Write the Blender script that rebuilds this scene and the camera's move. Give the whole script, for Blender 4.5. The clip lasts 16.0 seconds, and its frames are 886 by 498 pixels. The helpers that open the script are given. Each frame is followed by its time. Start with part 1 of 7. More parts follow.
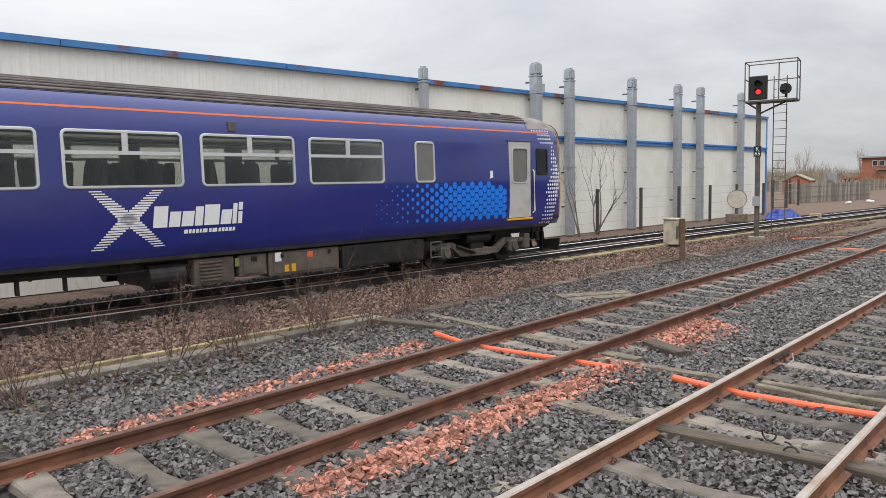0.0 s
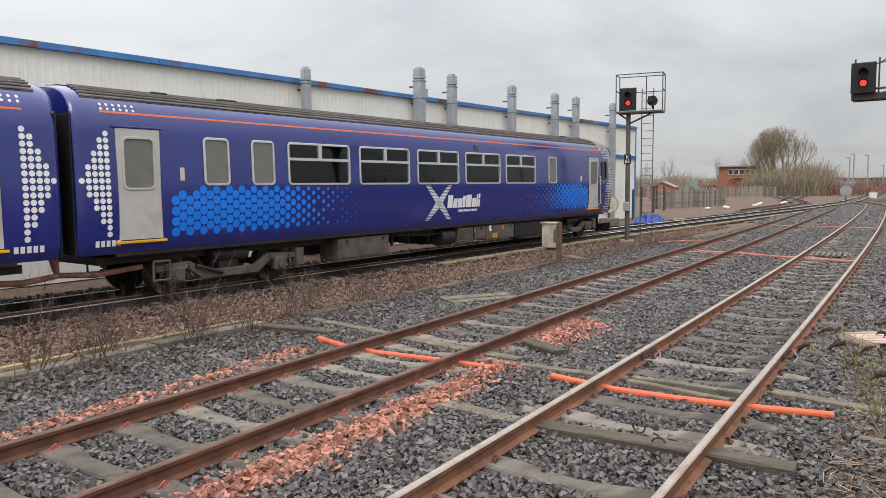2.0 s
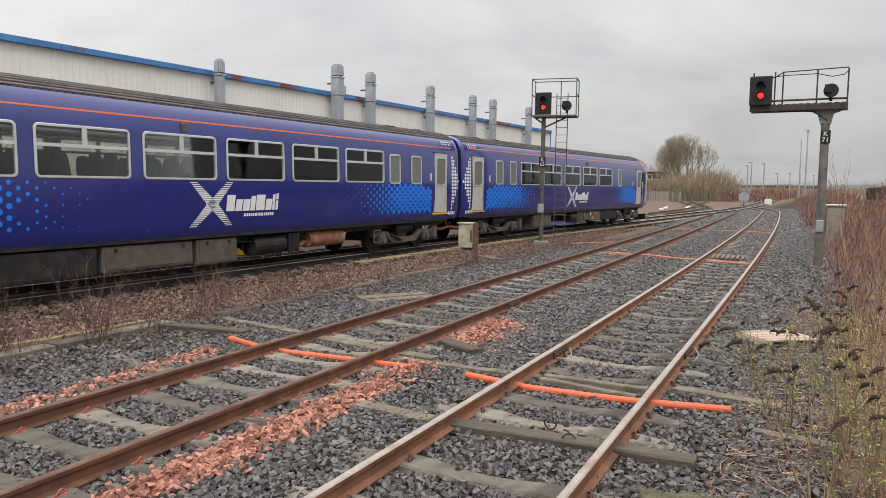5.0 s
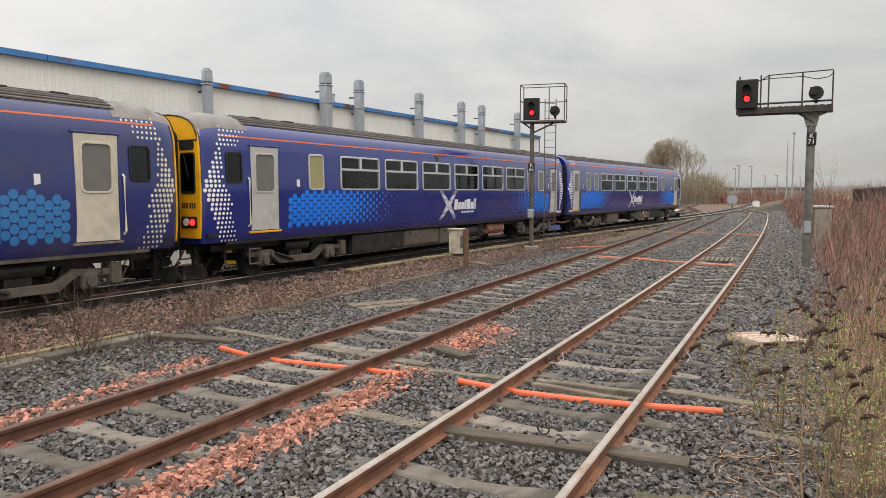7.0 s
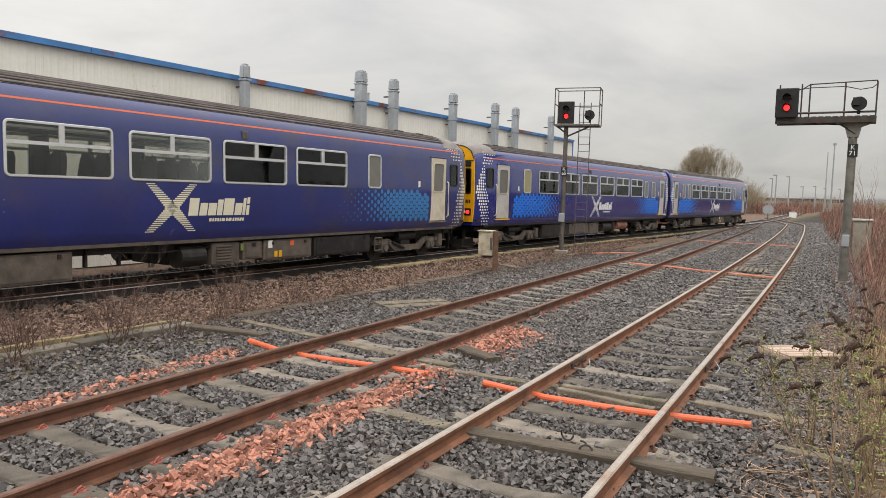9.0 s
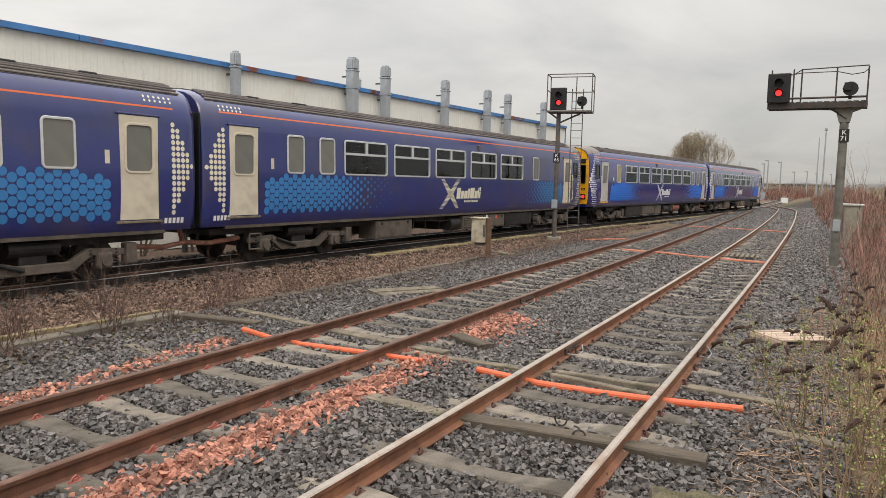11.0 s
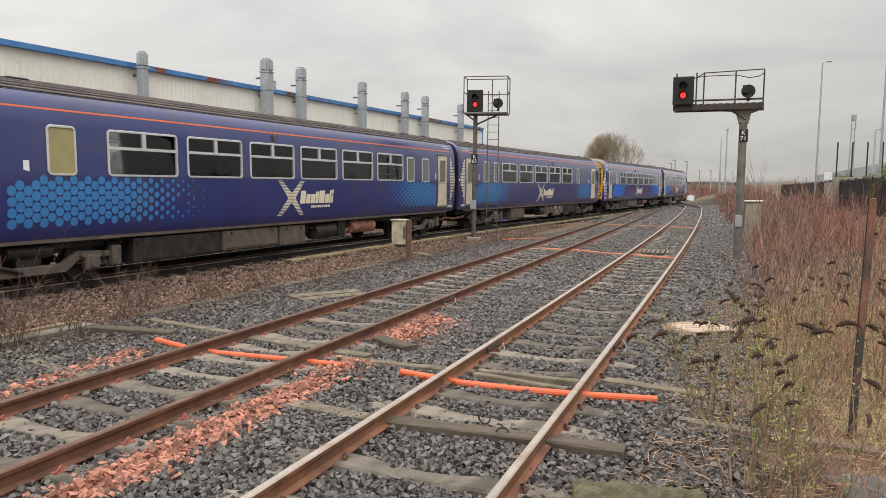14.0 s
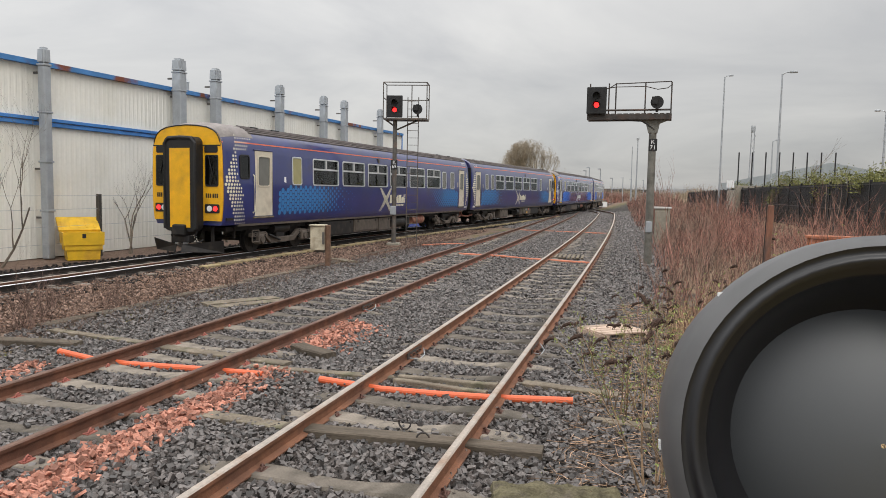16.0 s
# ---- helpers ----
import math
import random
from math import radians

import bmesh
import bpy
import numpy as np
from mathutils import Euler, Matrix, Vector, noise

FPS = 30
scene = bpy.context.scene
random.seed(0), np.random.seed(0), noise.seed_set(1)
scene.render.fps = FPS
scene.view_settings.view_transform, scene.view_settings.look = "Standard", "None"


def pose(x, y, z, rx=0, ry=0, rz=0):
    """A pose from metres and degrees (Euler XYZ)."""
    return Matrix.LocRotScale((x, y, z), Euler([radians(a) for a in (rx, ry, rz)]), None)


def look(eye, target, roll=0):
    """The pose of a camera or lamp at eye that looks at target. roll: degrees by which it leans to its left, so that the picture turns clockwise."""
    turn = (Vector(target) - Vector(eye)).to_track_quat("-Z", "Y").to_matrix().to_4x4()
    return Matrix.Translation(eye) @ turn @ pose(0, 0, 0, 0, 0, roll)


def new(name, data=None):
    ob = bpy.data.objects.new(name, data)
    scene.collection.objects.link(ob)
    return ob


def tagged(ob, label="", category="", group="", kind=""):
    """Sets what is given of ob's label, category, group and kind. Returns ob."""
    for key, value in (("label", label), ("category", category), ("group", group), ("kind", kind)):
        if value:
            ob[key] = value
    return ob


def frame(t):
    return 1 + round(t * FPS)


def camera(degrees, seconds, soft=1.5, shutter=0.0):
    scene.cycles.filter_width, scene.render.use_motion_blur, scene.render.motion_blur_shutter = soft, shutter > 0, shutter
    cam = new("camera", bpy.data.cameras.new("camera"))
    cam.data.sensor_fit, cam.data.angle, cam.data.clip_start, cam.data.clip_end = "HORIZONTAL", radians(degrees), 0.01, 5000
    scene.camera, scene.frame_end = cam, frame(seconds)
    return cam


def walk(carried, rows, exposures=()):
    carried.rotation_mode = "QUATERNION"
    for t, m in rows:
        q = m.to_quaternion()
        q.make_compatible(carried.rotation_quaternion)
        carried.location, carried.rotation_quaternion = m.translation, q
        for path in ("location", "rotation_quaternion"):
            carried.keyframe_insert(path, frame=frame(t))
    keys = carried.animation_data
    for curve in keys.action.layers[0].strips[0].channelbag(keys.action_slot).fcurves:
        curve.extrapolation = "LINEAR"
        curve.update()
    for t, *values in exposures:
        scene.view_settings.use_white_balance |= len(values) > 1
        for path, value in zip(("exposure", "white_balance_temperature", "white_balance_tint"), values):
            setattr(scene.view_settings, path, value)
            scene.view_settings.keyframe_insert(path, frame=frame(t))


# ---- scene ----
cam = camera(62.92, 16.0, soft=0.5)
EYE = (0.0, 0.0, 2.29)

# seconds, yaw, pitch, roll of the camera that is panned by hand from one spot
PAN = (
    (0.0, 44.27, -5.10, 1.21),
    (0.5, 40.93, -5.08, 0.92),
    (1.0, 38.53, -5.00, 0.78),
    (1.5, 36.67, -4.94, 0.73),
    (2.0, 35.14, -4.98, 0.54),
    (2.5, 33.86, -5.10, 0.43),
    (3.0, 32.82, -5.20, 0.26),
    (3.5, 31.79, -5.16, -0.09),
    (4.0, 30.64, -4.98, -0.58),
    (6.5, 27.25, -5.03, -0.15),
    (7.0, 27.85, -4.52, 0.06),
    (7.5, 28.79, -4.44, -0.11),
    (8.0, 29.62, -4.58, -0.56),
    (8.5, 30.09, -4.71, -1.18),
    (9.0, 30.31, -4.49, -1.66),
    (11.5, 29.17, -5.96, -1.19),
    (12.0, 27.89, -6.34, -0.84),
    (12.5, 26.87, -6.32, -0.65),
    (13.0, 26.02, -6.02, -0.62),
    (13.5, 24.87, -5.63, -0.70),
    (14.0, 23.37, -5.22, -0.67),
    (14.5, 21.80, -4.90, -0.60),
    (15.0, 19.97, -4.73, -0.62),
    (15.5, 18.23, -4.70, -0.84),
    (16.0, 17.05, -4.69, -1.07),
)
# the clip's white balance drifts warmer on the way
walk(cam, [(t, pose(*EYE, 90 + p, r, y)) for t, y, p, r in PAN],
     [(0.0, 0.54, 6350, 11), (3.5, 0.48, 6500, 10), (7.0, 0.5, 6750, 10), (11.5, 0.5, 6900, 10), (12.5, 0.57, 6900, 10), (14.5, 0.5, 6850, 10), (16.0, 0.46, 6650, 10)])

# ---- light: overcast sky, brighter towards the zenith, with a soft wide sun ----
SUN_AZ, SUN_EL = radians(142), radians(46)
world = bpy.data.worlds.new("overcast_sky")
scene.world = world
world.use_nodes = True
wn, wl = world.node_tree.nodes, world.node_tree.links
wn.clear()


def wnode(kind, **props):
    n = wn.new(kind)
    for k, v in props.items():
        n.inputs[k].default_value = v
    return n


sky = wn.new("ShaderNodeTexSky")
sky.sky_type = "NISHITA"
sky.sun_disc = False
sky.sun_elevation, sky.sun_rotation = SUN_EL, SUN_AZ
skymul = wn.new("ShaderNodeVectorMath")
skymul.operation = "SCALE"
skymul.inputs["Scale"].default_value = 0.07
wl.new(sky.outputs[0], skymul.inputs[0])
tc = wn.new("ShaderNodeTexCoord")
sep = wn.new("ShaderNodeSeparateXYZ")
wl.new(tc.outputs["Generated"], sep.inputs[0])
# clouds drawn out towards the horizon
up = wn.new("ShaderNodeMath")
up.operation = "MAXIMUM"
wl.new(sep.outputs["Z"], up.inputs[0])
up.inputs[1].default_value = 0.0
den = wn.new("ShaderNodeMath")
den.operation = "ADD"
wl.new(up.outputs[0], den.inputs[0])
den.inputs[1].default_value = 0.22
dx = wn.new("ShaderNodeMath")
dx.operation = "DIVIDE"
wl.new(sep.outputs["X"], dx.inputs[0])
wl.new(den.outputs[0], dx.inputs[1])
dy = wn.new("ShaderNodeMath")
dy.operation = "DIVIDE"
wl.new(sep.outputs["Y"], dy.inputs[0])
wl.new(den.outputs[0], dy.inputs[1])
comb = wn.new("ShaderNodeCombineXYZ")
wl.new(dx.outputs[0], comb.inputs[0])
wl.new(dy.outputs[0], comb.inputs[1])
cl = wnode("ShaderNodeTexNoise", Scale=0.9, Detail=7.0, Roughness=0.55, Distortion=0.5)
wl.new(comb.outputs[0], cl.inputs["Vector"])
ramp = wn.new("ShaderNodeValToRGB")
ramp.color_ramp.elements[0].position, ramp.color_ramp.elements[0].color = 0.32, (0.74, 0.755, 0.78, 1)
ramp.color_ramp.elements[1].position, ramp.color_ramp.elements[1].color = 0.66, (1.07, 1.07, 1.06, 1)
wl.new(cl.outputs["Fac"], ramp.inputs[0])
grad = wn.new("ShaderNodeMapRange")
wl.new(up.outputs[0], grad.inputs["Value"])
grad.inputs["From Min"].default_value, grad.inputs["From Max"].default_value = 0.0, 0.9
grad.inputs["To Min"].default_value, grad.inputs["To Max"].default_value = 0.415, 1.3
# the cloud is thinner, and brighter, over the shed
side = wn.new("ShaderNodeMapRange")
wl.new(sep.outputs["X"], side.inputs["Value"])
side.inputs["From Min"].default_value, side.inputs["From Max"].default_value = -1.0, 0.25
side.inputs["To Min"].default_value, side.inputs["To Max"].default_value = 1.08, 0.82
# the overhead cloud is much brighter than the cloud near the horizon
zenith = wn.new("ShaderNodeMapRange")
wl.new(up.outputs[0], zenith.inputs["Value"])
zenith.inputs["From Min"].default_value, zenith.inputs["From Max"].default_value = 0.36, 0.95
zenith.inputs["To Min"].default_value, zenith.inputs["To Max"].default_value = 0.0, 0.95
dome_sum = wn.new("ShaderNodeMath")
dome_sum.operation = "ADD"
wl.new(grad.outputs[0], dome_sum.inputs[0])
wl.new(zenith.outputs[0], dome_sum.inputs[1])
both = wn.new("ShaderNodeMath")
both.operation = "MULTIPLY"
wl.new(dome_sum.outputs[0], both.inputs[0])
wl.new(side.outputs[0], both.inputs[1])
cloud = wn.new("ShaderNodeVectorMath")
cloud.operation = "SCALE"
wl.new(ramp.outputs[0], cloud.inputs[0])
wl.new(both.outputs[0], cloud.inputs["Scale"])
mix = wn.new("ShaderNodeMix")
mix.data_type = "RGBA"
mix.inputs["Factor"].default_value = 0.92
wl.new(skymul.outputs[0], mix.inputs["A"])
wl.new(cloud.outputs[0], mix.inputs["B"])
bg = wn.new("ShaderNodeBackground")
bg.inputs["Strength"].default_value = 1.0
wl.new(mix.outputs["Result"], bg.inputs["Color"])
wout = wn.new("ShaderNodeOutputWorld")
wl.new(bg.outputs[0], wout.inputs[0])

sun = new("sun", bpy.data.lights.new("sun", "SUN"))
sun.data.energy, sun.data.angle, sun.data.color = 0.6, radians(25), (1.0, 0.97, 0.93)
sun.matrix_world = look((0, 0, 0), (-math.sin(SUN_AZ) * math.cos(SUN_EL), -math.cos(SUN_AZ) * math.cos(SUN_EL), -math.sin(SUN_EL)))

# ---- materials ----


def material(name, color, rough=0.6, metal=0.0, spec=0.5, vary=0.25, scale=6.0, fine=60.0, bump=0.0, bump_scale=40.0,
             second=None, second_at=(0.5, 0.7), second_scale=1.5, per_object=0.0, per_island=0.0, coat=0.0, stretch=(1, 1, 1)):
    """Principled surface with two scales of colour variation, an optional second colour in patches, and fine relief."""
    m = bpy.data.materials.new(name)
    m.use_nodes = True
    n, l = m.node_tree.nodes, m.node_tree.links
    b = n["Principled BSDF"]
    b.inputs["Roughness"].default_value = rough
    b.inputs["Metallic"].default_value = metal
    b.inputs["Specular IOR Level"].default_value = spec
    b.inputs["Coat Weight"].default_value = coat
    b.inputs["Coat Roughness"].default_value = 0.12
    tcn = n.new("ShaderNodeTexCoord")
    mp = n.new("ShaderNodeMapping")
    mp.inputs["Scale"].default_value = stretch
    l.new(tcn.outputs["Object"], mp.inputs[0])

    def tex(s, detail=4.0):
        t = n.new("ShaderNodeTexNoise")
        t.inputs["Scale"].default_value = s
        t.inputs["Detail"].default_value = detail
        l.new(mp.outputs[0], t.inputs["Vector"])
        return t

    def mixin(a, bcol, fac):
        x = n.new("ShaderNodeMix")
        x.data_type = "RGBA"
        l.new(fac, x.inputs["Factor"])
        for sock, v in (("A", a), ("B", bcol)):
            if isinstance(v, tuple):
                x.inputs[sock].default_value = (*v[:3], 1)
            else:
                l.new(v, x.inputs[sock])
        return x.outputs["Result"]

    out = tuple(color)
    if second:
        r = n.new("ShaderNodeMapRange")
        r.inputs["From Min"].default_value, r.inputs["From Max"].default_value = second_at
        l.new(tex(second_scale, 6.0).outputs["Fac"], r.inputs["Value"])
        out = mixin(out, tuple(second), r.outputs[0])

    def dim(out, fac, amount):
        r = n.new("ShaderNodeMapRange")
        r.inputs["To Min"].default_value, r.inputs["To Max"].default_value = 1 - amount, 1 + amount
        r.inputs["From Min"].default_value, r.inputs["From Max"].default_value = 0.25, 0.75
        l.new(fac, r.inputs["Value"])
        v = n.new("ShaderNodeVectorMath")
        v.operation = "SCALE"
        if isinstance(out, tuple):
            v.inputs[0].default_value = out[:3]
        else:
            l.new(out, v.inputs[0])
        l.new(r.outputs[0], v.inputs["Scale"])
        return v.outputs[0]

    if vary:
        out = dim(out, tex(scale).outputs["Fac"], vary)
        out = dim(out, tex(fine).outputs["Fac"], vary * 0.6)
    if per_object:
        oi = n.new("ShaderNodeObjectInfo")
        out = dim(out, oi.outputs["Random"], per_object)
    if per_island:
        ge = n.new("ShaderNodeNewGeometry")
        out = dim(out, ge.outputs["Random Per Island"], per_island)
    if isinstance(out, tuple):
        b.inputs["Base Color"].default_value = (*out[:3], 1)
    else:
        l.new(out, b.inputs["Base Color"])
    if bump:
        bu = n.new("ShaderNodeBump")
        bu.inputs["Strength"].default_value = bump
        bu.inputs["Distance"].default_value = 0.02
        l.new(tex(bump_scale, 6.0).outputs["Fac"], bu.inputs["Height"])
        l.new(bu.outputs[0], b.inputs["Normal"])
    return m


def glowing(name, color, strength):
    m = bpy.data.materials.new(name)
    m.use_nodes = True
    b = m.node_tree.nodes["Principled BSDF"]
    b.inputs["Base Color"].default_value = (*color, 1)
    b.inputs["Emission Color"].default_value = (*color, 1)
    b.inputs["Emission Strength"].default_value = strength
    return m


def pane_glass(name, tint, rough=0.02, clear=0.5):
    """Window glass: a tinted see-through part and a glossy part that grows by Fresnel."""
    m = bpy.data.materials.new(name)
    m.use_nodes = True
    n, l = m.node_tree.nodes, m.node_tree.links
    n.clear()
    o = n.new("ShaderNodeOutputMaterial")
    tr = n.new("ShaderNodeBsdfTransparent")
    tr.inputs["Color"].default_value = (*tint, 1)
    gl = n.new("ShaderNodeBsdfGlossy")
    gl.inputs["Roughness"].default_value = rough
    gl.inputs["Color"].default_value = (0.9, 0.93, 0.95, 1)
    fr = n.new("ShaderNodeFresnel")
    fr.inputs["IOR"].default_value = 1.5
    mx = n.new("ShaderNodeMixShader")
    l.new(fr.outputs[0], mx.inputs[0])
    l.new(tr.outputs[0], mx.inputs[1])
    l.new(gl.outputs[0], mx.inputs[2])
    l.new(mx.outputs[0], o.inputs[0])
    return m


M_rail = material("rusty_rail_steel", (0.125, 0.055, 0.034), 0.75, 0.1, vary=0.35, scale=5, fine=90, bump=0.25, bump_scale=90,
                  second=(0.19, 0.082, 0.045), second_scale=2.0)
M_rail_orange = material("orange_rusted_rail_web", (0.215, 0.095, 0.052), 0.8, 0.05, vary=0.35, scale=5, fine=90, bump=0.25, bump_scale=90,
                         second=(0.13, 0.06, 0.038), second_scale=2.0)
M_head = material("worn_rail_head", (0.44, 0.38, 0.33), 0.42, 0.4, vary=0.3, scale=3, fine=50, second=(0.27, 0.19, 0.14), second_scale=3.0)
M_head_rust = material("rusted_rail_head", (0.15, 0.085, 0.062), 0.6, 0.3, vary=0.3, scale=3, fine=50, second=(0.10, 0.045, 0.03), second_scale=4.0)
M_head_bright = material("polished_rail_head", (0.8, 0.8, 0.81), 0.3, 0.55, vary=0.05)
M_chair = material("rusty_rail_clip", (0.11, 0.055, 0.042), 0.8, 0.1, vary=0.3, scale=30, bump=0.3)
M_clip_red = material("red_oxide_clip", (0.33, 0.11, 0.085), 0.8, vary=0.3, scale=40)
M_concrete = material("worn_grey_concrete_sleeper", (0.195, 0.168, 0.14), 0.9, spec=0.25, vary=0.3, scale=4, fine=70, bump=0.5, bump_scale=60,
                      second=(0.105, 0.092, 0.076), second_at=(0.45, 0.62), second_scale=3, per_object=0.3)
M_sleeper = material("weathered_timber_sleeper", (0.14, 0.115, 0.09), 0.9, spec=0.2, vary=0.45, scale=5, fine=70, bump=0.6, bump_scale=30,
                     second=(0.085, 0.07, 0.055), second_at=(0.5, 0.62), second_scale=4, per_object=0.25, stretch=(0.25, 1.6, 1))
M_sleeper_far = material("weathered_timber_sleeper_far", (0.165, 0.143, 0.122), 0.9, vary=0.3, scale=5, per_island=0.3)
M_ballast = material("grey_granite_ballast", (0.092, 0.08, 0.075), 0.42, spec=0.6, vary=0.25, scale=14, fine=150, bump=0.2, bump_scale=120, per_island=0.55)
M_ballast_brown = material("brown_stained_ballast", (0.19, 0.128, 0.1), 0.9, spec=0.25, vary=0.35, scale=12, fine=140, bump=0.4, bump_scale=120, per_island=0.5)
M_rubble = material("salmon_red_stone_chippings", (0.38, 0.175, 0.125), 0.9, vary=0.3, scale=12, fine=120, bump=0.4, bump_scale=100, per_island=0.42)
M_shed = material("white_profiled_steel_cladding", (0.80, 0.785, 0.72), 0.5, vary=0.06, scale=0.8, fine=9, second=(0.74, 0.72, 0.64), second_scale=0.6)
M_blue = material("weathered_blue_trim_paint", (0.055, 0.20, 0.47), 0.5, vary=0.2, scale=2, second=(0.20, 0.055, 0.025), second_at=(0.54, 0.62), second_scale=0.9)
M_blue_clean = material("blue_trim_paint", (0.05, 0.20, 0.52), 0.5, vary=0.2, scale=2)
M_galv = material("galvanised_steel", (0.36, 0.385, 0.41), 0.5, 0.3, vary=0.15, scale=4, fine=40)
M_livery = material("dark_blue_gloss_livery", (0.008, 0.019, 0.19), 0.2, 0.0, spec=0.7, vary=0.12, scale=0.8, fine=6, coat=0.8, bump=0.06, bump_scale=1.6)
M_livery_dirty = material("dusty_dark_blue_livery", (0.012, 0.023, 0.15), 0.3, 0.0, spec=0.7, vary=0.15, scale=1.2, fine=8, second=(0.032, 0.034, 0.11), second_scale=1.0, coat=0.7)
M_roof = material("sooty_grey_train_roof", (0.16, 0.14, 0.135), 0.7, vary=0.3, scale=3, fine=30)
M_black = material("black_rubber_and_paint", (0.012, 0.012, 0.013), 0.6, vary=0.3, scale=10)
M_under = material("oily_dark_underframe_steel", (0.013, 0.012, 0.012), 0.6, 0.1, vary=0.4, scale=5, fine=50, second=(0.04, 0.033, 0.028), second_scale=3)
M_under_brown = material("dusty_brown_underframe_box", (0.105, 0.085, 0.07), 0.75, vary=0.35, scale=4, fine=50, second=(0.07, 0.06, 0.05), second_scale=3)
M_door = material("pale_grey_door_paint", (0.50, 0.49, 0.47), 0.4, vary=0.1, scale=3, second=(0.42, 0.40, 0.37), second_scale=2)
M_door_cream = material("dusty_cream_door_paint", (0.62, 0.56, 0.45), 0.45, vary=0.12, scale=3, second=(0.50, 0.44, 0.35), second_scale=2)
M_yellow = material("yellow_cab_paint", (0.80, 0.42, 0.012), 0.4, vary=0.12, scale=3, second=(0.62, 0.33, 0.02), second_scale=2)
M_orange = material("orange_plastic_conduit", (0.68, 0.13, 0.05), 0.5, vary=0.1, scale=6, second=(0.66, 0.13, 0.05), second_scale=3)
M_stripe = material("orange_coach_line", (0.75, 0.16, 0.06), 0.4, vary=0.05)
M_dot_blue = material("bright_blue_dot_vinyl", (0.008, 0.20, 0.83), 0.28, vary=0.05)
M_dot_teal = material("dusty_blue_dot_vinyl", (0.035, 0.19, 0.46), 0.4, vary=0.08)
M_white = material("white_vinyl", (0.78, 0.79, 0.80), 0.35, vary=0.04)
M_cream = material("cream_dot_vinyl", (0.74, 0.70, 0.55), 0.4, vary=0.06)
M_alu = material("anodised_window_frame", (0.62, 0.63, 0.64), 0.4, 0.4, vary=0.08)
M_glass = pane_glass("tinted_train_glass", (0.84, 0.85, 0.82))
# frosted small windows; on door panes the grey stands in for reflections
M_grey_pane = material("frosted_and_reflecting_grey_glass", (0.17, 0.17, 0.155), 0.22, spec=0.5, vary=0.08, scale=3)
M_frost_tan = material("frosted_yellowed_glass", (0.34, 0.31, 0.15), 0.22, spec=0.5, vary=0.08, scale=3)
M_cab_roof = material("dusty_pale_grey_cab_roof", (0.23, 0.205, 0.195), 0.6, vary=0.25, scale=3, fine=20, second=(0.16, 0.14, 0.13), second_scale=2)
M_rail_black = material("near_black_rail", (0.022, 0.018, 0.016), 0.6, 0.2, vary=0.35, scale=6, fine=60)
M_glass_dark = pane_glass("dark_cab_glass", (0.3, 0.31, 0.32))
M_seat = material("dark_patterned_seat_moquette", (0.03, 0.028, 0.04), 0.9, vary=0.3, scale=20)
M_inside = material("beige_train_interior_panel", (0.50, 0.47, 0.40), 0.6, vary=0.1)
M_pole = material("painted_signal_steel", (0.12, 0.11, 0.10), 0.6, 0.3, vary=0.3, scale=6, fine=60, second=(0.17, 0.12, 0.09), second_scale=3)
M_conc = material("weathered_concrete", (0.29, 0.265, 0.215), 0.9, vary=0.25, scale=5, fine=60, bump=0.3, second=(0.22, 0.21, 0.17), second_scale=3)
M_red = glowing("red_signal_lamp", (1.0, 0.02, 0.02), 2.2)
M_timber = material("mossy_old_timber", (0.19, 0.158, 0.122), 0.9, spec=0.2, vary=0.4, scale=5, fine=60, bump=0.5, second=(0.12, 0.11, 0.075), second_scale=4)
M_brick = material("red_brick_wall", (0.36, 0.15, 0.09), 0.85, vary=0.2, scale=3, fine=30)
M_twig = material("red_brown_bare_twigs", (0.26, 0.122, 0.096), 0.85, vary=0.3, scale=8, per_island=0.6, second=(0.19, 0.135, 0.105), second_at=(0.42, 0.58), second_scale=0.35)
M_weed = material("dark_brown_dry_weed", (0.14, 0.088, 0.07), 0.9, vary=0.3, scale=8, per_island=0.45)
M_twig_grey = material("grey_brown_bare_branches", (0.17, 0.14, 0.11), 0.9, vary=0.3, scale=8, per_island=0.25)
M_leaf = material("fresh_green_buds", (0.23, 0.27, 0.08), 0.7, vary=0.25, scale=20, per_island=0.4)
M_dead = material("dark_brown_seed_heads", (0.075, 0.042, 0.03), 0.95, vary=0.4, scale=30, per_island=0.4)
M_straw = material("straw_coloured_dead_grass", (0.45, 0.33, 0.18), 0.9, vary=0.3, scale=8, per_island=0.4)
M_gorse = material("olive_green_gorse", (0.15, 0.155, 0.05), 0.85, vary=0.3, scale=6, per_island=0.5)
M_fence = material("black_steel_fence", (0.02, 0.021, 0.022), 0.5, 0.2, vary=0.2)
M_yskip = material("worn_yellow_bin_paint", (0.72, 0.44, 0.02), 0.5, vary=0.15, scale=3, second=(0.5, 0.28, 0.03), second_scale=2)
M_tarp = material("blue_plastic_sheet", (0.02, 0.05, 0.30), 0.4, vary=0.25, scale=5)
M_lens = material("black_lens_barrel", (0.085, 0.085, 0.088), 0.5, vary=0.15, scale=30)
M_stem = material("olive_brown_stems", (0.235, 0.16, 0.10), 0.85, vary=0.3, scale=20, per_island=0.3)
M_leaf_dull = material("dull_green_grass", (0.24, 0.235, 0.085), 0.85, vary=0.3, scale=10, per_island=0.5)
M_willow = material("grey_ochre_willow_twigs", (0.29, 0.24, 0.17), 0.9, vary=0.2, scale=2, per_island=0.25)
M_hill = material("far_wooded_ground", (0.15, 0.155, 0.16), 0.95, vary=0.3, scale=0.05, fine=0.4)
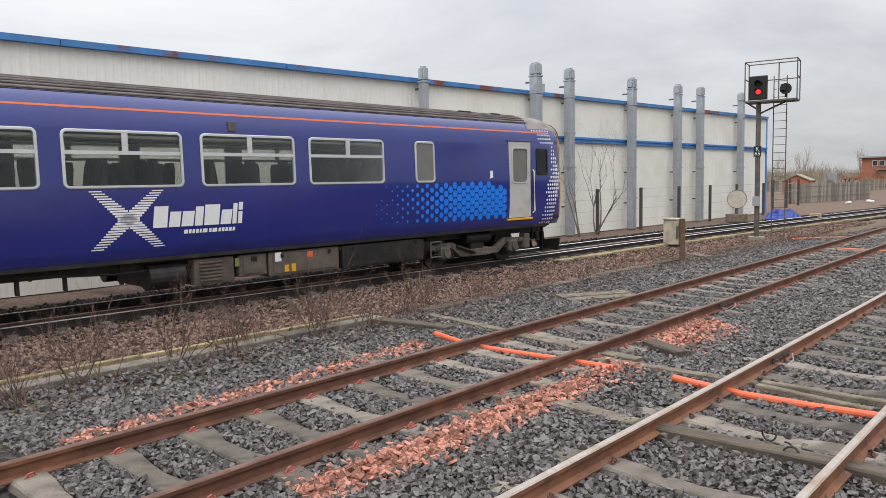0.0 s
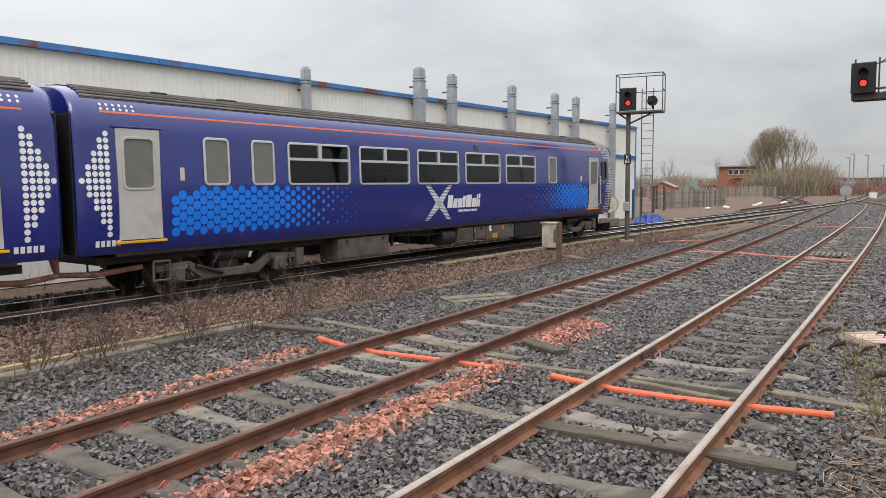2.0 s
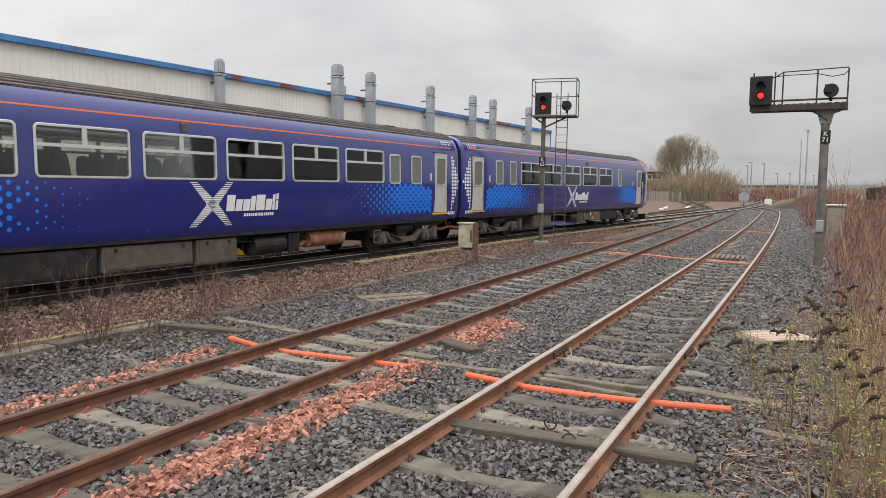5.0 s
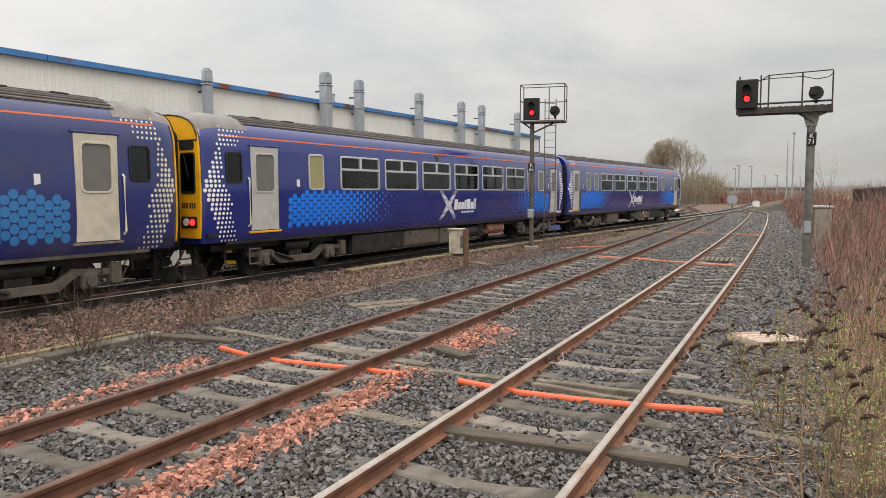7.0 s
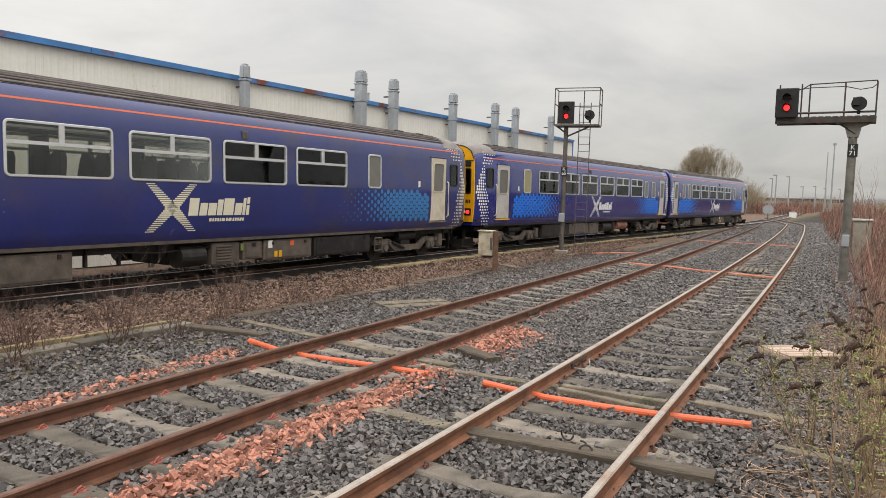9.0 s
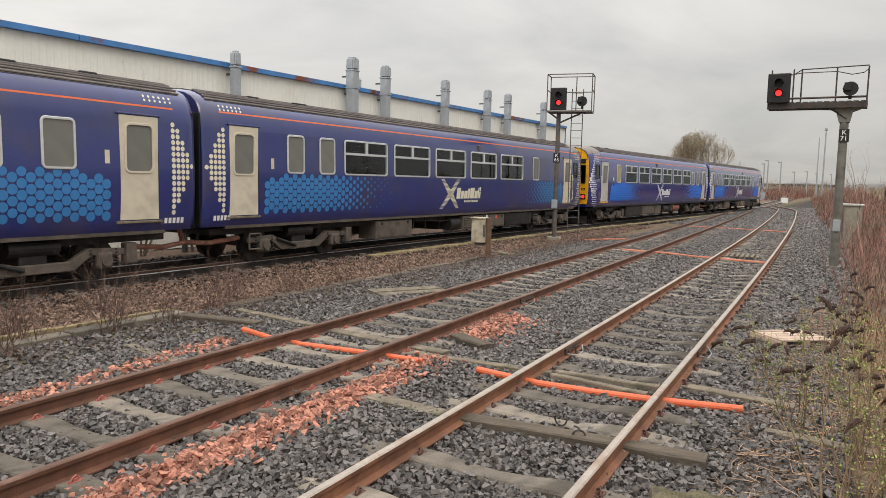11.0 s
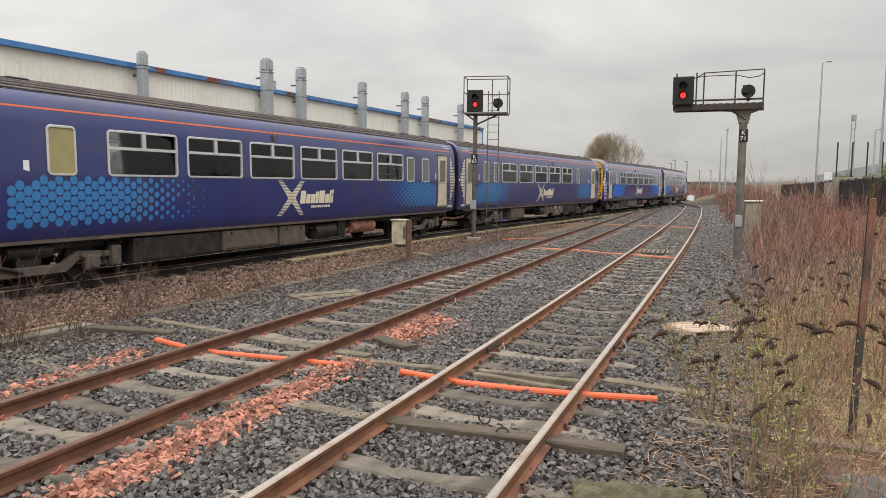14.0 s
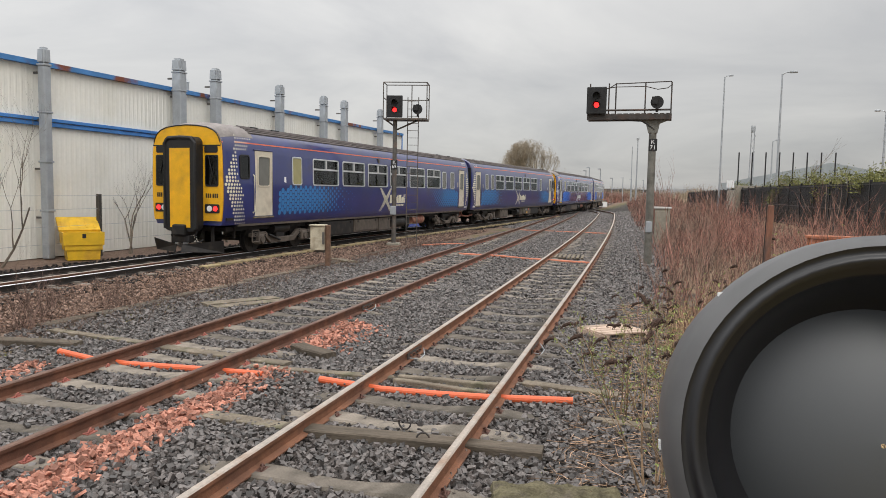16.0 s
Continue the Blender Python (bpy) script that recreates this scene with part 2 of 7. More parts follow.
M_litter = material("dry_brown_leaf_litter", (0.19, 0.11, 0.07), 0.9, vary=0.3, scale=20, per_island=0.5)
M_ballast_black = material("near_black_ballast", (0.017, 0.0145, 0.0135), 0.7, spec=0.3, vary=0.35, scale=12, fine=140, per_island=0.6)

# ---- building helpers ----


def mesh_of(bm, mat, name="mesh", smooth=False):
    me = bpy.data.meshes.new(name)
    bm.to_mesh(me)
    bm.free()
    for k in (mat if isinstance(mat, (list, tuple)) else [mat]):
        me.materials.append(k)
    if smooth:
        for p in me.polygons:
            p.use_smooth = True
    return me


def part(name, bm, mat, parent=None, label="", smooth=False, at=None):
    ob = new(name, mesh_of(bm, mat, name, smooth))
    if parent:
        ob.parent = parent
    if at is not None:
        ob.matrix_basis = at
    if label:
        ob["label"] = label
    return ob


def shared(name, me, parent, at):
    ob = new(name, me)
    ob.parent = parent
    ob.matrix_basis = at
    return ob


def empty(name, m=None):
    ob = new(name)
    ob.empty_display_size = 0.2
    if m is not None:
        ob.matrix_basis = m
    return ob


def add_box(bm, x0, x1, y0, y1, z0, z1, m=None):
    v = [bm.verts.new((m @ Vector(c)) if m else c) for c in ((x0, y0, z0), (x1, y0, z0), (x1, y1, z0), (x0, y1, z0), (x0, y0, z1), (x1, y0, z1), (x1, y1, z1), (x0, y1, z1))]
    return [bm.faces.new([v[i] for i in q]) for q in ((0, 3, 2, 1), (4, 5, 6, 7), (0, 1, 5, 4), (1, 2, 6, 5), (2, 3, 7, 6), (3, 0, 4, 7))]


def box(x0, x1, y0, y1, z0, z1, bevel=0.0, seg=2):
    bm = bmesh.new()
    add_box(bm, min(x0, x1), max(x0, x1), min(y0, y1), max(y0, y1), min(z0, z1), max(z0, z1))
    if bevel:
        bmesh.ops.bevel(bm, geom=bm.edges[:], offset=bevel, segments=seg, affect="EDGES", profile=0.5)
    return bm


def add_rod(bm, a, b, r0, r1=None, n=8, cap=True):
    """A round bar from a to b."""
    a, b = Vector(a), Vector(b)
    r1 = r0 if r1 is None else r1
    q = (b - a).to_track_quat("Z", "Y")
    ra, rb = [], []
    for i in range(n):
        c = Vector((math.cos(2 * math.pi * i / n), math.sin(2 * math.pi * i / n), 0))
        ra.append(bm.verts.new(a + q @ (c * r0)))
        rb.append(bm.verts.new(b + q @ (c * r1)))
    for i in range(n):
        bm.faces.new((ra[i], ra[(i + 1) % n], rb[(i + 1) % n], rb[i]))
    if cap:
        bm.faces.new(ra[::-1])
        bm.faces.new(rb)


def rod(a, b, r0, r1=None, n=10):
    bm = bmesh.new()
    add_rod(bm, a, b, r0, r1, n)
    return bm


def rods(segs, r, n=6):
    bm = bmesh.new()
    for a, b in segs:
        add_rod(bm, a, b, r, n=n)
    return bm


def add_tube(bm, pts, r, n=8):
    """A bent round tube through pts."""
    pts = [Vector(p) for p in pts]
    rings = []
    for i, p in enumerate(pts):
        d = (pts[min(i + 1, len(pts) - 1)] - pts[max(i - 1, 0)]).normalized()
        q = d.to_track_quat("Z", "Y")
        rr = r[i] if isinstance(r, (list, tuple)) else r
        rings.append([bm.verts.new(p + q @ Vector((math.cos(2 * math.pi * k / n) * rr, math.sin(2 * math.pi * k / n) * rr, 0))) for k in range(n)])
    for a, b in zip(rings, rings[1:]):
        for k in range(n):
            bm.faces.new((a[k], a[(k + 1) % n], b[(k + 1) % n], b[k]))
    bm.faces.new(rings[0][::-1])
    bm.faces.new(rings[-1])


def tube(pts, r, n=8):
    bm = bmesh.new()
    add_tube(bm, pts, r, n)
    return bm


def rounded(w, h, r, n=4, cx=0.0, cy=0.0):
    """Corner points of a rounded rectangle, anticlockwise."""
    out = []
    for sx, sy, a0 in ((1, 1, 0), (-1, 1, 90), (-1, -1, 180), (1, -1, 270)):
        for i in range(n + 1):
            a = radians(a0 + 90 * i / n)
            out.append((cx + sx * (w / 2 - r) + r * math.cos(a), cy + sy * (h / 2 - r) + r * math.sin(a)))
    return out


def from_arrays(name, verts, faces, mat, smooth=False):
    """A mesh object from numpy arrays of vertices (n,3) and equal-sized faces (m,k)."""
    me = bpy.data.meshes.new(name)
    k = faces.shape[1]
    me.vertices.add(len(verts))
    me.vertices.foreach_set("co", np.asarray(verts, dtype=np.float32).ravel())
    me.loops.add(faces.size)
    me.loops.foreach_set("vertex_index", np.asarray(faces, dtype=np.int32).ravel())
    me.polygons.add(len(faces))
    me.polygons.foreach_set("loop_start", np.arange(0, faces.size, k, dtype=np.int32))
    me.polygons.foreach_set("loop_total", np.full(len(faces), k, dtype=np.int32))
    me.polygons.foreach_set("use_smooth", np.full(len(faces), smooth, dtype=bool))
    me.update(calc_edges=True)
    me.validate()
    me.materials.append(mat)
    return new(name, me)

# ---- plan: the lines of the tracks, y runs along them away from the camera ----
RAIL_TOP = 0.19
GAUGE = 1.505


def near_line(y):
    return -2.2 - 0.0215 * y - 0.00032 * y * y


def middle_line(y):
    return -5.53 - 0.036 * y - 0.00016 * y * y


# the running line that the train takes: a gentle S, given by the near side of the cars
RUN_Y = np.array((-110.0, -60, -30, -5, 5, 12, 20, 30, 45, 65, 80, 92, 110, 140, 200, 300, 420))
RUN_X = np.array((-18.0, -15.2, -13.2, -12.3, -12.17, -12.1, -12.0, -11.6, -10.55, -9.2, -8.4, -8.2, -8.75, -9.7, -11.9, -15.8, -21.0))
RUN_M = np.gradient(RUN_X, RUN_Y)


def near_side(y):
    i = int(min(max(np.searchsorted(RUN_Y, y) - 1, 0), len(RUN_Y) - 2))
    h = RUN_Y[i + 1] - RUN_Y[i]
    t = (y - RUN_Y[i]) / h
    return float((2 * t**3 - 3 * t**2 + 1) * RUN_X[i] + (t**3 - 2 * t**2 + t) * h * RUN_M[i] + (-2 * t**3 + 3 * t**2) * RUN_X[i + 1] + (t**3 - t**2) * h * RUN_M[i + 1])


def train_line(y):
    return near_side(y) - 1.37


LINE_Y = np.arange(-105, 290, 0.1)
LINE_X = np.array([near_side(y) for y in LINE_Y])
LINE_S = np.concatenate([[0.0], np.cumsum(np.hypot(np.diff(LINE_X), np.diff(LINE_Y)))])
LINE_S = LINE_S - np.interp(0.0, LINE_Y, LINE_S)


def on_line(s):
    """The point of the track's centre at the distance s along it."""
    y = float(np.interp(s, LINE_S, LINE_Y))
    return Vector((train_line(y), y))


def ground_height(x, y):
    """The ground: flat between the tracks, a low verge beside them that climbs to a bank behind the fence."""
    z = 0.0
    if x > 0.6:
        z += 0.55 * min(1.0, (x - 0.6) / 6.0) ** 1.3
    if x > 9.5:
        z += 2.2 * min(1.0, (x - 9.5) / 5.0)
    return z


def smoothstep(a, b, v):
    v = max(0.0, min(1.0, (v - a) / (b - a)))
    return v * v * (3 - 2 * v)


def make_ground():
    m = bpy.data.materials.new("trackside_ground")
    m.use_nodes = True
    n, l = m.node_tree.nodes, m.node_tree.links
    b = n["Principled BSDF"]
    b.inputs["Roughness"].default_value = 0.95
    b.inputs["Specular IOR Level"].default_value = 0.2
    geo = n.new("ShaderNodeNewGeometry")
    sp = n.new("ShaderNodeSeparateXYZ")
    l.new(geo.outputs["Position"], sp.inputs[0])

    def tex(s, d=5.0):
        t = n.new("ShaderNodeTexNoise")
        t.inputs["Scale"].default_value, t.inputs["Detail"].default_value = s, d
        l.new(geo.outputs["Position"], t.inputs["Vector"])
        return t.outputs["Fac"]

    def vor(s):
        t = n.new("ShaderNodeTexVoronoi")
        t.inputs["Scale"].default_value = s
        l.new(geo.outputs["Position"], t.inputs["Vector"])
        return t

    def ranged(v, a, c, lo=0.0, hi=1.0):
        r = n.new("ShaderNodeMapRange")
        r.inputs["From Min"].default_value, r.inputs["From Max"].default_value = a, c
        r.inputs["To Min"].default_value, r.inputs["To Max"].default_value = lo, hi
        l.new(v, r.inputs["Value"])
        return r.outputs[0]

    def math2(op, a, c):
        k = n.new("ShaderNodeMath")
        k.operation = op
        for i, v in enumerate((a, c)):
            if isinstance(v, (int, float)):
                k.inputs[i].default_value = v
            else:
                l.new(v, k.inputs[i])
        return k.outputs[0]

    def blend(a, c, f):
        x = n.new("ShaderNodeMix")
        x.data_type = "RGBA"
        l.new(f, x.inputs["Factor"])
        for s, v in (("A", a), ("B", c)):
            if isinstance(v, tuple):
                x.inputs[s].default_value = (*v, 1)
            else:
                l.new(v, x.inputs[s])
        return x.outputs["Result"]

    wob = ranged(tex(0.7), 0.3, 0.7, -0.9, 0.9)
    xw = math2("ADD", sp.outputs["X"], wob)
    stones = vor(17.0)
    cell = stones.outputs["Color"]
    sepc = n.new("ShaderNodeSeparateColor")
    l.new(cell, sepc.inputs[0])
    # grey goes near black: shade of the gaps between stones, put into the colour
    grey = blend((0.018, 0.016, 0.015), (0.085, 0.076, 0.07), sepc.outputs[0])
    brown = blend((0.11, 0.075, 0.058), (0.22, 0.155, 0.12), sepc.outputs[1])
    # the cess: brown stained stone beyond the trough, grey ballast on this side, soil and dead grass on the verge
    f_brown = ranged(xw, -7.9, -8.9)
    base = blend(grey, brown, f_brown)
    # near-black bed along the running line
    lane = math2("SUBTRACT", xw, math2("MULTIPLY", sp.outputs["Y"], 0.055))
    dark_lane = math2("MULTIPLY", math2("MULTIPLY", ranged(lane, -17.4, -16.4), ranged(lane, -12.9, -13.7)), ranged(sp.outputs["Y"], 75.0, 55.0))
    base = blend(base, (0.018, 0.015, 0.014), math2("MULTIPLY", dark_lane, 0.92))
    soil = blend((0.12, 0.082, 0.056), (0.26, 0.185, 0.12), ranged(tex(2.5), 0.35, 0.65))
    moss = blend((0.085, 0.085, 0.03), (0.17, 0.155, 0.055), ranged(tex(9.0), 0.35, 0.65))
    band = math2("MULTIPLY", ranged(xw, -9.6, -8.8), ranged(xw, -6.9, -7.9))
    base = blend(base, moss, math2("MULTIPLY", band, ranged(tex(1.6), 0.46, 0.58)))
    base = blend(base, soil, ranged(xw, -0.1, 0.9))
    straw = blend((0.36, 0.28, 0.15), (0.30, 0.29, 0.085), ranged(tex(1.2), 0.45, 0.65))
    base = blend(base, straw, math2("MULTIPLY", ranged(xw, 0.9, 2.2), math2("MULTIPLY", ranged(sp.outputs["Y"], 13.0, 8.0), ranged(tex(3.0), 0.42, 0.52))))
    base = blend(base, (0.10, 0.105, 0.05), ranged(math2("ABSOLUTE", math2("ADD", sp.outputs["X"], 8.0), 0.0), 40.0, 80.0))
    l.new(base, b.inputs["Base Color"])
    bu = n.new("ShaderNodeBump")
    bu.inputs["Strength"].default_value, bu.inputs["Distance"].default_value = 0.8, 0.03
    bu.invert = True
    l.new(stones.outputs["Distance"], bu.inputs["Height"])
    l.new(bu.outputs[0], b.inputs["Normal"])

    xs = [-3000, -1200, -500, -200, -100, -60, -40, -30, -24] + [-20 + 0.5 * i for i in range(72)] + [17, 20, 26, 40, 70, 120, 300, 900, 3000]
    ys = [-3000, -800, -200, -60, -30, -15, -8] + [-4 + 0.5 * i for i in range(90)] + [42 + 2 * i for i in range(40)] + [125, 140, 170, 220, 300, 500, 900, 1800, 4000]
    bm = bmesh.new()
    grid = []
    for x in xs:
        col = []
        for y in ys:
            z = ground_height(x, y)
            if -40 < x < 30 and -10 < y < 130:
                z += 0.035 * noise.noise((x * 0.6, y * 0.6, 0)) - 0.025
                if -13.2 < x < -9.2:
                    z += 0.05 * noise.noise((x * 1.3, y * 1.1, 4))
            col.append(bm.verts.new((x, y, z)))
        grid.append(col)
    for i in range(len(xs) - 1):
        for j in range(len(ys) - 1):
            bm.faces.new((grid[i][j], grid[i + 1][j], grid[i + 1][j + 1], grid[i][j + 1]))
    g = part("ground", bm, m, smooth=True)
    tagged(g, "stony railway ground of grey and brown ballast with weedy verge", "ground", kind="structure")


make_ground()

RAIL_PROFILE = ((-0.066, 0.0), (0.066, 0.0), (0.066, 0.012), (0.012, 0.03), (0.009, 0.108), (0.033, 0.118), (0.035, 0.148),
                (0.024, 0.158), (-0.024, 0.158), (-0.035, 0.148), (-0.033, 0.118), (-0.009, 0.108), (-0.012, 0.03), (-0.066, 0.012))


def rail(path, parent, top_mat, name="rail", side_mat=None):
    """One flat-bottomed rail along a list of (x, y), with a worn running surface."""
    bm = bmesh.new()
    rings = []
    for i, (x, y) in enumerate(path):
        a, c = path[max(i - 1, 0)], path[min(i + 1, len(path) - 1)]
        d = Vector((c[0] - a[0], c[1] - a[1])).normalized()
        nx, ny = d.y, -d.x
        rings.append([bm.verts.new((x + nx * u, y + ny * u, RAIL_TOP - 0.158 + w)) for u, w in RAIL_PROFILE])
    k = len(RAIL_PROFILE)
    for a, c in zip(rings, rings[1:]):
        for i in range(k):
            f = bm.faces.new((a[i], a[(i + 1) % k], c[(i + 1) % k], c[i]))
            if i in (7, 6, 8):
                f.material_index = 1
    bm.faces.new(rings[0])
    bm.faces.new(rings[-1][::-1])
    bmesh.ops.recalc_face_normals(bm, faces=bm.faces[:])
    return part(name, bm, [side_mat or M_rail, top_mat], parent)


def offset_path(line, off, y0, y1, step):
    out = []
    k = max(2, int((y1 - y0) / step))
    for i in range(k + 1):
        y = y0 + (y1 - y0) * i / k
        s = (line(y + 0.05) - line(y - 0.05)) / 0.1
        q = math.hypot(1, s)
        out.append((line(y) + off / q, y - off * s / q))
    return out


def concrete_sleeper_mesh(seed, length=2.5):
    """A pre-stressed concrete sleeper: wide and high under the rails, waisted and dished between them."""
    rnd = random.Random(seed)
    bm = bmesh.new()
    prev = None
    for x, w, t in ((-1.25, 0.12, 0.0), (-1.0, 0.135, 0.022), (-0.75, 0.14, 0.036), (-0.5, 0.135, 0.03), (-0.25, 0.115, 0.008), (0.0, 0.108, 0.0),
                    (0.25, 0.115, 0.008), (0.5, 0.135, 0.03), (0.75, 0.14, 0.036), (1.0, 0.135, 0.022), (1.25, 0.12, 0.0)):
        w, t, e = w * rnd.uniform(0.97, 1.03), t + 0.012 + rnd.uniform(-0.004, 0.004), 0.014 + rnd.uniform(0, 0.01)
        x = x * length / 2.5
        ring = [bm.verts.new(c) for c in ((x, -w - 0.03, -0.16), (x, -w, t - e), (x, -w + e, t), (x, w - e, t), (x, w, t - e), (x, w + 0.03, -0.16))]
        if prev:
            for k in range(5):
                bm.faces.new((prev[k], ring[k], ring[k + 1], prev[k + 1]))
        else:
            bm.faces.new(ring[::-1])
        prev = ring
    bm.faces.new(prev)
    bmesh.ops.recalc_face_normals(bm, faces=bm.faces[:])
    return mesh_of(bm, M_concrete, "sleeper")


CONCRETE = [concrete_sleeper_mesh(i) for i in range(5)]


def clip_mesh(mat):
    """A rail fastening: base plate with a curled spring clip on each side of the rail foot."""
    bm = bmesh.new()
    add_box(bm, -0.12, 0.12, -0.06, 0.06, 0.024, 0.042)
    for s in (-1, 1):
        add_tube(bm, [(s * 0.105, -0.05, 0.045), (s * 0.10, -0.02, 0.07), (s * 0.08, 0.02, 0.072), (s * 0.055, 0.04, 0.055), (s * 0.085, 0.05, 0.048)], 0.009, 5)
        add_box(bm, s * 0.09 - 0.015, s * 0.09 + 0.015, -0.022, 0.022, 0.04, 0.06)
    return mesh_of(bm, mat, "rail_clip")


CLIP_RUST, CLIP_RED = clip_mesh(M_chair), clip_mesh(M_clip_red)


def lay_track(name, label, line, y0, y1, places, near_to, head, clip, seed, step=1.0, side=None):
    """A track: two rails, single concrete sleepers with their clips as far as near_to, and the far sleepers in one mesh."""
    t = empty(name)
    tagged(t, label, "railway track", kind="structure")
    for s in (-1, 1):
        rail(offset_path(line, s * GAUGE / 2, y0, y1, step), t, head, side_mat=side)
    rnd = random.Random(seed)
    far = bmesh.new()
    for y in places:
        a = math.atan((line(y + 0.05) - line(y - 0.05)) / 0.1)
        jit = rnd.uniform(-0.02, 0.02)
        at = pose(line(y) + rnd.uniform(-0.03, 0.03), y + jit, rnd.uniform(-0.006, 0.004), 0, 0, -math.degrees(a) + rnd.uniform(-0.8, 0.8))
        if y < near_to:
            shared("sleeper", rnd.choice(CONCRETE), t, at)
            for s in (-1, 1):
                shared("rail_clip", clip, t, pose(line(y) + s * GAUGE / 2 * math.cos(a), y + jit - s * GAUGE / 2 * math.sin(a), 0.006, 0, 0, -math.degrees(a)))
        else:
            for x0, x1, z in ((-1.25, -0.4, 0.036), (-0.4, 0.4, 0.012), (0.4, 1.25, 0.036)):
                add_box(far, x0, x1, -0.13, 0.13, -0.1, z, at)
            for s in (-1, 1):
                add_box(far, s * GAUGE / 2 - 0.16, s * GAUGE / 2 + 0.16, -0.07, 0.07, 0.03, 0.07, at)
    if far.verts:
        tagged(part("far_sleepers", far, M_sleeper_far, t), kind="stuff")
    else:
        far.free()
    return t


MIDDLE_PLACES = list(np.arange(-5.91, 66, 0.69))
NEAR_PLACES = list(np.arange(-2.6, 4.3, 0.74)) + [4.95, 6.4, 7.05, 8.4] + list(np.arange(9.1, 76, 0.76))

# ---- the long white shed ----
SHED_X = -18.0


def shed_top(y):
    return 5.70 + 0.0096 * y


def make_shed():
    shed = empty("shed")
    tagged(shed, "long white corrugated steel shed with rusting blue trim", "building")
    y0, y1, depth = -30.0, 48.4, 22.0
    # upper and lower cladding: ribs pressed into the sheet, 0.2 m apart
    for nm, z0, z1f, proud in (("lower_cladding", 0.0, lambda y: 4.05, 0.0), ("upper_cladding", 4.05, shed_top, 0.03)):
        bm = bmesh.new()
        y, prev = y0, None
        while y < y1:
            for dy, out in ((0.0, 0.0), (0.10, 0.0), (0.125, 0.009), (0.175, 0.009)):
                yy = min(y + dy, y1)
                r = (bm.verts.new((SHED_X + out + proud, yy, z0)), bm.verts.new((SHED_X + out + proud, yy, z1f(yy))))
                if prev:
                    bm.faces.new((prev[0], r[0], r[1], prev[1]))
                prev = r
            y += 0.2
        part(nm, bm, M_shed, shed)
    bm = bmesh.new()
    add_box(bm, SHED_X - depth, SHED_X - 0.05, y0, y1, 0, 5.4)
    part("wall", bm, M_shed, shed)
    bm = bmesh.new()
    v = [bm.verts.new(c) for c in ((SHED_X + 0.05, y0, shed_top(y0)), (SHED_X + 0.05, y1, shed_top(y1)), (SHED_X - depth, y1, shed_top(y1) + 0.6), (SHED_X - depth, y0, shed_top(y0) + 0.6))]
    bm.faces.new(v)
    r = bmesh.ops.extrude_face_region(bm, geom=bm.faces[:])
    bmesh.ops.translate(bm, vec=(0, 0, -0.12), verts=[q for q in r["geom"] if isinstance(q, bmesh.types.BMVert)])
    part("roof", bm, M_galv, shed)
    # eaves gutter in lengths, with a fall in it, and the blue band half way up
    y = y0
    while y < y1:
        e = min(y + 6.0, y1)
        bm = bmesh.new()
        for a, c in ((0.0, 0.12),):
            v = [bm.verts.new(q) for q in ((SHED_X - 0.02, y, shed_top(y) + a - 0.15), (SHED_X + c + 0.06, y, shed_top(y) + a - 0.15), (SHED_X + c + 0.06, y, shed_top(y) + a), (SHED_X - 0.02, y, shed_top(y) + a),
                                           (SHED_X - 0.02, e - 0.02, shed_top(e) + a - 0.15), (SHED_X + c + 0.06, e - 0.02, shed_top(e) + a - 0.15), (SHED_X + c + 0.06, e - 0.02, shed_top(e) + a), (SHED_X - 0.02, e - 0.02, shed_top(e) + a))]
            for q in ((0, 1, 2, 3), (7, 6, 5, 4), (0, 4, 5, 1), (1, 5, 6, 2), (2, 6, 7, 3), (3, 7, 4, 0)):
                bm.faces.new([v[i] for i in q])
        part("gutter", bm, M_blue, shed)
        y = e
    for z, w, h in ((4.16, 0.15, 0.10), (4.03, 0.11, 0.12)):
        part("band", box(SHED_X - 0.02, SHED_X + w, y0, y1, z - h / 2, z + h / 2, 0.01), M_blue_clean, shed)
    part("corner_trim", box(SHED_X - 0.12, SHED_X + 0.08, y1 - 0.02, y1 + 0.1, 0, shed_top(y1), 0.01), M_blue_clean, shed)
    part("end_door", box(SHED_X - 4.5, SHED_X - 1.2, y1 + 0.0, y1 + 0.06, 0, 4.2, 0.02), M_blue_clean, shed)


make_shed()


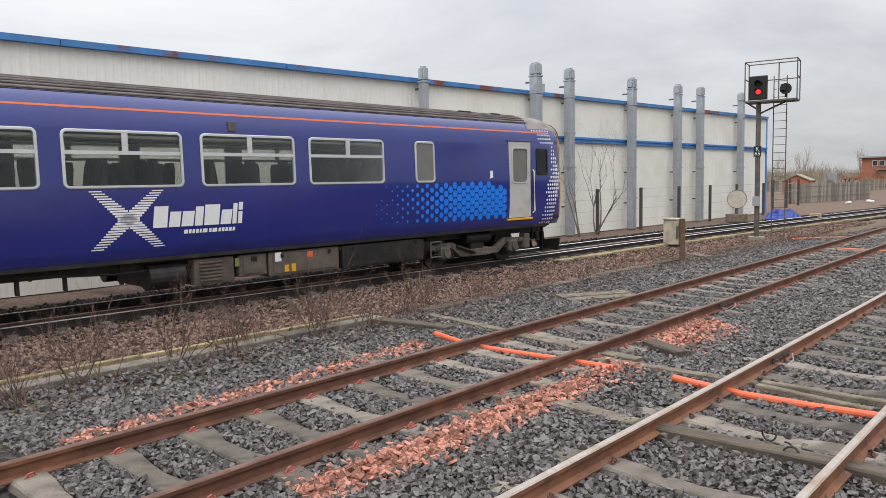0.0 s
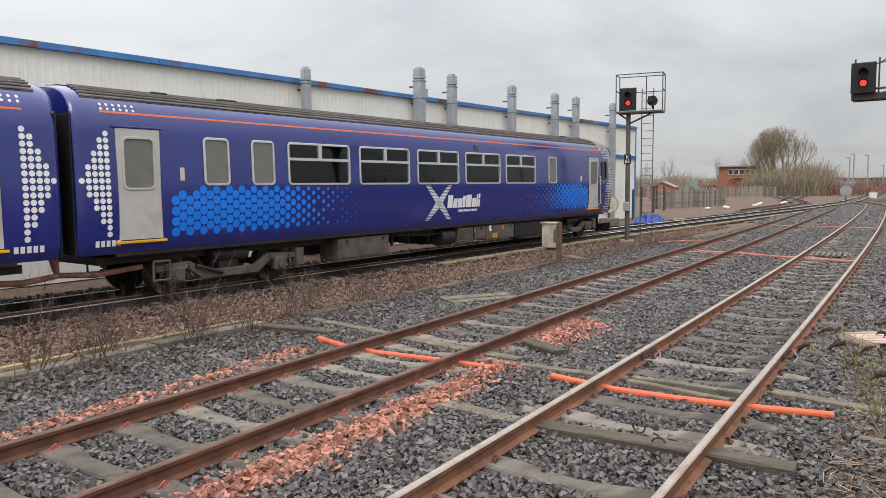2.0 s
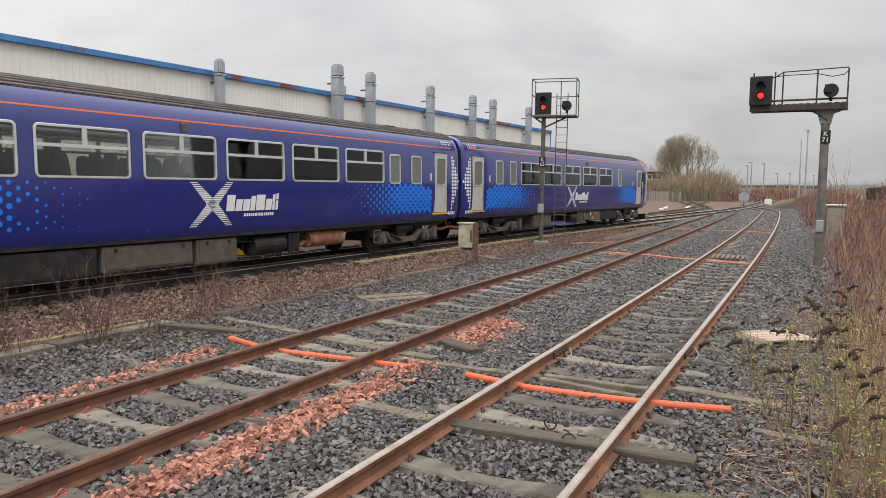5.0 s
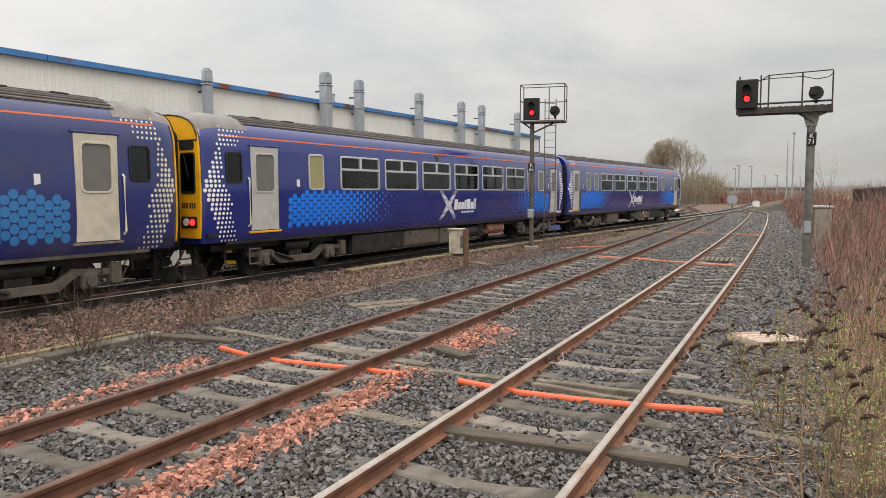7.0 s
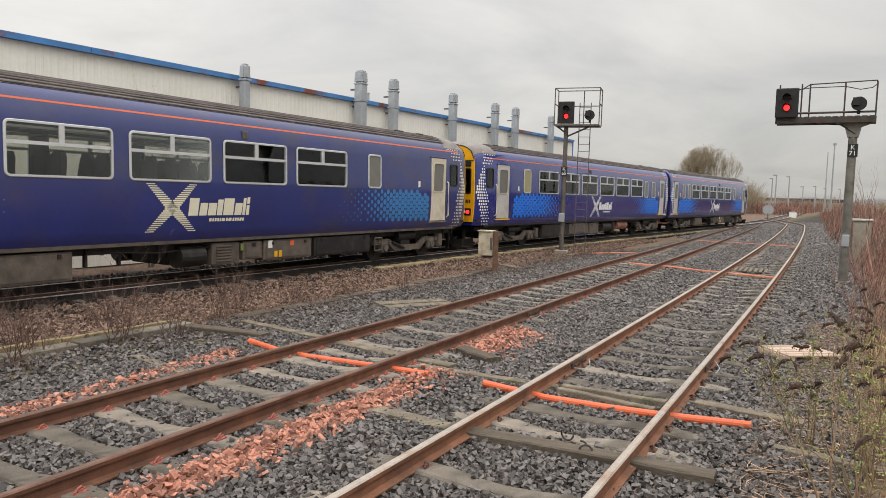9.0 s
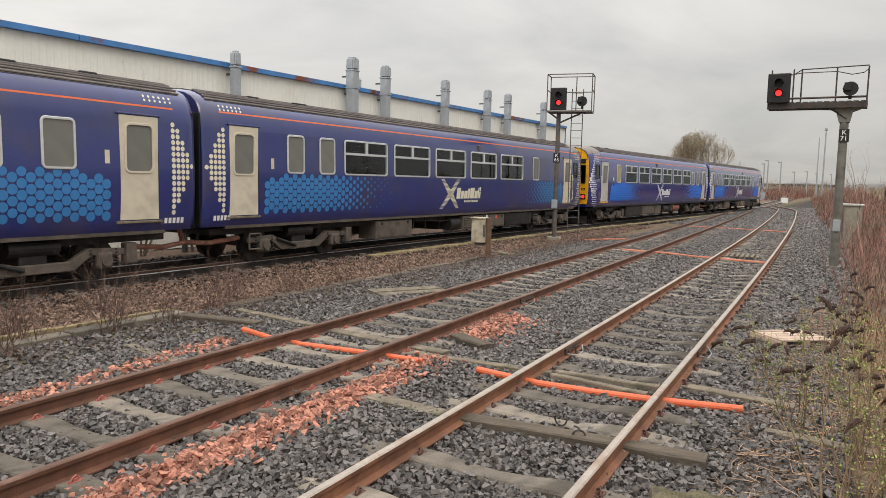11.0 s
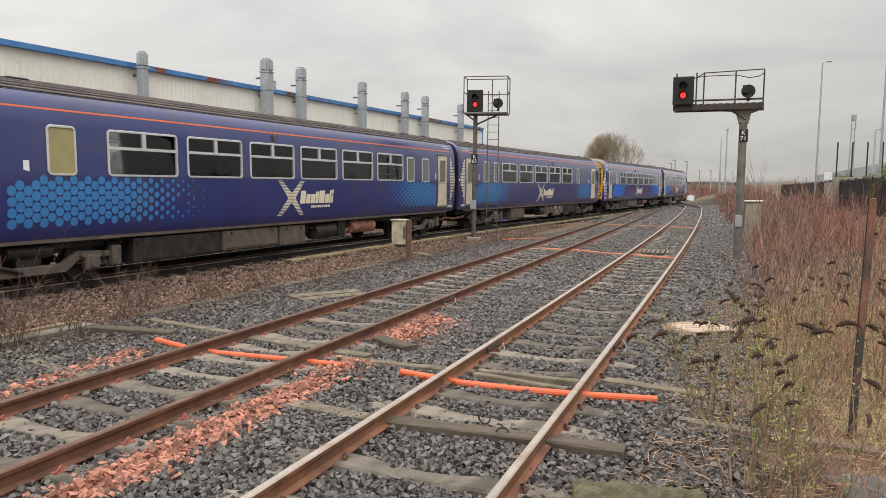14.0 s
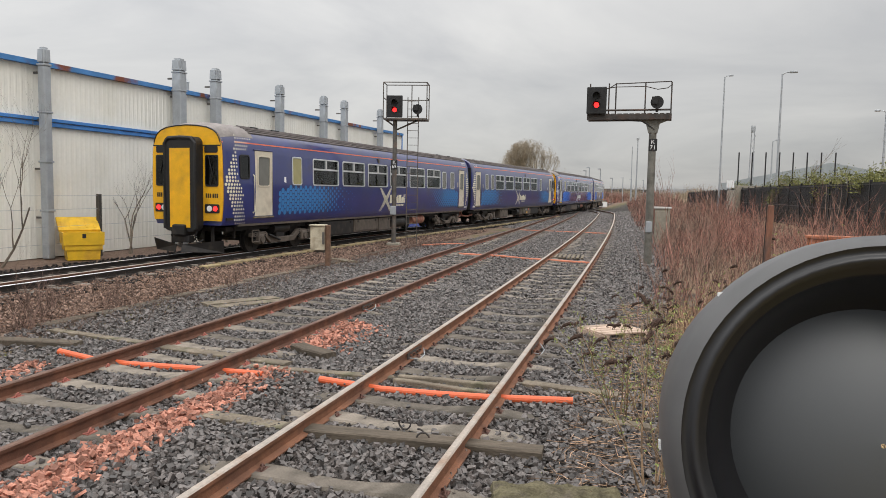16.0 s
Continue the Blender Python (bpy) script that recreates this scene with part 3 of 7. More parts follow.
def exhaust_pipe(y, top, r):
    """A galvanised flue up the outside of the shed: sections, flanges, brackets and a slanting cowl."""
    p = empty("flue_pipe", pose(SHED_X + 0.42, y, 0))
    tagged(p, "galvanised square flue pipe on the white shed wall", "flue pipe", group="flues along the shed")
    z = 0.0
    while z < top - 0.6:
        e = min(z + 1.45, top - 0.5)
        part("pipe_section", box(-r, r, -r, r, z, e - 0.02, 0.04), M_galv, p)
        part("flange", box(-r - 0.02, r + 0.02, -r - 0.02, r + 0.02, e - 0.035, e + 0.02, 0.01), M_galv, p)
        part("bracket", box(-0.5, -r, -0.03, 0.03, e - 0.25, e - 0.19), M_pole, p)
        z = e
    bm = bmesh.new()
    w = r + 0.03
    v = [bm.verts.new(c) for c in ((-w, -w, top - 0.5), (w, -w, top - 0.5), (w, w, top - 0.5), (-w, w, top - 0.5), (-w * .9, -w * .9, top), (w * .9, -w * .9, top), (w * .9, w * .9, top), (-w * .9, w * .9, top))]
    for q in ((0, 3, 2, 1), (4, 5, 6, 7), (0, 1, 5, 4), (1, 2, 6, 5), (2, 3, 7, 6), (3, 0, 4, 7)):
        bm.faces.new([v[i] for i in q])
    bmesh.ops.bevel(bm, geom=bm.edges[:], offset=0.07, segments=3, affect="EDGES")
    part("cowl", bm, M_galv, p)


for py, top, r in ((17.2, 6.22, 0.13), (23.4, 6.97, 0.19), (25.7, 6.98, 0.17), (30.8, 7.05, 0.17), (35.4, 7.12, 0.17), (38.0, 7.2, 0.17), (43.4, 7.3, 0.17)):
    exhaust_pipe(py, top, r)

def roof_vent():
    """A short capped vent that stands on the shed roof."""
    v = empty("roof_vent", pose(SHED_X - 1.3, 26.0, shed_top(26) - 0.05))
    tagged(v, "short galvanised vent with a rounded cap on the shed roof", "roof vent")
    part("duct", rod((0, 0, 0), (0, 0, 0.62), 0.2, n=16), M_galv, v)
    part("cap", rod((0, 0, 0.62), (0, 0, 0.78), 0.23, 0.1, n=16), M_galv, v)


roof_vent()

# ---- the train: four cars, each cab-ended, coupled in two pairs ----
HALF = 11.3  # half the body's length
CAR_PITCH = 22.9
PROFILE = ((1.24, 0.93), (1.31, 1.06), (1.35, 1.35), (1.37, 1.7), (1.37, 2.15), (1.355, 2.65), (1.335, 3.12), (1.315, 3.26), (1.285, 3.40), (1.24, 3.54),
           (1.16, 3.68), (1.02, 3.80), (0.78, 3.90), (0.4, 3.96), (0.0, 3.98))
SIDE_Z = [z for _, z in PROFILE]
SIDE_X = [x for x, _ in PROFILE]


def side_x(z):
    return float(np.interp(z, SIDE_Z, SIDE_X))


def taper(y, c):
    """How much the body narrows towards its cab end (c = 1 or -1) and, less, towards the corridor end."""
    q = max(0.0, (y * c - (HALF - 0.7)) / 0.7)
    k = max(0.0, (-y * c - (HALF - 0.3)) / 0.3)
    return 1 - 0.075 * q * q - 0.03 * k * k


def holes(kind):
    """Openings from the cab end: (from, to, bottom, top, what)."""
    if kind == "B":
        out = [(0.62, 1.13, 2.3, 3.03, "cab"), (1.42, 2.36, 1.18, 3.18, "door"), (20.82, 21.68, 1.18, 3.18, "door"), (3.5, 4.13, 2.15, 3.1, "blind")]
        out += [(4.85 + 2.2 * i, 6.76 + 2.2 * i, 2.15, 3.1, "large") for i in range(6)]
        out += [(18.05, 18.66, 2.12, 3.03, "small"), (19.3, 19.94, 2.12, 3.03, "small")]
    else:
        out = [(0.7, 1.2, 2.3, 3.03, "cab"), (1.45, 2.36, 1.18, 3.18, "door"), (21.0, 21.86, 1.18, 3.18, "door"), (5.1, 5.73, 2.15, 3.1, "small")]
        out += [(6.66 + 2.31 * i, 8.64 + 2.31 * i, 2.15, 3.1, "large") for i in range(5)]
        out += [(18.26, 18.88, 2.15, 3.1, "small"), (19.44, 20.06, 2.15, 3.1, "small")]
    return out


def shell(kind, c):
    """The body's skin: sides with real openings, roof shoulders and the corridor end."""
    hs = holes(kind)
    ys = {-HALF, HALF}
    for k in range(8):
        ys |= {c * (HALF - 0.1 * k), -c * (HALF - 0.1 * k)}
    zs = set(SIDE_Z)
    for a, b2, z0, z1, w in hs:
        e = 0.0 if w == "door" else 0.03
        ys |= {c * (HALF - a - e), c * (HALF - b2 + e)}
        zs |= {z0 + e, z1 - e}
    ys, zs = sorted({round(v, 4) for v in ys}), sorted({round(v, 4) for v in zs})
    cut = []
    for a, b2, z0, z1, w in hs:
        e = 0.0 if w == "door" else 0.03
        lo, hi = sorted((c * (HALF - a - e), c * (HALF - b2 + e)))
        cut.append((lo, hi, z0 + e, z1 - e))
    bm = bmesh.new()
    for s in (1, -1):
        grid = {}
        for y in ys:
            t = taper(y, c)
            for z in zs:
                grid[y, z] = bm.verts.new((s * side_x(z) * t, y, z if z < 3.22 else 3.22 + (z - 3.22) * (1 - (1 - t) * 2.5)))
        for y0, y1 in zip(ys, ys[1:]):
            for z0, z1 in zip(zs, zs[1:]):
                ym, zm = (y0 + y1) / 2, (z0 + z1) / 2
                if any(a < ym < b2 and d < zm < e for a, b2, d, e in cut):
                    continue
                q = [grid[y0, z0], grid[y1, z0], grid[y1, z1], grid[y0, z1]]
                bm.faces.new(q if s > 0 else q[::-1])
        for y in (-HALF, HALF):
            for z0, z1 in zip(zs, zs[1:]):
                v0, v1 = grid[y, z0], grid[y, z1]
                m0, m1 = bm.verts.new((0, y, v0.co.z)), bm.verts.new((0, y, v1.co.z))
                bm.faces.new((v0, m0, m1, v1) if (s > 0) == (y > 0) else (v1, m1, m0, v0))
    bmesh.ops.remove_doubles(bm, verts=bm.verts[:], dist=0.0005)
    bmesh.ops.recalc_face_normals(bm, faces=bm.faces[:])
    for f in bm.faces:
        f.smooth = abs(f.normal.y) < 0.5
    return bm


def ring(w, h, r, band, depth):
    """A rounded window frame standing in the y-z plane, outwards along x."""
    bm = bmesh.new()
    o, i = rounded(w, h, r, 5), rounded(w - 2 * band, h - 2 * band, max(r - band, 0.01), 5)
    n = len(o)
    lay = [[bm.verts.new((x, y, z)) for y, z in pts] for pts, x in ((o, 0.0), (o, depth * 0.7), ([((a[0] * 3 + b[0]) / 4, (a[1] * 3 + b[1]) / 4) for a, b in zip(o, i)], depth), (i, depth), (i, -0.03))]
    for a, b in zip(lay, lay[1:]):
        for k in range(n):
            bm.faces.new((a[k], a[(k + 1) % n], b[(k + 1) % n], b[k]))
    bmesh.ops.recalc_face_normals(bm, faces=bm.faces[:])
    return bm


def sheet(w, h, r, x=0.0):
    bm = bmesh.new()
    v = [bm.verts.new((x, y, z)) for y, z in rounded(w, h, r, 4)]
    f = bm.faces.new(v)
    r2 = bmesh.ops.extrude_face_region(bm, geom=[f])
    bmesh.ops.translate(bm, vec=(-0.008, 0, 0), verts=[q for q in r2["geom"] if isinstance(q, bmesh.types.BMVert)])
    bmesh.ops.recalc_face_normals(bm, faces=bm.faces[:])
    return bm


MESH_CACHE = {}


def window_meshes(w, h, kind):
    key = (round(w, 2), round(h, 2), kind)
    if key not in MESH_CACHE:
        frame_mat = M_black if kind == "cab" else M_alu
        frm = mesh_of(ring(w, h, 0.10, 0.045, 0.022), frame_mat, "window")
        pane = mesh_of(sheet(w - 0.06, h - 0.06, 0.07), {"cab": M_glass_dark, "small": M_grey_pane, "blind": M_frost_tan}.get(kind, M_glass), "pane")
        bars = None
        if kind == "large":
            bm = bmesh.new()
            add_box(bm, -0.005, 0.02, -w / 2 + 0.04, w / 2 - 0.04, h / 2 - 0.40, h / 2 - 0.34)
            add_box(bm, -0.005, 0.018, -0.05, 0.05, h / 2 - 0.35, h / 2 - 0.03)
            bars = mesh_of(bm, M_alu, "glazing_bar")
        MESH_CACHE[key] = frm, pane, bars
    return MESH_CACHE[key]


def seat_pair_mesh():
    bm = bmesh.new()
    for y in (-0.24, 0.24):
        add_box(bm, y - 0.21, y + 0.21, -0.05, 0.42, 0.30, 0.46)
        prev = None
        for z, w, d in ((0.42, 0.21, 0.0), (1.1, 0.20, -0.06), (1.36, 0.17, -0.09), (1.48, 0.09, -0.10)):
            q = [bm.verts.new(p) for p in ((y - w, d - 0.05, z), (y + w, d - 0.05, z), (y + w, d + 0.05, z), (y - w, d + 0.05, z))]
            if prev:
                for k in range(4):
                    bm.faces.new((prev[k], prev[(k + 1) % 4], q[(k + 1) % 4], q[k]))
            prev = q
        bm.faces.new(prev)
    add_box(bm, -0.05, 0.05, 0.1, 0.2, 0.0, 0.3)
    return mesh_of(bm, M_seat, "seat_pair")


SEAT_PAIR = seat_pair_mesh()


def discs(items, s, lift=0.004, n=14):
    """Flat vinyl dots (y, z, radius) laid on the curved side s."""
    bm = bmesh.new()
    for y, z, r, c in items:
        vs = []
        for k in range(n):
            a = 2 * math.pi * k / n
            zz = z + r * math.sin(a)
            yy = y + r * math.cos(a)
            vs.append(bm.verts.new((s * (side_x(zz) * taper(yy, c) + lift), yy, zz)))
        bm.faces.new(vs if s > 0 else vs[::-1])
    return bm


def dot_field(c, d0, d1, fade_from):
    """Staggered blue dots that shrink away from the door at d0 towards d1."""
    rnd = random.Random(int(d0 * 100))
    out = []
    n = int(abs(d1 - d0) / 0.155)
    for i in range(n):
        d = d0 + (d1 - d0) * (i + 0.5) / n
        f = i / n
        r = 0.092 * (1 - smoothstep(fade_from, 1.0, f) * 0.84)
        for k in range(5):
            z = 1.27 + k * 0.2 + (0.1 if i % 2 else 0.0)
            if f > 0.6 and rnd.random() < (f - 0.6) * 1.3:
                continue
            rr = r * (1 - 0.25 * abs(k - 2) / 2 * f)
            if z + rr < 2.16 and rr > 0.012:
                out.append((c * (HALF - d), z, rr, c))
    return out


def chevron(c, cab):
    """White dots: an arrow-head at the cab corner, a filled triangle beside the corridor door."""
    out = []
    if cab:
        z = 0.98
        while z < 3.46:
            u = z - 2.2
            lo = 0.04 + (0.42 * u if u > 0 else -0.36 * u)
            w = 0.58 - (0.10 * u if u > 0 else -0.1 * u)
            hi = lo + max(0.3, w)
            if 2.22 < z < 3.1:
                hi = min(hi, 0.5)
            if 3.1 <= z:
                lo, hi = lo - 0.04, lo + 0.6
            r = 0.047 * (1 - 0.42 * min(1, abs(u) / 1.25) ** 1.5)
            d = lo
            row = int(round(z / 0.105)) % 2
            while d < hi:
                out.append((c * (HALF - d - 0.05 * row), z, r * (1 - 0.25 * (d - lo) / max(0.1, hi - lo)), c))
                d += 0.108
            z += 0.105
        for zz in (3.51, 3.59):
            for k in range(7):
                out.append((c * (HALF - 0.55 - 0.12 * k), zz, 0.026, c))
    else:
        z = 1.3
        while z < 3.12:
            u = z - 2.25
            lo = 0.55 - 0.5 * (1 - abs(u) / 1.0)
            d = 0.56
            r = 0.05
            while d > max(lo, 0.08):
                out.append((-c * (HALF - d), z, r, c))
                d -= 0.115
            z += 0.118
        for zz in (3.51, 3.59):
            for k in range(6):
                out.append((-c * (HALF - 0.55 - 0.12 * k), zz, 0.026, c))
    return out


def patch(quads, s, lift=0.005):
    """Flat vinyl shapes on the side s, each a list of (y, z)."""
    bm = bmesh.new()
    for q in quads:
        vs = [bm.verts.new((s * (side_x(z) + lift), y, z)) for y, z in q]
        bm.faces.new(vs)
    bmesh.ops.recalc_face_normals(bm, faces=bm.faces[:])
    return bm


def emblem(s, yc):
    """The white diagonal cross of fine bars, and beside it a row of plain blocks with a thin row below."""
    cross = []
    for i in range(24):
        f = i / 23
        z = 1.15 + 0.95 * f
        u = f - 0.5
        for arm in (-1, 1):
            w = 0.33 - 0.26 * abs(u)
            y = yc + arm * u * 1.02 * s
            h = 0.018 - 0.018 * abs(u)
            cross.append([(y - w / 2, z - h), (y + w / 2, z - h), (y + w / 2, z + h), (y - w / 2, z + h)])
    blocks = []
    y = 0.40
    for w, h in ((0.25, 0.40), (0.20, 0.29), (0.22, 0.29), (0.15, 0.37), (0.29, 0.40), (0.21, 0.29), (0.085, 0.41), (0.085, 0.43)):
        blocks.append(sorted_quad(yc + s * y, yc + s * (y + w), 1.46, 1.46 + h * 0.92, 0.04, s))
        y += w + 0.028
    small = []
    y = 0.95
    for w in (0.07, 0.05, 0.05, 0.05, 0.04, 0.09, 0.05, 0.09, 0.05, 0.05, 0.05, 0.06, 0.05):
        small.append(sorted_quad(yc + s * y, yc + s * (y + w), 1.33, 1.40, 0.01, s))
        y += w + (0.018 if w < 0.09 else 0.03)
    return cross, blocks, small


def sorted_quad(a, b, z0, z1, lean, s):
    return [(a, z0), (b, z0), (b + s * lean, z1), (a + s * lean, z1)]


def wheelset_mesh():
    bm = bmesh.new()
    add_rod(bm, (-0.95, 0, 0), (0.95, 0, 0), 0.075, n=10)
    for s in (-1, 1):
        add_rod(bm, (s * 0.69, 0, 0), (s * 0.82, 0, 0), 0.42, n=28)
        add_rod(bm, (s * 0.66, 0, 0), (s * 0.69, 0, 0), 0.45, n=28)
        for k in range(6):
            a = k * math.pi / 3
            add_rod(bm, (s * 0.82, 0.24 * math.cos(a), 0.24 * math.sin(a)), (s * 0.835, 0.24 * math.cos(a), 0.24 * math.sin(a)), 0.05, n=8)
    return mesh_of(bm, M_under, "wheelset")


WHEELSET = wheelset_mesh()
WHEELS = []


def bogie(car, y, dusty):
    """Bogie: cranked side frames, springs, axle boxes, air bag, and two turning wheelsets."""
    b = part("bogie", box(-1.05, 1.05, y - 0.25, y + 0.25, 0.42, 0.66, 0.03), M_under, car)
    mat = dusty
    for s in (-1, 1):
        bm = bmesh.new()
        outline = ((-1.75, 0.62), (-1.0, 0.66), (-0.62, 0.44), (0.62, 0.44), (1.0, 0.66), (1.75, 0.62), (1.75, 0.50), (1.05, 0.52), (0.7, 0.27), (-0.7, 0.27), (-1.05, 0.52), (-1.75, 0.50))
        va = [bm.verts.new((s * 1.0, y + p, z)) for p, z in outline]
        vb = [bm.verts.new((s * 1.14, y + p, z)) for p, z in outline]
        bm.faces.new(va)
        bm.faces.new(vb)
        for k in range(len(outline)):
            bm.faces.new((va[k], va[(k + 1) % len(outline)], vb[(k + 1) % len(outline)], vb[k]))
        bmesh.ops.recalc_face_normals(bm, faces=bm.faces[:])
        bmesh.ops.bevel(bm, geom=bm.edges[:], offset=0.012, segments=1, affect="EDGES")
        part("side_frame", bm, mat, b)
        for a in (-1.3, 1.3):
            part("axle_box", box(s * 0.98, s * 1.2, y + a - 0.16, y + a + 0.16, 0.26, 0.58, 0.05), mat, b)
            part("axle_cap", rod((s * 1.19, y + a, 0.42), (s * 1.25, y + a, 0.42), 0.11, n=14), M_under_brown, b)
            for k in (-0.27, 0.27):
                part("spring", tube([(s * 1.08 + 0.065 * math.cos(q * 1.05), y + a + k + 0.065 * math.sin(q * 1.05), 0.36 + q * 0.0108) for q in range(25)], 0.02, 5), M_under, b)
        part("air_bag", rod((s * 0.98, y - 0.46, 0.72), (s * 0.98, y + 0.46, 0.72), 0.15, n=16), M_under, b, smooth=False)
        part("damper", rod((s * 1.18, y - 0.9, 0.56), (s * 1.18, y - 0.25, 0.36), 0.04, n=8), M_black, b)
        part("sand_box", box(s * 1.0, s * 1.2, y + 1.75, y + 1.98, 0.32, 0.72, 0.02), M_under_brown, b)
        part("step_frame", rods([((s * 1.22, y - 1.85, 0.36), (s * 1.22, y - 1.5, 0.36)), ((s * 1.22, y - 1.85, 0.72), (s * 1.22, y - 1.5, 0.72)),
                                 ((s * 1.22, y - 1.85, 0.36), (s * 1.22, y - 1.85, 0.72)), ((s * 1.22, y - 1.5, 0.36), (s * 1.22, y - 1.5, 0.72))], 0.022), M_under_brown, b)
    for a in (-1.3, 1.3):
        w = shared("wheelset", WHEELSET, b, pose(0, y + a, 0.42))
        WHEELS.append((w, y + a))
    return b


def cab_face(car, c, y, clean):
    """The gangwayed cab front: yellow panels, black gangway with a yellow door, windows, lamps, coupler and snow plough."""
    o = c * 0.006
    outline = [(x * taper(HALF * c, c) * 0.99, z) for x, z in PROFILE if z >= 1.05]
    top = [(-x, z if z < 3.22 else 3.22 + (z - 3.22) * 0.83) for x, z in outline][::-1] + [(x, z if z < 3.22 else 3.22 + (z - 3.22) * 0.83) for x, z in outline]

    def plate(name, pts, yy, thick, mat):
        bm = bmesh.new()
        f = bm.faces.new([bm.verts.new((x, yy, z)) for x, z in pts])
        r = bmesh.ops.extrude_face_region(bm, geom=[f])
        bmesh.ops.translate(bm, vec=(0, c * thick, 0), verts=[q for q in r["geom"] if isinstance(q, bmesh.types.BMVert)])
        bmesh.ops.remove_doubles(bm, verts=bm.verts[:], dist=0.001)
        bmesh.ops.recalc_face_normals(bm, faces=bm.faces[:])
        return part(name, bm, mat, car)

    face = plate("cab_face", top, y + o, 0.05, M_yellow)
    yy = y + o + c * 0.05
    part("roof_edge", tube([(x, yy, z) for x, z in top if z > 3.25], 0.02, 6), M_black, car)
    plate("gangway", rounded(1.16, 2.75, 0.2, 4, 0.0, 2.12), yy, 0.30, M_black)
    part("gangway_door", box(-0.36, 0.36, yy + c * 0.30, yy + c * 0.315, 0.86, 3.16, 0.004), M_yellow, car)
    for s in (-1, 1):
        part("gangway_edge", tube([(s * 0.54, yy + c * 0.3, 0.82), (s * 0.54, yy + c * 0.3, 3.3), (s * 0.40, yy + c * 0.3, 3.45), (0, yy + c * 0.3, 3.47)], 0.055, 8), M_black, car)
        fr = plate("windscreen", rounded(0.46, 0.92, 0.06, 3, s * 0.89, 2.52), yy, 0.015, M_black)
        plate("screen_glass", rounded(0.38, 0.82, 0.05, 3, s * 0.89, 2.53), yy + c * 0.012, 0.008, M_glass_dark)
        plate("upper_light", rounded(0.46, 0.2, 0.05, 3, s * 0.87, 3.14), yy, 0.015, M_black)
        plate("lamp_cluster", rounded(0.50, 0.26, 0.04, 3, s * 0.90, 1.42), yy, 0.02, M_black)
        part("headlight", rod((s * 0.82, yy + c * 0.01, 1.42), (s * 0.82, yy + c * 0.045, 1.42), 0.085, n=16), M_white, car)
        part("tail_light", rod((s * 1.02, yy + c * 0.01, 1.42), (s * 1.02, yy + c * 0.045, 1.42), 0.07, n=16), M_red, car)
        part("wiper", rods([((s * 0.80, yy + c * 0.04, 2.95), (s * 0.95, yy + c * 0.04, 2.4))], 0.012), M_black, car)
        part("guard_iron", box(s * 0.66, s * 0.78, yy - c * 0.25, yy - c * 0.22, 0.12, 0.9, 0.01), M_under, car)
        for k in range(6):
            a = s * 0.88 - 0.21 + k * 0.07 + (0.03 if k > 2 else 0)
            plate("number_bar", [(a, 1.73), (a + 0.05, 1.73), (a + 0.05, 1.86), (a, 1.86)], yy, 0.004, M_black)
    # coupler, hoses and plough
    part("coupler", box(-0.22, 0.22, yy - c * 0.1, yy + c * 0.42, 0.62, 0.95, 0.05), M_under, car)
    part("coupler_box", box(-0.3, 0.3, yy + c * 0.05, yy + c * 0.3, 0.42, 0.62, 0.03), M_under, car)
    for k in range(4):
        x = -0.42 + 0.28 * k
        part("hose", tube([(x, yy, 0.85), (x + 0.03, yy + c * 0.22, 0.62), (x + 0.08, yy + c * 0.18, 0.4), (x + 0.16, yy + c * 0.02, 0.5)], 0.025, 6), M_black, car)
    bm = bmesh.new()
    for s in (-1, 1):
        v = [bm.verts.new(p) for p in ((s * 0.1, yy + c * 0.42, 0.14), (s * 1.22, yy - c * 0.1, 0.14), (s * 1.25, yy - c * 0.02, 0.5), (s * 0.6, yy + c * 0.2, 0.42), (s * 0.1, yy + c * 0.36, 0.36))]
        f = bm.faces.new(v)
        r = bmesh.ops.extrude_face_region(bm, geom=[f])
        bmesh.ops.translate(bm, vec=(0, -c * 0.03, 0), verts=[q for q in r["geom"] if isinstance(q, bmesh.types.BMVert)])
    bmesh.ops.recalc_face_normals(bm, faces=bm.faces[:])
    part("snow_plough", bm, M_under, car)
    return face


UNDER_A = ((5.35, 7.75, 0.34, "dark"), (7.85, 9.55, 0.36, "brown"), (9.6, 10.2, 0.42, "brown"), (10.3, 11.1, 0.36, "grille"), (11.25, 11.9, 0.30, "round"), (14.3, 16.2, 0.30, "brown"))
UNDER_B = ((5.6, 8.3, 0.30, "dark"), (8.4, 10.6, 0.34, "brown"), (10.7, 11.9, 0.28, "brown"), (12.5, 13.6, 0.34, "round"), (13.7, 14.1, 0.36, "dark"))


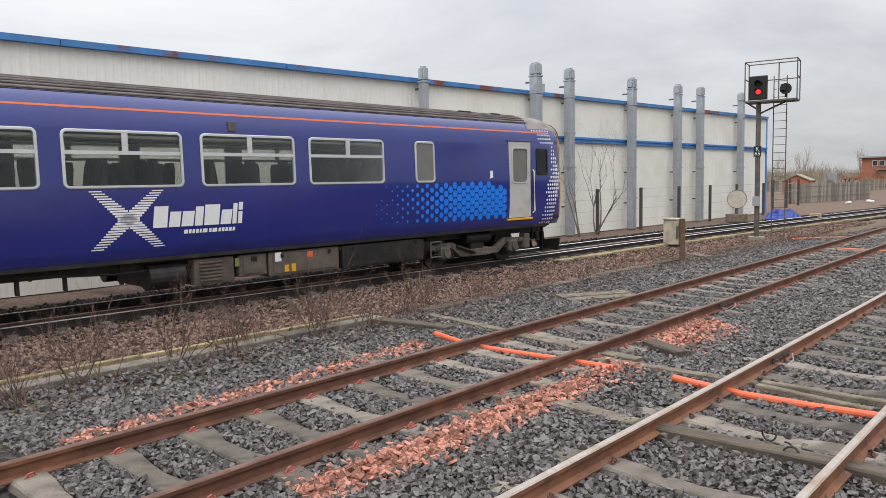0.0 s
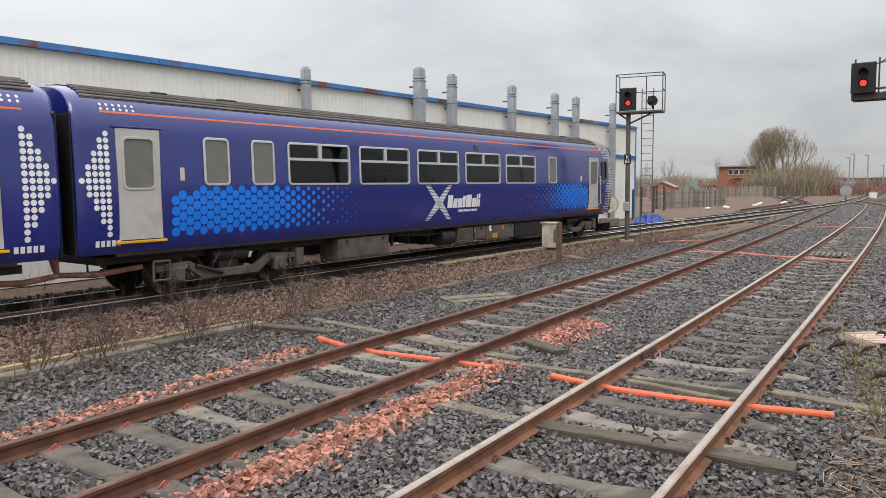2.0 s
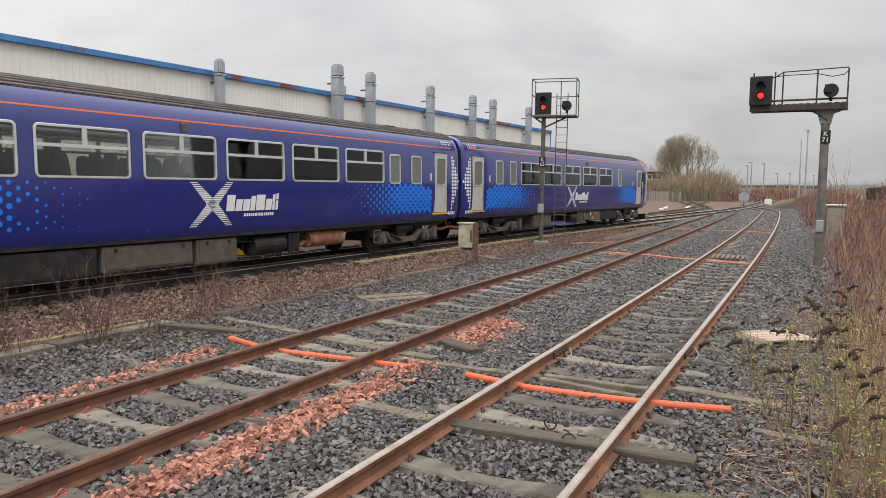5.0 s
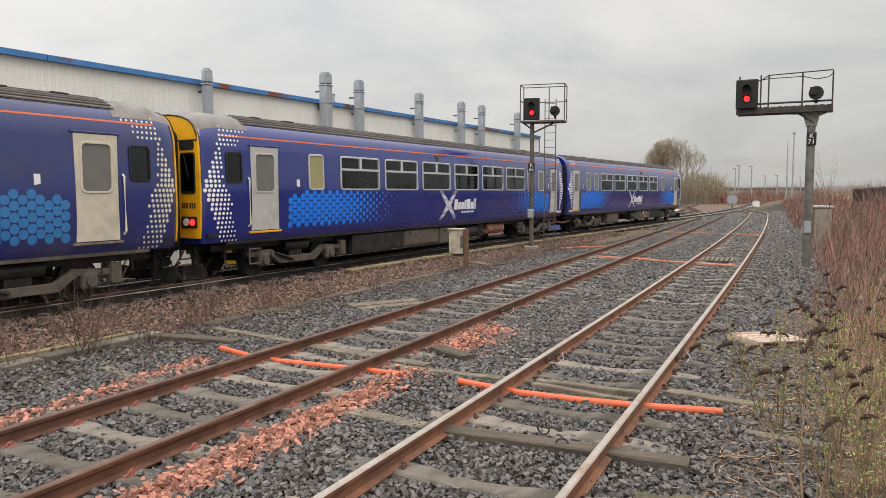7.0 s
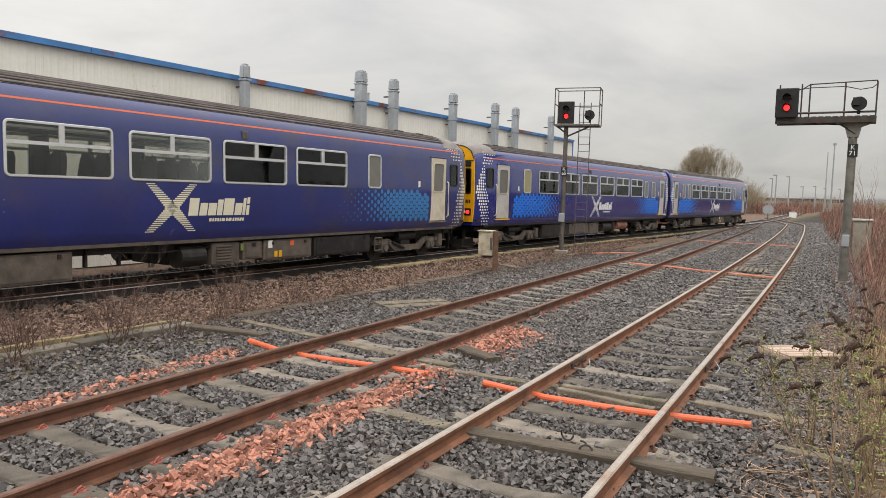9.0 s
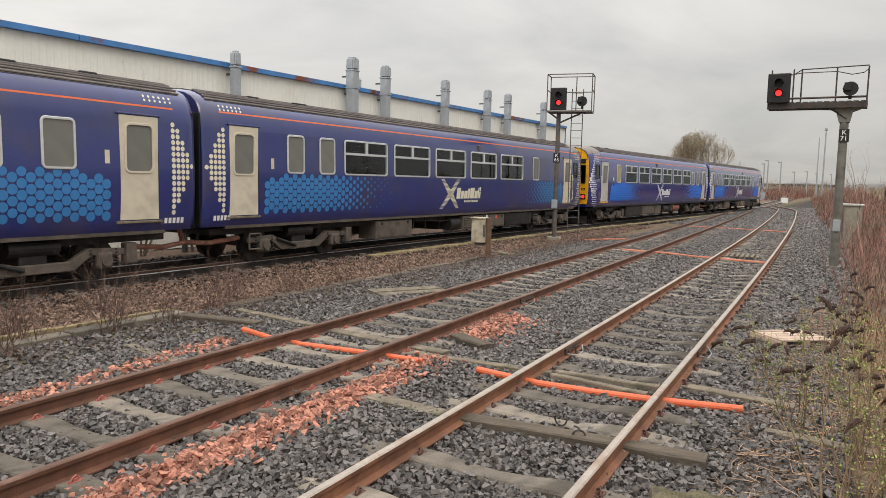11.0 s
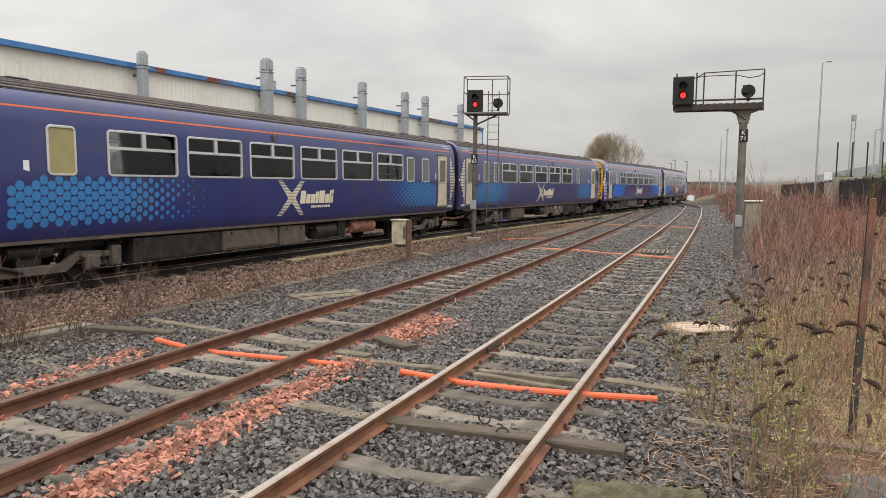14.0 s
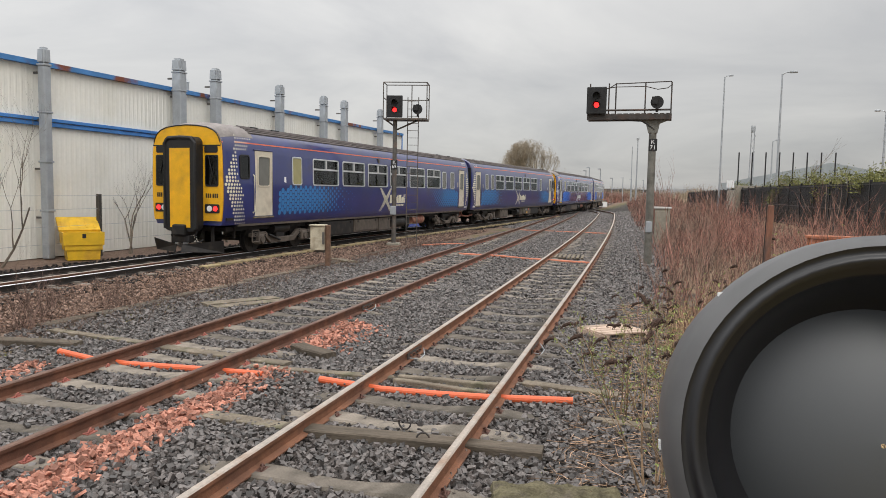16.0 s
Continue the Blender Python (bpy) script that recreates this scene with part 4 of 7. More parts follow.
def make_car(kind, dirty, label):
    c = 1 if kind == "A" else -1
    car = empty("train_car")
    tagged(car, label, "train car", group="cars of the train")
    paint = M_livery_dirty if dirty else M_livery
    body = part("body", shell(kind, c), paint, car)
    body["label"] = "dark blue painted body shell"
    # roof: dark ribbed covering that stops short of the cab
    bm = bmesh.new()
    cr = [(x, z) for x, z in PROFILE if z >= 3.67]
    cr = [(x, z + 0.012) for x, z in cr] + [(-x, z + 0.012) for x, z in cr[::-1]][1:]
    ya, yb = -c * (HALF - 0.25), c * (HALF - 1.35)
    va = [bm.verts.new((x, ya, z)) for x, z in cr]
    vb = [bm.verts.new((x, yb, z)) for x, z in cr]
    for k in range(len(cr) - 1):
        bm.faces.new((va[k], va[k + 1], vb[k + 1], vb[k]))
    bmesh.ops.recalc_face_normals(bm, faces=bm.faces[:])
    roof = part("roof", bm, M_roof, car)
    # the smooth pale dome over the cab
    bm = bmesh.new()
    prev = None
    for k in range(9):
        y = c * (HALF - 1.45 * (1 - k / 8))
        t = taper(y, c)
        q = [bm.verts.new((x * t, y, 3.22 + (z + 0.007 - 3.22) * (1 - (1 - t) * 2.5) + 0.004)) for x, z in [(a, b) for a, b in PROFILE if b >= 3.53] + [(-a, b) for a, b in PROFILE[::-1] if b >= 3.53][1:]]
        if prev:
            for i in range(len(q) - 1):
                bm.faces.new((prev[i], prev[i + 1], q[i + 1], q[i]))
        prev = q
    bmesh.ops.recalc_face_normals(bm, faces=bm.faces[:])
    part("cab_roof", bm, M_cab_roof, car, "dusty pale grey cab roof", smooth=True)
    for s in (-1, 1):
        for x in (1.14, 1.06, 0.97, 0.86, 0.72):
            z = float(np.interp(-x, [-q[0] for q in PROFILE], [q[1] for q in PROFILE]))
            part("roof_rib", box(s * x - 0.022, s * x + 0.022, min(ya, yb), max(ya, yb), z + 0.01, z + 0.045, 0.008, 1), M_roof, roof)
    for d, w in ((2.2, 0.35), (3.4, 0.45), (19.0, 0.5), (20.6, 0.35)):
        part("roof_vent", box(0.45, 0.8, c * (HALF - d) - w / 2, c * (HALF - d) + w / 2, 3.86, 3.965, 0.02), M_black, roof)
    for s in (1, -1):
        # the orange line
        bm = bmesh.new()
        prev = None
        for k in range(41):
            y = -HALF + 2 * HALF * k / 40
            t = taper(y, c)
            q = [bm.verts.new((s * (side_x(z) * t + 0.004), y, z if z < 3.22 else 3.22 + (z - 3.22) * (1 - (1 - t) * 2.5))) for z in ((3.44, 3.475) if kind == "A" else (3.37, 3.405))]
            if prev:
                bm.faces.new((prev[0], q[0], q[1], prev[1]))
            prev = q
        bmesh.ops.recalc_face_normals(bm, faces=bm.faces[:])
        part("coach_line", bm, M_stripe, car)
        # dusty sill along the bottom edge
        bm = bmesh.new()
        add_box(bm, s * 1.18, s * 1.255, -HALF + 0.7, HALF - 0.7, 0.88, 0.948)
        part("sill", bm, M_under_brown if dirty else M_under, car)
        flip = pose(0, 0, 0, 0, 0, 0 if s > 0 else 180)
        for a, b2, z0, z1, w in holes(kind):
            y, zc = c * (HALF - (a + b2) / 2), (z0 + z1) / 2
            at = Matrix.Translation((s * (side_x(zc) * taper(y, c) + 0.002), y, zc)) @ flip @ pose(0, 0, 0, 0, -1.3, 0)
            if w == "door":
                door_w, door_h = b2 - a, z1 - z0
                dm = M_door_cream if dirty else M_door
                key = ("door", round(door_w, 2), dirty)
                if key not in MESH_CACHE:
                    # leaf with a window opening, from four bars round it
                    bm = bmesh.new()
                    w2, h2 = door_w / 2, door_h / 2
                    lo, hi = -0.06, 0.82
                    rings4 = [[bm.verts.new((xx, u, v)) for u, v in ((-k1, z1_), (k1, z1_), (k1, z2_), (-k1, z2_))] for xx, k1, z1_, z2_ in
                              ((-0.015, w2, -h2, h2), (-0.015, w2 * 0.66, lo, hi), (-0.05, w2 * 0.66, lo, hi), (-0.05, w2, -h2, h2), (-0.015, w2, -h2, h2))]
                    for ra, rb in zip(rings4, rings4[1:]):
                        for k in range(4):
                            bm.faces.new((ra[k], ra[(k + 1) % 4], rb[(k + 1) % 4], rb[k]))
                    bmesh.ops.remove_doubles(bm, verts=bm.verts[:], dist=0.0002)
                    bmesh.ops.recalc_face_normals(bm, faces=bm.faces[:])
                    # the door pane's dim reflection is put into its opaque grey
                    MESH_CACHE[key] = mesh_of(bm, dm, "door"), mesh_of(ring(w2 * 1.32 + 0.09, 0.97, 0.13, 0.045, 0.018), dm, "door_window"), mesh_of(sheet(w2 * 1.32 + 0.03, 0.92, 0.09), M_grey_pane, "pane")
                dmesh, dr, dp = MESH_CACHE[key]
                at = Matrix.Translation((s * (side_x(2.3) * taper(y, c)), y, zc)) @ flip
                leaf = shared("door", dmesh, car, at)
                shared("window_frame", dr, leaf, pose(-0.016, 0, 0.38))
                shared("pane", dp, leaf, pose(-0.025, 0, 0.38))
                x1 = s * (side_x(1.1) + 0.05)
                part("door_step", box(x1 - s * 0.2, x1, y - door_w / 2 - 0.08, y + door_w / 2 + 0.08, 1.11, 1.16, 0.01), M_timber if dirty else M_yellow, leaf.parent, "")
                part("door_hood", box(s * (side_x(3.22) - 0.04), s * (side_x(3.22) + 0.045), y - door_w / 2 - 0.06, y + door_w / 2 + 0.06, 3.19, 3.225, 0.01), paint, car)
                if a < 5:
                    for k in (-1, 1):
                        yh = y + k * (door_w / 2 + 0.10)
                        if k * c > 0:
                            part("handrail", tube([(s * 1.34, yh, 1.28), (s * 1.41, yh, 1.34), (s * 1.40, yh, 2.4), (s * 1.33, yh, 2.46)], 0.022, 8), M_cream, car)
            else:
                kind_w = w
                fm, pm, bars = window_meshes(b2 - a, z1 - z0, kind_w)
                win = shared("window", fm, car, at)
                p = shared("pane", pm, win, pose(0.0, 0, 0))
                p.visible_shadow = False
                if bars:
                    shared("glazing_bar", bars, win, pose(0, 0, 0))
        # vinyls
        dots = M_dot_teal if dirty else M_dot_blue
        white = M_cream if dirty else M_white
        if kind == "B":
            fields = dot_field(c, 2.7, 8.1, 0.4) + dot_field(c, 20.6, 15.9, 0.35)
            yc = c * (HALF - 11.02)
        else:
            fields = dot_field(c, 2.5, 7.0, 0.35) + dot_field(c, 20.8, 15.5, 0.4)
            yc = c * (HALF - 12.28)
        tagged(part("blue_dots", discs(fields, s), dots, car, "bright blue halftone dots"), kind="stuff")
        tagged(part("cab_dots", discs(chevron(c, True), s), white, car, "white halftone dots"), kind="stuff")
        tagged(part("corridor_dots", discs(chevron(c, False), s), white, car, "white halftone dots"), kind="stuff")
        cross, blocks, small = emblem(s, yc if s > 0 else yc + 0.8)
        tagged(part("emblem_cross", patch(cross, s), white, car, "white diagonal cross of fine bars"), kind="stuff")
        for q in blocks:
            part("emblem_block", patch([q], s), white, car)
        for q in small:
            part("emblem_bar", patch([q], s), white, car)
        part("small_sign", patch([[(c * (HALF - 3.02), 2.25), (c * (HALF - 3.14), 2.22), (c * (HALF - 3.14), 2.42), (c * (HALF - 3.02), 2.42)]], s), M_white, car)
        part("button", patch([[(c * (HALF - 20.6), 2.25), (c * (HALF - 20.5), 2.25), (c * (HALF - 20.5), 2.5), (c * (HALF - 20.6), 2.5)]], s), M_door_cream, car)
        for k in range(5):
            part("number_bar", patch([[(-c * (HALF - 0.3 - 0.1 * k), 1.08), (-c * (HALF - 0.37 - 0.1 * k), 1.08), (-c * (HALF - 0.37 - 0.1 * k), 1.19), (-c * (HALF - 0.3 - 0.1 * k), 1.19)]], s), M_white, car)
        part("lamp_unit", box(s * 1.27, s * 1.36, c * (HALF - 10.3) - 0.07, c * (HALF - 10.3) + 0.07, 3.15, 3.34, 0.02), M_pole, car)
        # underframe equipment
        for a, b2, z0, look_of in (UNDER_A if kind == "A" else UNDER_B):
            y0, y1 = sorted((c * (HALF - a), c * (HALF - b2)))
            mat = {"dark": M_under, "brown": M_under_brown, "grille": M_under_brown, "round": M_under}[look_of]
            if look_of == "round":
                part("air_tank", rod((s * 0.98, y0, 0.58), (s * 0.98, y1, 0.58), 0.24, n=18), mat, car)
                continue
            bx = part("equipment_box", box(s * 0.55, s * 1.2, y0, y1, z0, 0.84, 0.025), mat, car)
            if look_of == "grille":
                for k in range(6):
                    part("louvre", box(s * 1.195, s * 1.225, y0 + 0.1, y1 - 0.25, z0 + 0.06 + 0.065 * k, z0 + 0.095 + 0.065 * k, 0.006, 1), M_under_brown, bx)
            else:
                part("lid", box(s * 1.19, s * 1.215, y0 + 0.08, y1 - 0.08, z0 + 0.05, 0.80, 0.01), mat, bx)
                for k in range(2):
                    part("hinge", box(s * 1.21, s * 1.235, y0 + 0.25 + k * (y1 - y0 - 0.55), y0 + 0.32 + k * (y1 - y0 - 0.55), 0.72, 0.80, 0.004), M_under, bx)
        if kind == "A":
            for d, z, mat, w, h in ((10.25, 0.72, M_leaf, 0.09, 0.16), (9.35, 0.74, M_white, 0.14, 0.18), (8.6, 0.74, M_orange, 0.14, 0.12), (9.0, 0.5, M_yellow, 0.1, 0.16), (9.16, 0.5, M_yellow, 0.1, 0.14)):
                yy = c * (HALF - d)
                part("warning_label", box(s * 1.216, s * 1.222, yy - w / 2, yy + w / 2, z - h / 2, z + h / 2), mat, car)
        else:
            part("silencer", rod((s * 0.95, c * (HALF - 14.6), 0.62), (s * 0.95, c * (HALF - 16.1), 0.62), 0.22, n=20), M_rust, car, "rusty exhaust silencer")
            part("exhaust_pipe", tube([(s * 0.95, c * (HALF - 14.6), 0.55), (s * 0.97, c * (HALF - 14.3), 0.48), (s * 0.9, c * (HALF - 14.0), 0.62), (s * 0.8, c * (HALF - 13.8), 0.8)], 0.07, 10), M_rust, car)
        part("reservoir", rod((s * 0.9, c * (HALF - 5.05), 0.62), (s * 0.9, c * (HALF - 5.35), 0.62), 0.2, n=18), M_under, car)
        for d in (0.9, 6.4, 7.3, 12.3, 13.2, 13.9):
            yy = c * (HALF - d)
            part("bracket", box(s * 0.9, s * 0.98, yy - 0.03, yy + 0.03, 0.5, 0.84, 0.01), M_under, car)
        part("brake_pipe", tube([(s * 1.12, c * (HALF - 5.6), 0.80), (s * 1.12, c * (HALF - 10), 0.79), (s * 1.1, c * (HALF - 12.4), 0.70), (s * 1.12, c * (HALF - 14), 0.79)], 0.02, 6), M_black, car)
        # seats facing along the car
        d = 5.9
        while d < 17.2:
            yy = c * (HALF - d)
            for k, turn in ((0.0, 0), (0.9, 180)):
                shared("seat_pair", SEAT_PAIR, car, pose(s * 0.82, yy + k * 0.95, 1.16, 0, 0, turn))
            d += 1.9
    part("underframe", box(-0.95, 0.95, -HALF + 0.5, HALF - 0.5, 0.72, 0.86), M_under, car)
    part("engine_raft", box(-0.6, 0.6, *sorted((c * (HALF - 5.5), c * (HALF - 11.8))), 0.36, 0.74, 0.03), M_under, car)
    part("floor", box(-1.3, 1.3, -HALF + 0.1, HALF - 0.1, 1.08, 1.15), M_under, car)
    part("inner_ceiling", box(-1.15, 1.15, -HALF + 0.15, HALF - 0.15, 3.28, 3.32), M_inside, car)
    for d in (3.2, 17.3, 20.2):
        part("partition", box(-1.3, 1.3, c * (HALF - d) - 0.03, c * (HALF - d) + 0.03, 1.2, 3.28), M_inside, car)
    for s in (-1, 1):
        part("luggage_rack", box(s * 0.85, s * 1.28, -8.0, 5.0, 2.98, 3.02), M_alu, car)
    for y in (-8.0, 8.0):
        bogie(car, y, M_under_brown)
    cab_face(car, c, c * HALF, not dirty)
    # corridor end: rubber bellows and the jumper cables
    yi = -c * HALF
    part("bellows", box(-0.52, 0.52, yi, yi - c * 0.165, 0.95, 3.2, 0.06), M_black, car)
    part("end_panel", box(-1.28, 1.28, yi + c * 0.0, yi - c * 0.03, 0.95, 3.4, 0.02), M_black, car)
    part("corner_pipe", tube([(0.7, yi - c * 0.1, 0.9), (0.8, yi - c * 0.12, 0.6), (0.9, yi + c * 0.5, 0.55), (0.9, yi + c * 1.4, 0.62)], 0.055, 8), M_rust, car)
    return car


M_rust = material("rust_red_exhaust", (0.24, 0.10, 0.07), 0.8, vary=0.35, scale=6, second=(0.36, 0.22, 0.15), second_scale=3)
CARS = [make_car("A", False, "glossy dark blue diesel railcar leading the train"),
        make_car("B", False, "glossy dark blue railcar with rusty exhaust silencer"),
        make_car("A", True, "dusty dark blue railcar with cream doors"),
        make_car("B", True, "dusty dark blue railcar with yellow cab end")]

# ---- signals and lineside things ----


def plate_text(parent, lines, x, y, z, size, facing=-90.0):
    """White characters on a black plate that faces the camera's side."""
    p = part("number_plate", box(x - 0.13, x + 0.13, y - 0.012, y, z - 0.19, z + 0.19, 0.008), M_black, parent)
    for k, t in enumerate(lines):
        cu = bpy.data.curves.new("characters", "FONT")
        cu.body, cu.size, cu.align_x, cu.align_y, cu.extrude = t, size, "CENTER", "CENTER", 0.001
        tmp = bpy.data.objects.new("characters", cu)
        scene.collection.objects.link(tmp)
        me = bpy.data.meshes.new_from_object(tmp)
        bpy.data.objects.remove(tmp)
        me.materials.clear()
        me.materials.append(M_white)
        shared("characters", me, p, pose(x, y - 0.016, z + 0.085 - 0.17 * k, 90, 0, 0))


def signal_head(parent, x, y, z, w=0.44, h=0.66):
    """A two-aspect colour-light head, the lower lens lit red, each lens under a hood."""
    back = part("backboard", box(x - w / 2, x + w / 2, y, y + 0.05, z - h / 2, z + h / 2, 0.03), M_black, parent)
    part("housing", box(x - w * 0.4, x + w * 0.4, y + 0.05, y + 0.3, z - h * 0.42, z + h * 0.42, 0.03), M_black, parent)
    for k, (dz, mat) in enumerate(((0.14, M_black), (-0.14, M_red))):
        part("lens", rod((x, y - 0.01, z + dz), (x, y + 0.01, z + dz), 0.085, n=20), mat, back)
        bm = bmesh.new()
        n = 14
        a, b = [], []
        for i in range(n + 1):
            an = radians(-20 + 220 * i / n)
            a.append(bm.verts.new((x + 0.115 * math.cos(an), y, z + dz + 0.115 * math.sin(an))))
            b.append(bm.verts.new((x + 0.115 * math.cos(an), y - (0.24 - 0.12 * abs(i - n / 2) / (n / 2)), z + dz + 0.115 * math.sin(an))))
        for i in range(n):
            bm.faces.new((a[i], a[i + 1], b[i + 1], b[i]))
        bmesh.ops.solidify(bm, geom=bm.faces[:], thickness=0.006)
        part("hood", bm, M_black, back)


def lamp_unit(parent, x, y, z):
    """The small shunting head: a drum on a foot with a sloped hood."""
    bm = bmesh.new()
    add_rod(bm, (x, y - 0.15, z), (x, y + 0.16, z), 0.2, 0.15, n=14)
    add_box(bm, x - 0.04, x + 0.04, y - 0.04, y + 0.04, z - 0.28, z - 0.15)
    add_box(bm, x - 0.16, x + 0.02, y - 0.22, y - 0.1, z - 0.05, z + 0.17)
    part("shunt_head", bm, M_black, parent)


def signal_with_cage():
    s = empty("railway_signal", pose(-10.42, 27.3, 0, 0, 0, 12))
    tagged(s, "dark steel signal post with caged head showing red, ladder behind", "railway signal")
    part("post", rod((0, 0, 0), (0, 0, 5.02), 0.095, 0.085, 14), M_pole, s)
    part("base", box(-0.25, 0.25, -0.25, 0.25, -0.05, 0.12, 0.02), M_conc, s)
    part("platform", box(-0.42, 1.3, -0.35, 0.45, 5.0, 5.07, 0.01), M_pole, s)
    part("bracket", rods([((0, 0, 4.6), (0.9, 0, 5.0)), ((0, 0, 4.75), (-0.35, 0, 5.0))], 0.035), M_pole, s)
    cage = []
    for x0, x1, z in ((-0.42, 1.3, 6.45), (-0.42, 1.3, 5.85)):
        for y in (-0.35, 0.45):
            if z > 6 or y > 0:
                cage.append(((x0, y, z), (x1, y, z)))
    for x in (-0.42, 1.3):
        for z in (6.45, 5.85):
            cage.append(((x, -0.35, z), (x, 0.45, z)))
        for y in (-0.35, 0.45):
            cage.append(((x, y, 5.05), (x, y, 6.45)))
    cage.append(((0.6, 0.45, 5.05), (0.6, 0.45, 6.45)))
    for a, b in cage:
        part("guard_rail", rod(a, b, 0.02, n=6), M_pole, s)
    signal_head(s, 0.02, -0.28, 5.52, 0.62, 0.86)
    lamp_unit(s, 0.92, -0.1, 5.42)
    plate_text(s, ("K", "65"), 0.0, -0.1, 3.25, 0.19)
    part("telephone_box", box(-0.13, 0.1, -0.2, -0.09, 1.25, 1.6, 0.02), M_galv, s)
    lad = part("ladder", rods([((0.42, 0.6, 0.05), (0.42, 0.6, 6.0)), ((0.86, 0.6, 0.05), (0.86, 0.6, 6.0))], 0.018), M_pole, s)
    for k in range(20):
        part("rung", rod((0.42, 0.6, 0.3 + 0.29 * k), (0.86, 0.6, 0.3 + 0.29 * k), 0.011, n=6), M_pole, lad)


def signal_with_arm():
    s = empty("railway_signal", pose(-0.47, 24.1, 0))
    tagged(s, "grey steel signal post with long arm and red light", "railway signal")
    part("post", rod((0, 0, 0), (0, 0, 4.55), 0.125, 0.115, 16), M_pole_grey, s)
    part("base", box(-0.2, 0.2, -0.2, 0.2, -0.1, 0.04, 0.02), M_pole_grey, s)
    bm = bmesh.new()
    pts = ((-0.14, 4.2), (0.14, 4.2), (0.2, 4.5), (0.5, 4.62), (-0.45, 4.62), (-0.22, 4.48))
    va, vb = [bm.verts.new((x, -0.12, z)) for x, z in pts], [bm.verts.new((x, 0.12, z)) for x, z in pts]
    bm.faces.new(va)
    bm.faces.new(vb[::-1])
    for k in range(6):
        bm.faces.new((va[k], vb[k], vb[(k + 1) % 6], va[(k + 1) % 6]))
    bmesh.ops.recalc_face_normals(bm, faces=bm.faces[:])
    part("bracket", bm, M_pole_grey, s)
    arm = part("arm", box(-2.05, 0.55, -0.28, -0.18, 4.6, 4.78, 0.01), M_pole_dark, s)
    part("arm_beam", box(-2.05, 0.55, 0.18, 0.28, 4.6, 4.78, 0.01), M_pole_dark, s)
    for k in range(14):
        part("deck_slat", box(-2.03 + 0.185 * k, -1.89 + 0.185 * k, -0.26, 0.26, 4.78, 4.80), M_pole_dark, arm)
    part("toe_rail", rod((-2.05, -0.28, 4.9), (0.5, -0.28, 4.9), 0.03, n=8), M_pole_dark, s)
    for x in (-2.02, -1.42, -1.2, -0.28, 0.52):
        part("guard_post", rod((x, 0.25, 4.78), (x, 0.25, 5.82), 0.022, n=6), M_pole_dark, s)
    part("guard_rail", tube([(-2.02, 0.25, 5.66), (-1.42, 0.25, 5.66), (-1.2, 0.25, 5.8), (0.52, 0.25, 5.84)], 0.018, 6), M_pole_dark, s)
    part("guard_rail", tube([(-2.02, 0.25, 5.58), (-1.2, 0.25, 5.7), (-0.28, 0.25, 5.7), (0.1, 0.25, 5.6), (0.4, 0.25, 5.64), (0.52, 0.25, 5.74)], 0.014, 6), M_pole_dark, s)
    signal_head(s, -1.75, -0.4, 5.2, 0.62, 0.86)
    lamp_unit(s, 0.1, -0.22, 5.12)
    part("cable", tube([(-1.75, -0.1, 4.75), (-1.4, -0.3, 4.55), (-1.2, -0.3, 4.62), (-0.9, -0.2, 4.58), (-0.3, -0.15, 4.55), (0.05, -0.13, 4.3)], 0.012, 6), M_black, s)
    plate_text(s, ("K", "71"), 0.02, -0.125, 3.82, 0.19)
    part("telephone_box", box(-0.1, 0.1, -0.18, -0.11, 1.05, 1.4, 0.02), M_galv, s)


M_pole_grey = material("weathered_grey_steel_post", (0.17, 0.165, 0.145), 0.6, 0.2, vary=0.3, scale=5, fine=50, second=(0.10, 0.095, 0.08), second_scale=3)
M_pole_dark = material("dark_rusting_steel", (0.06, 0.052, 0.048), 0.7, 0.2, vary=0.35, scale=6, fine=50, second=(0.10, 0.06, 0.045), second_scale=4)
signal_with_cage()
signal_with_arm()


def lineside_box():
    b = empty("lineside_cabinet", pose(-9.42, 19.1, 0, 0, 0, 10))
    tagged(b, "pale concrete lineside cabinet on a rusty post", "cabinet")
    part("body", box(-0.40, 0.02, -0.15, 0.15, 0.47, 1.17, 0.02), M_cream_box, b)
    part("lid", box(-0.43, 0.03, -0.18, 0.18, 1.17, 1.21, 0.01), M_cream_box, b)
    part("post", box(0.03, 0.16, -0.08, 0.06, -0.05, 1.2, 0.015), M_rust_wood, b)
    part("bracket", box(-0.3, 0.03, -0.03, 0.03, 0.40, 0.47, 0.005), M_pole, b)
    part("hinge", box(-0.04, 0.03, -0.17, -0.14, 0.65, 1.0, 0.005), M_pole, b)


M_rust_wood = material("rust_stained_post", (0.15, 0.085, 0.055), 0.85, vary=0.35, scale=8, fine=50, bump=0.4)
M_cream_box = material("stained_cream_cabinet", (0.46, 0.41, 0.31), 0.8, vary=0.25, scale=4, fine=40, second=(0.30, 0.25, 0.18), second_scale=5)
lineside_box()


M_disc = material("weathered_white_disc", (0.55, 0.5, 0.41), 0.7, vary=0.2, scale=4, fine=30)


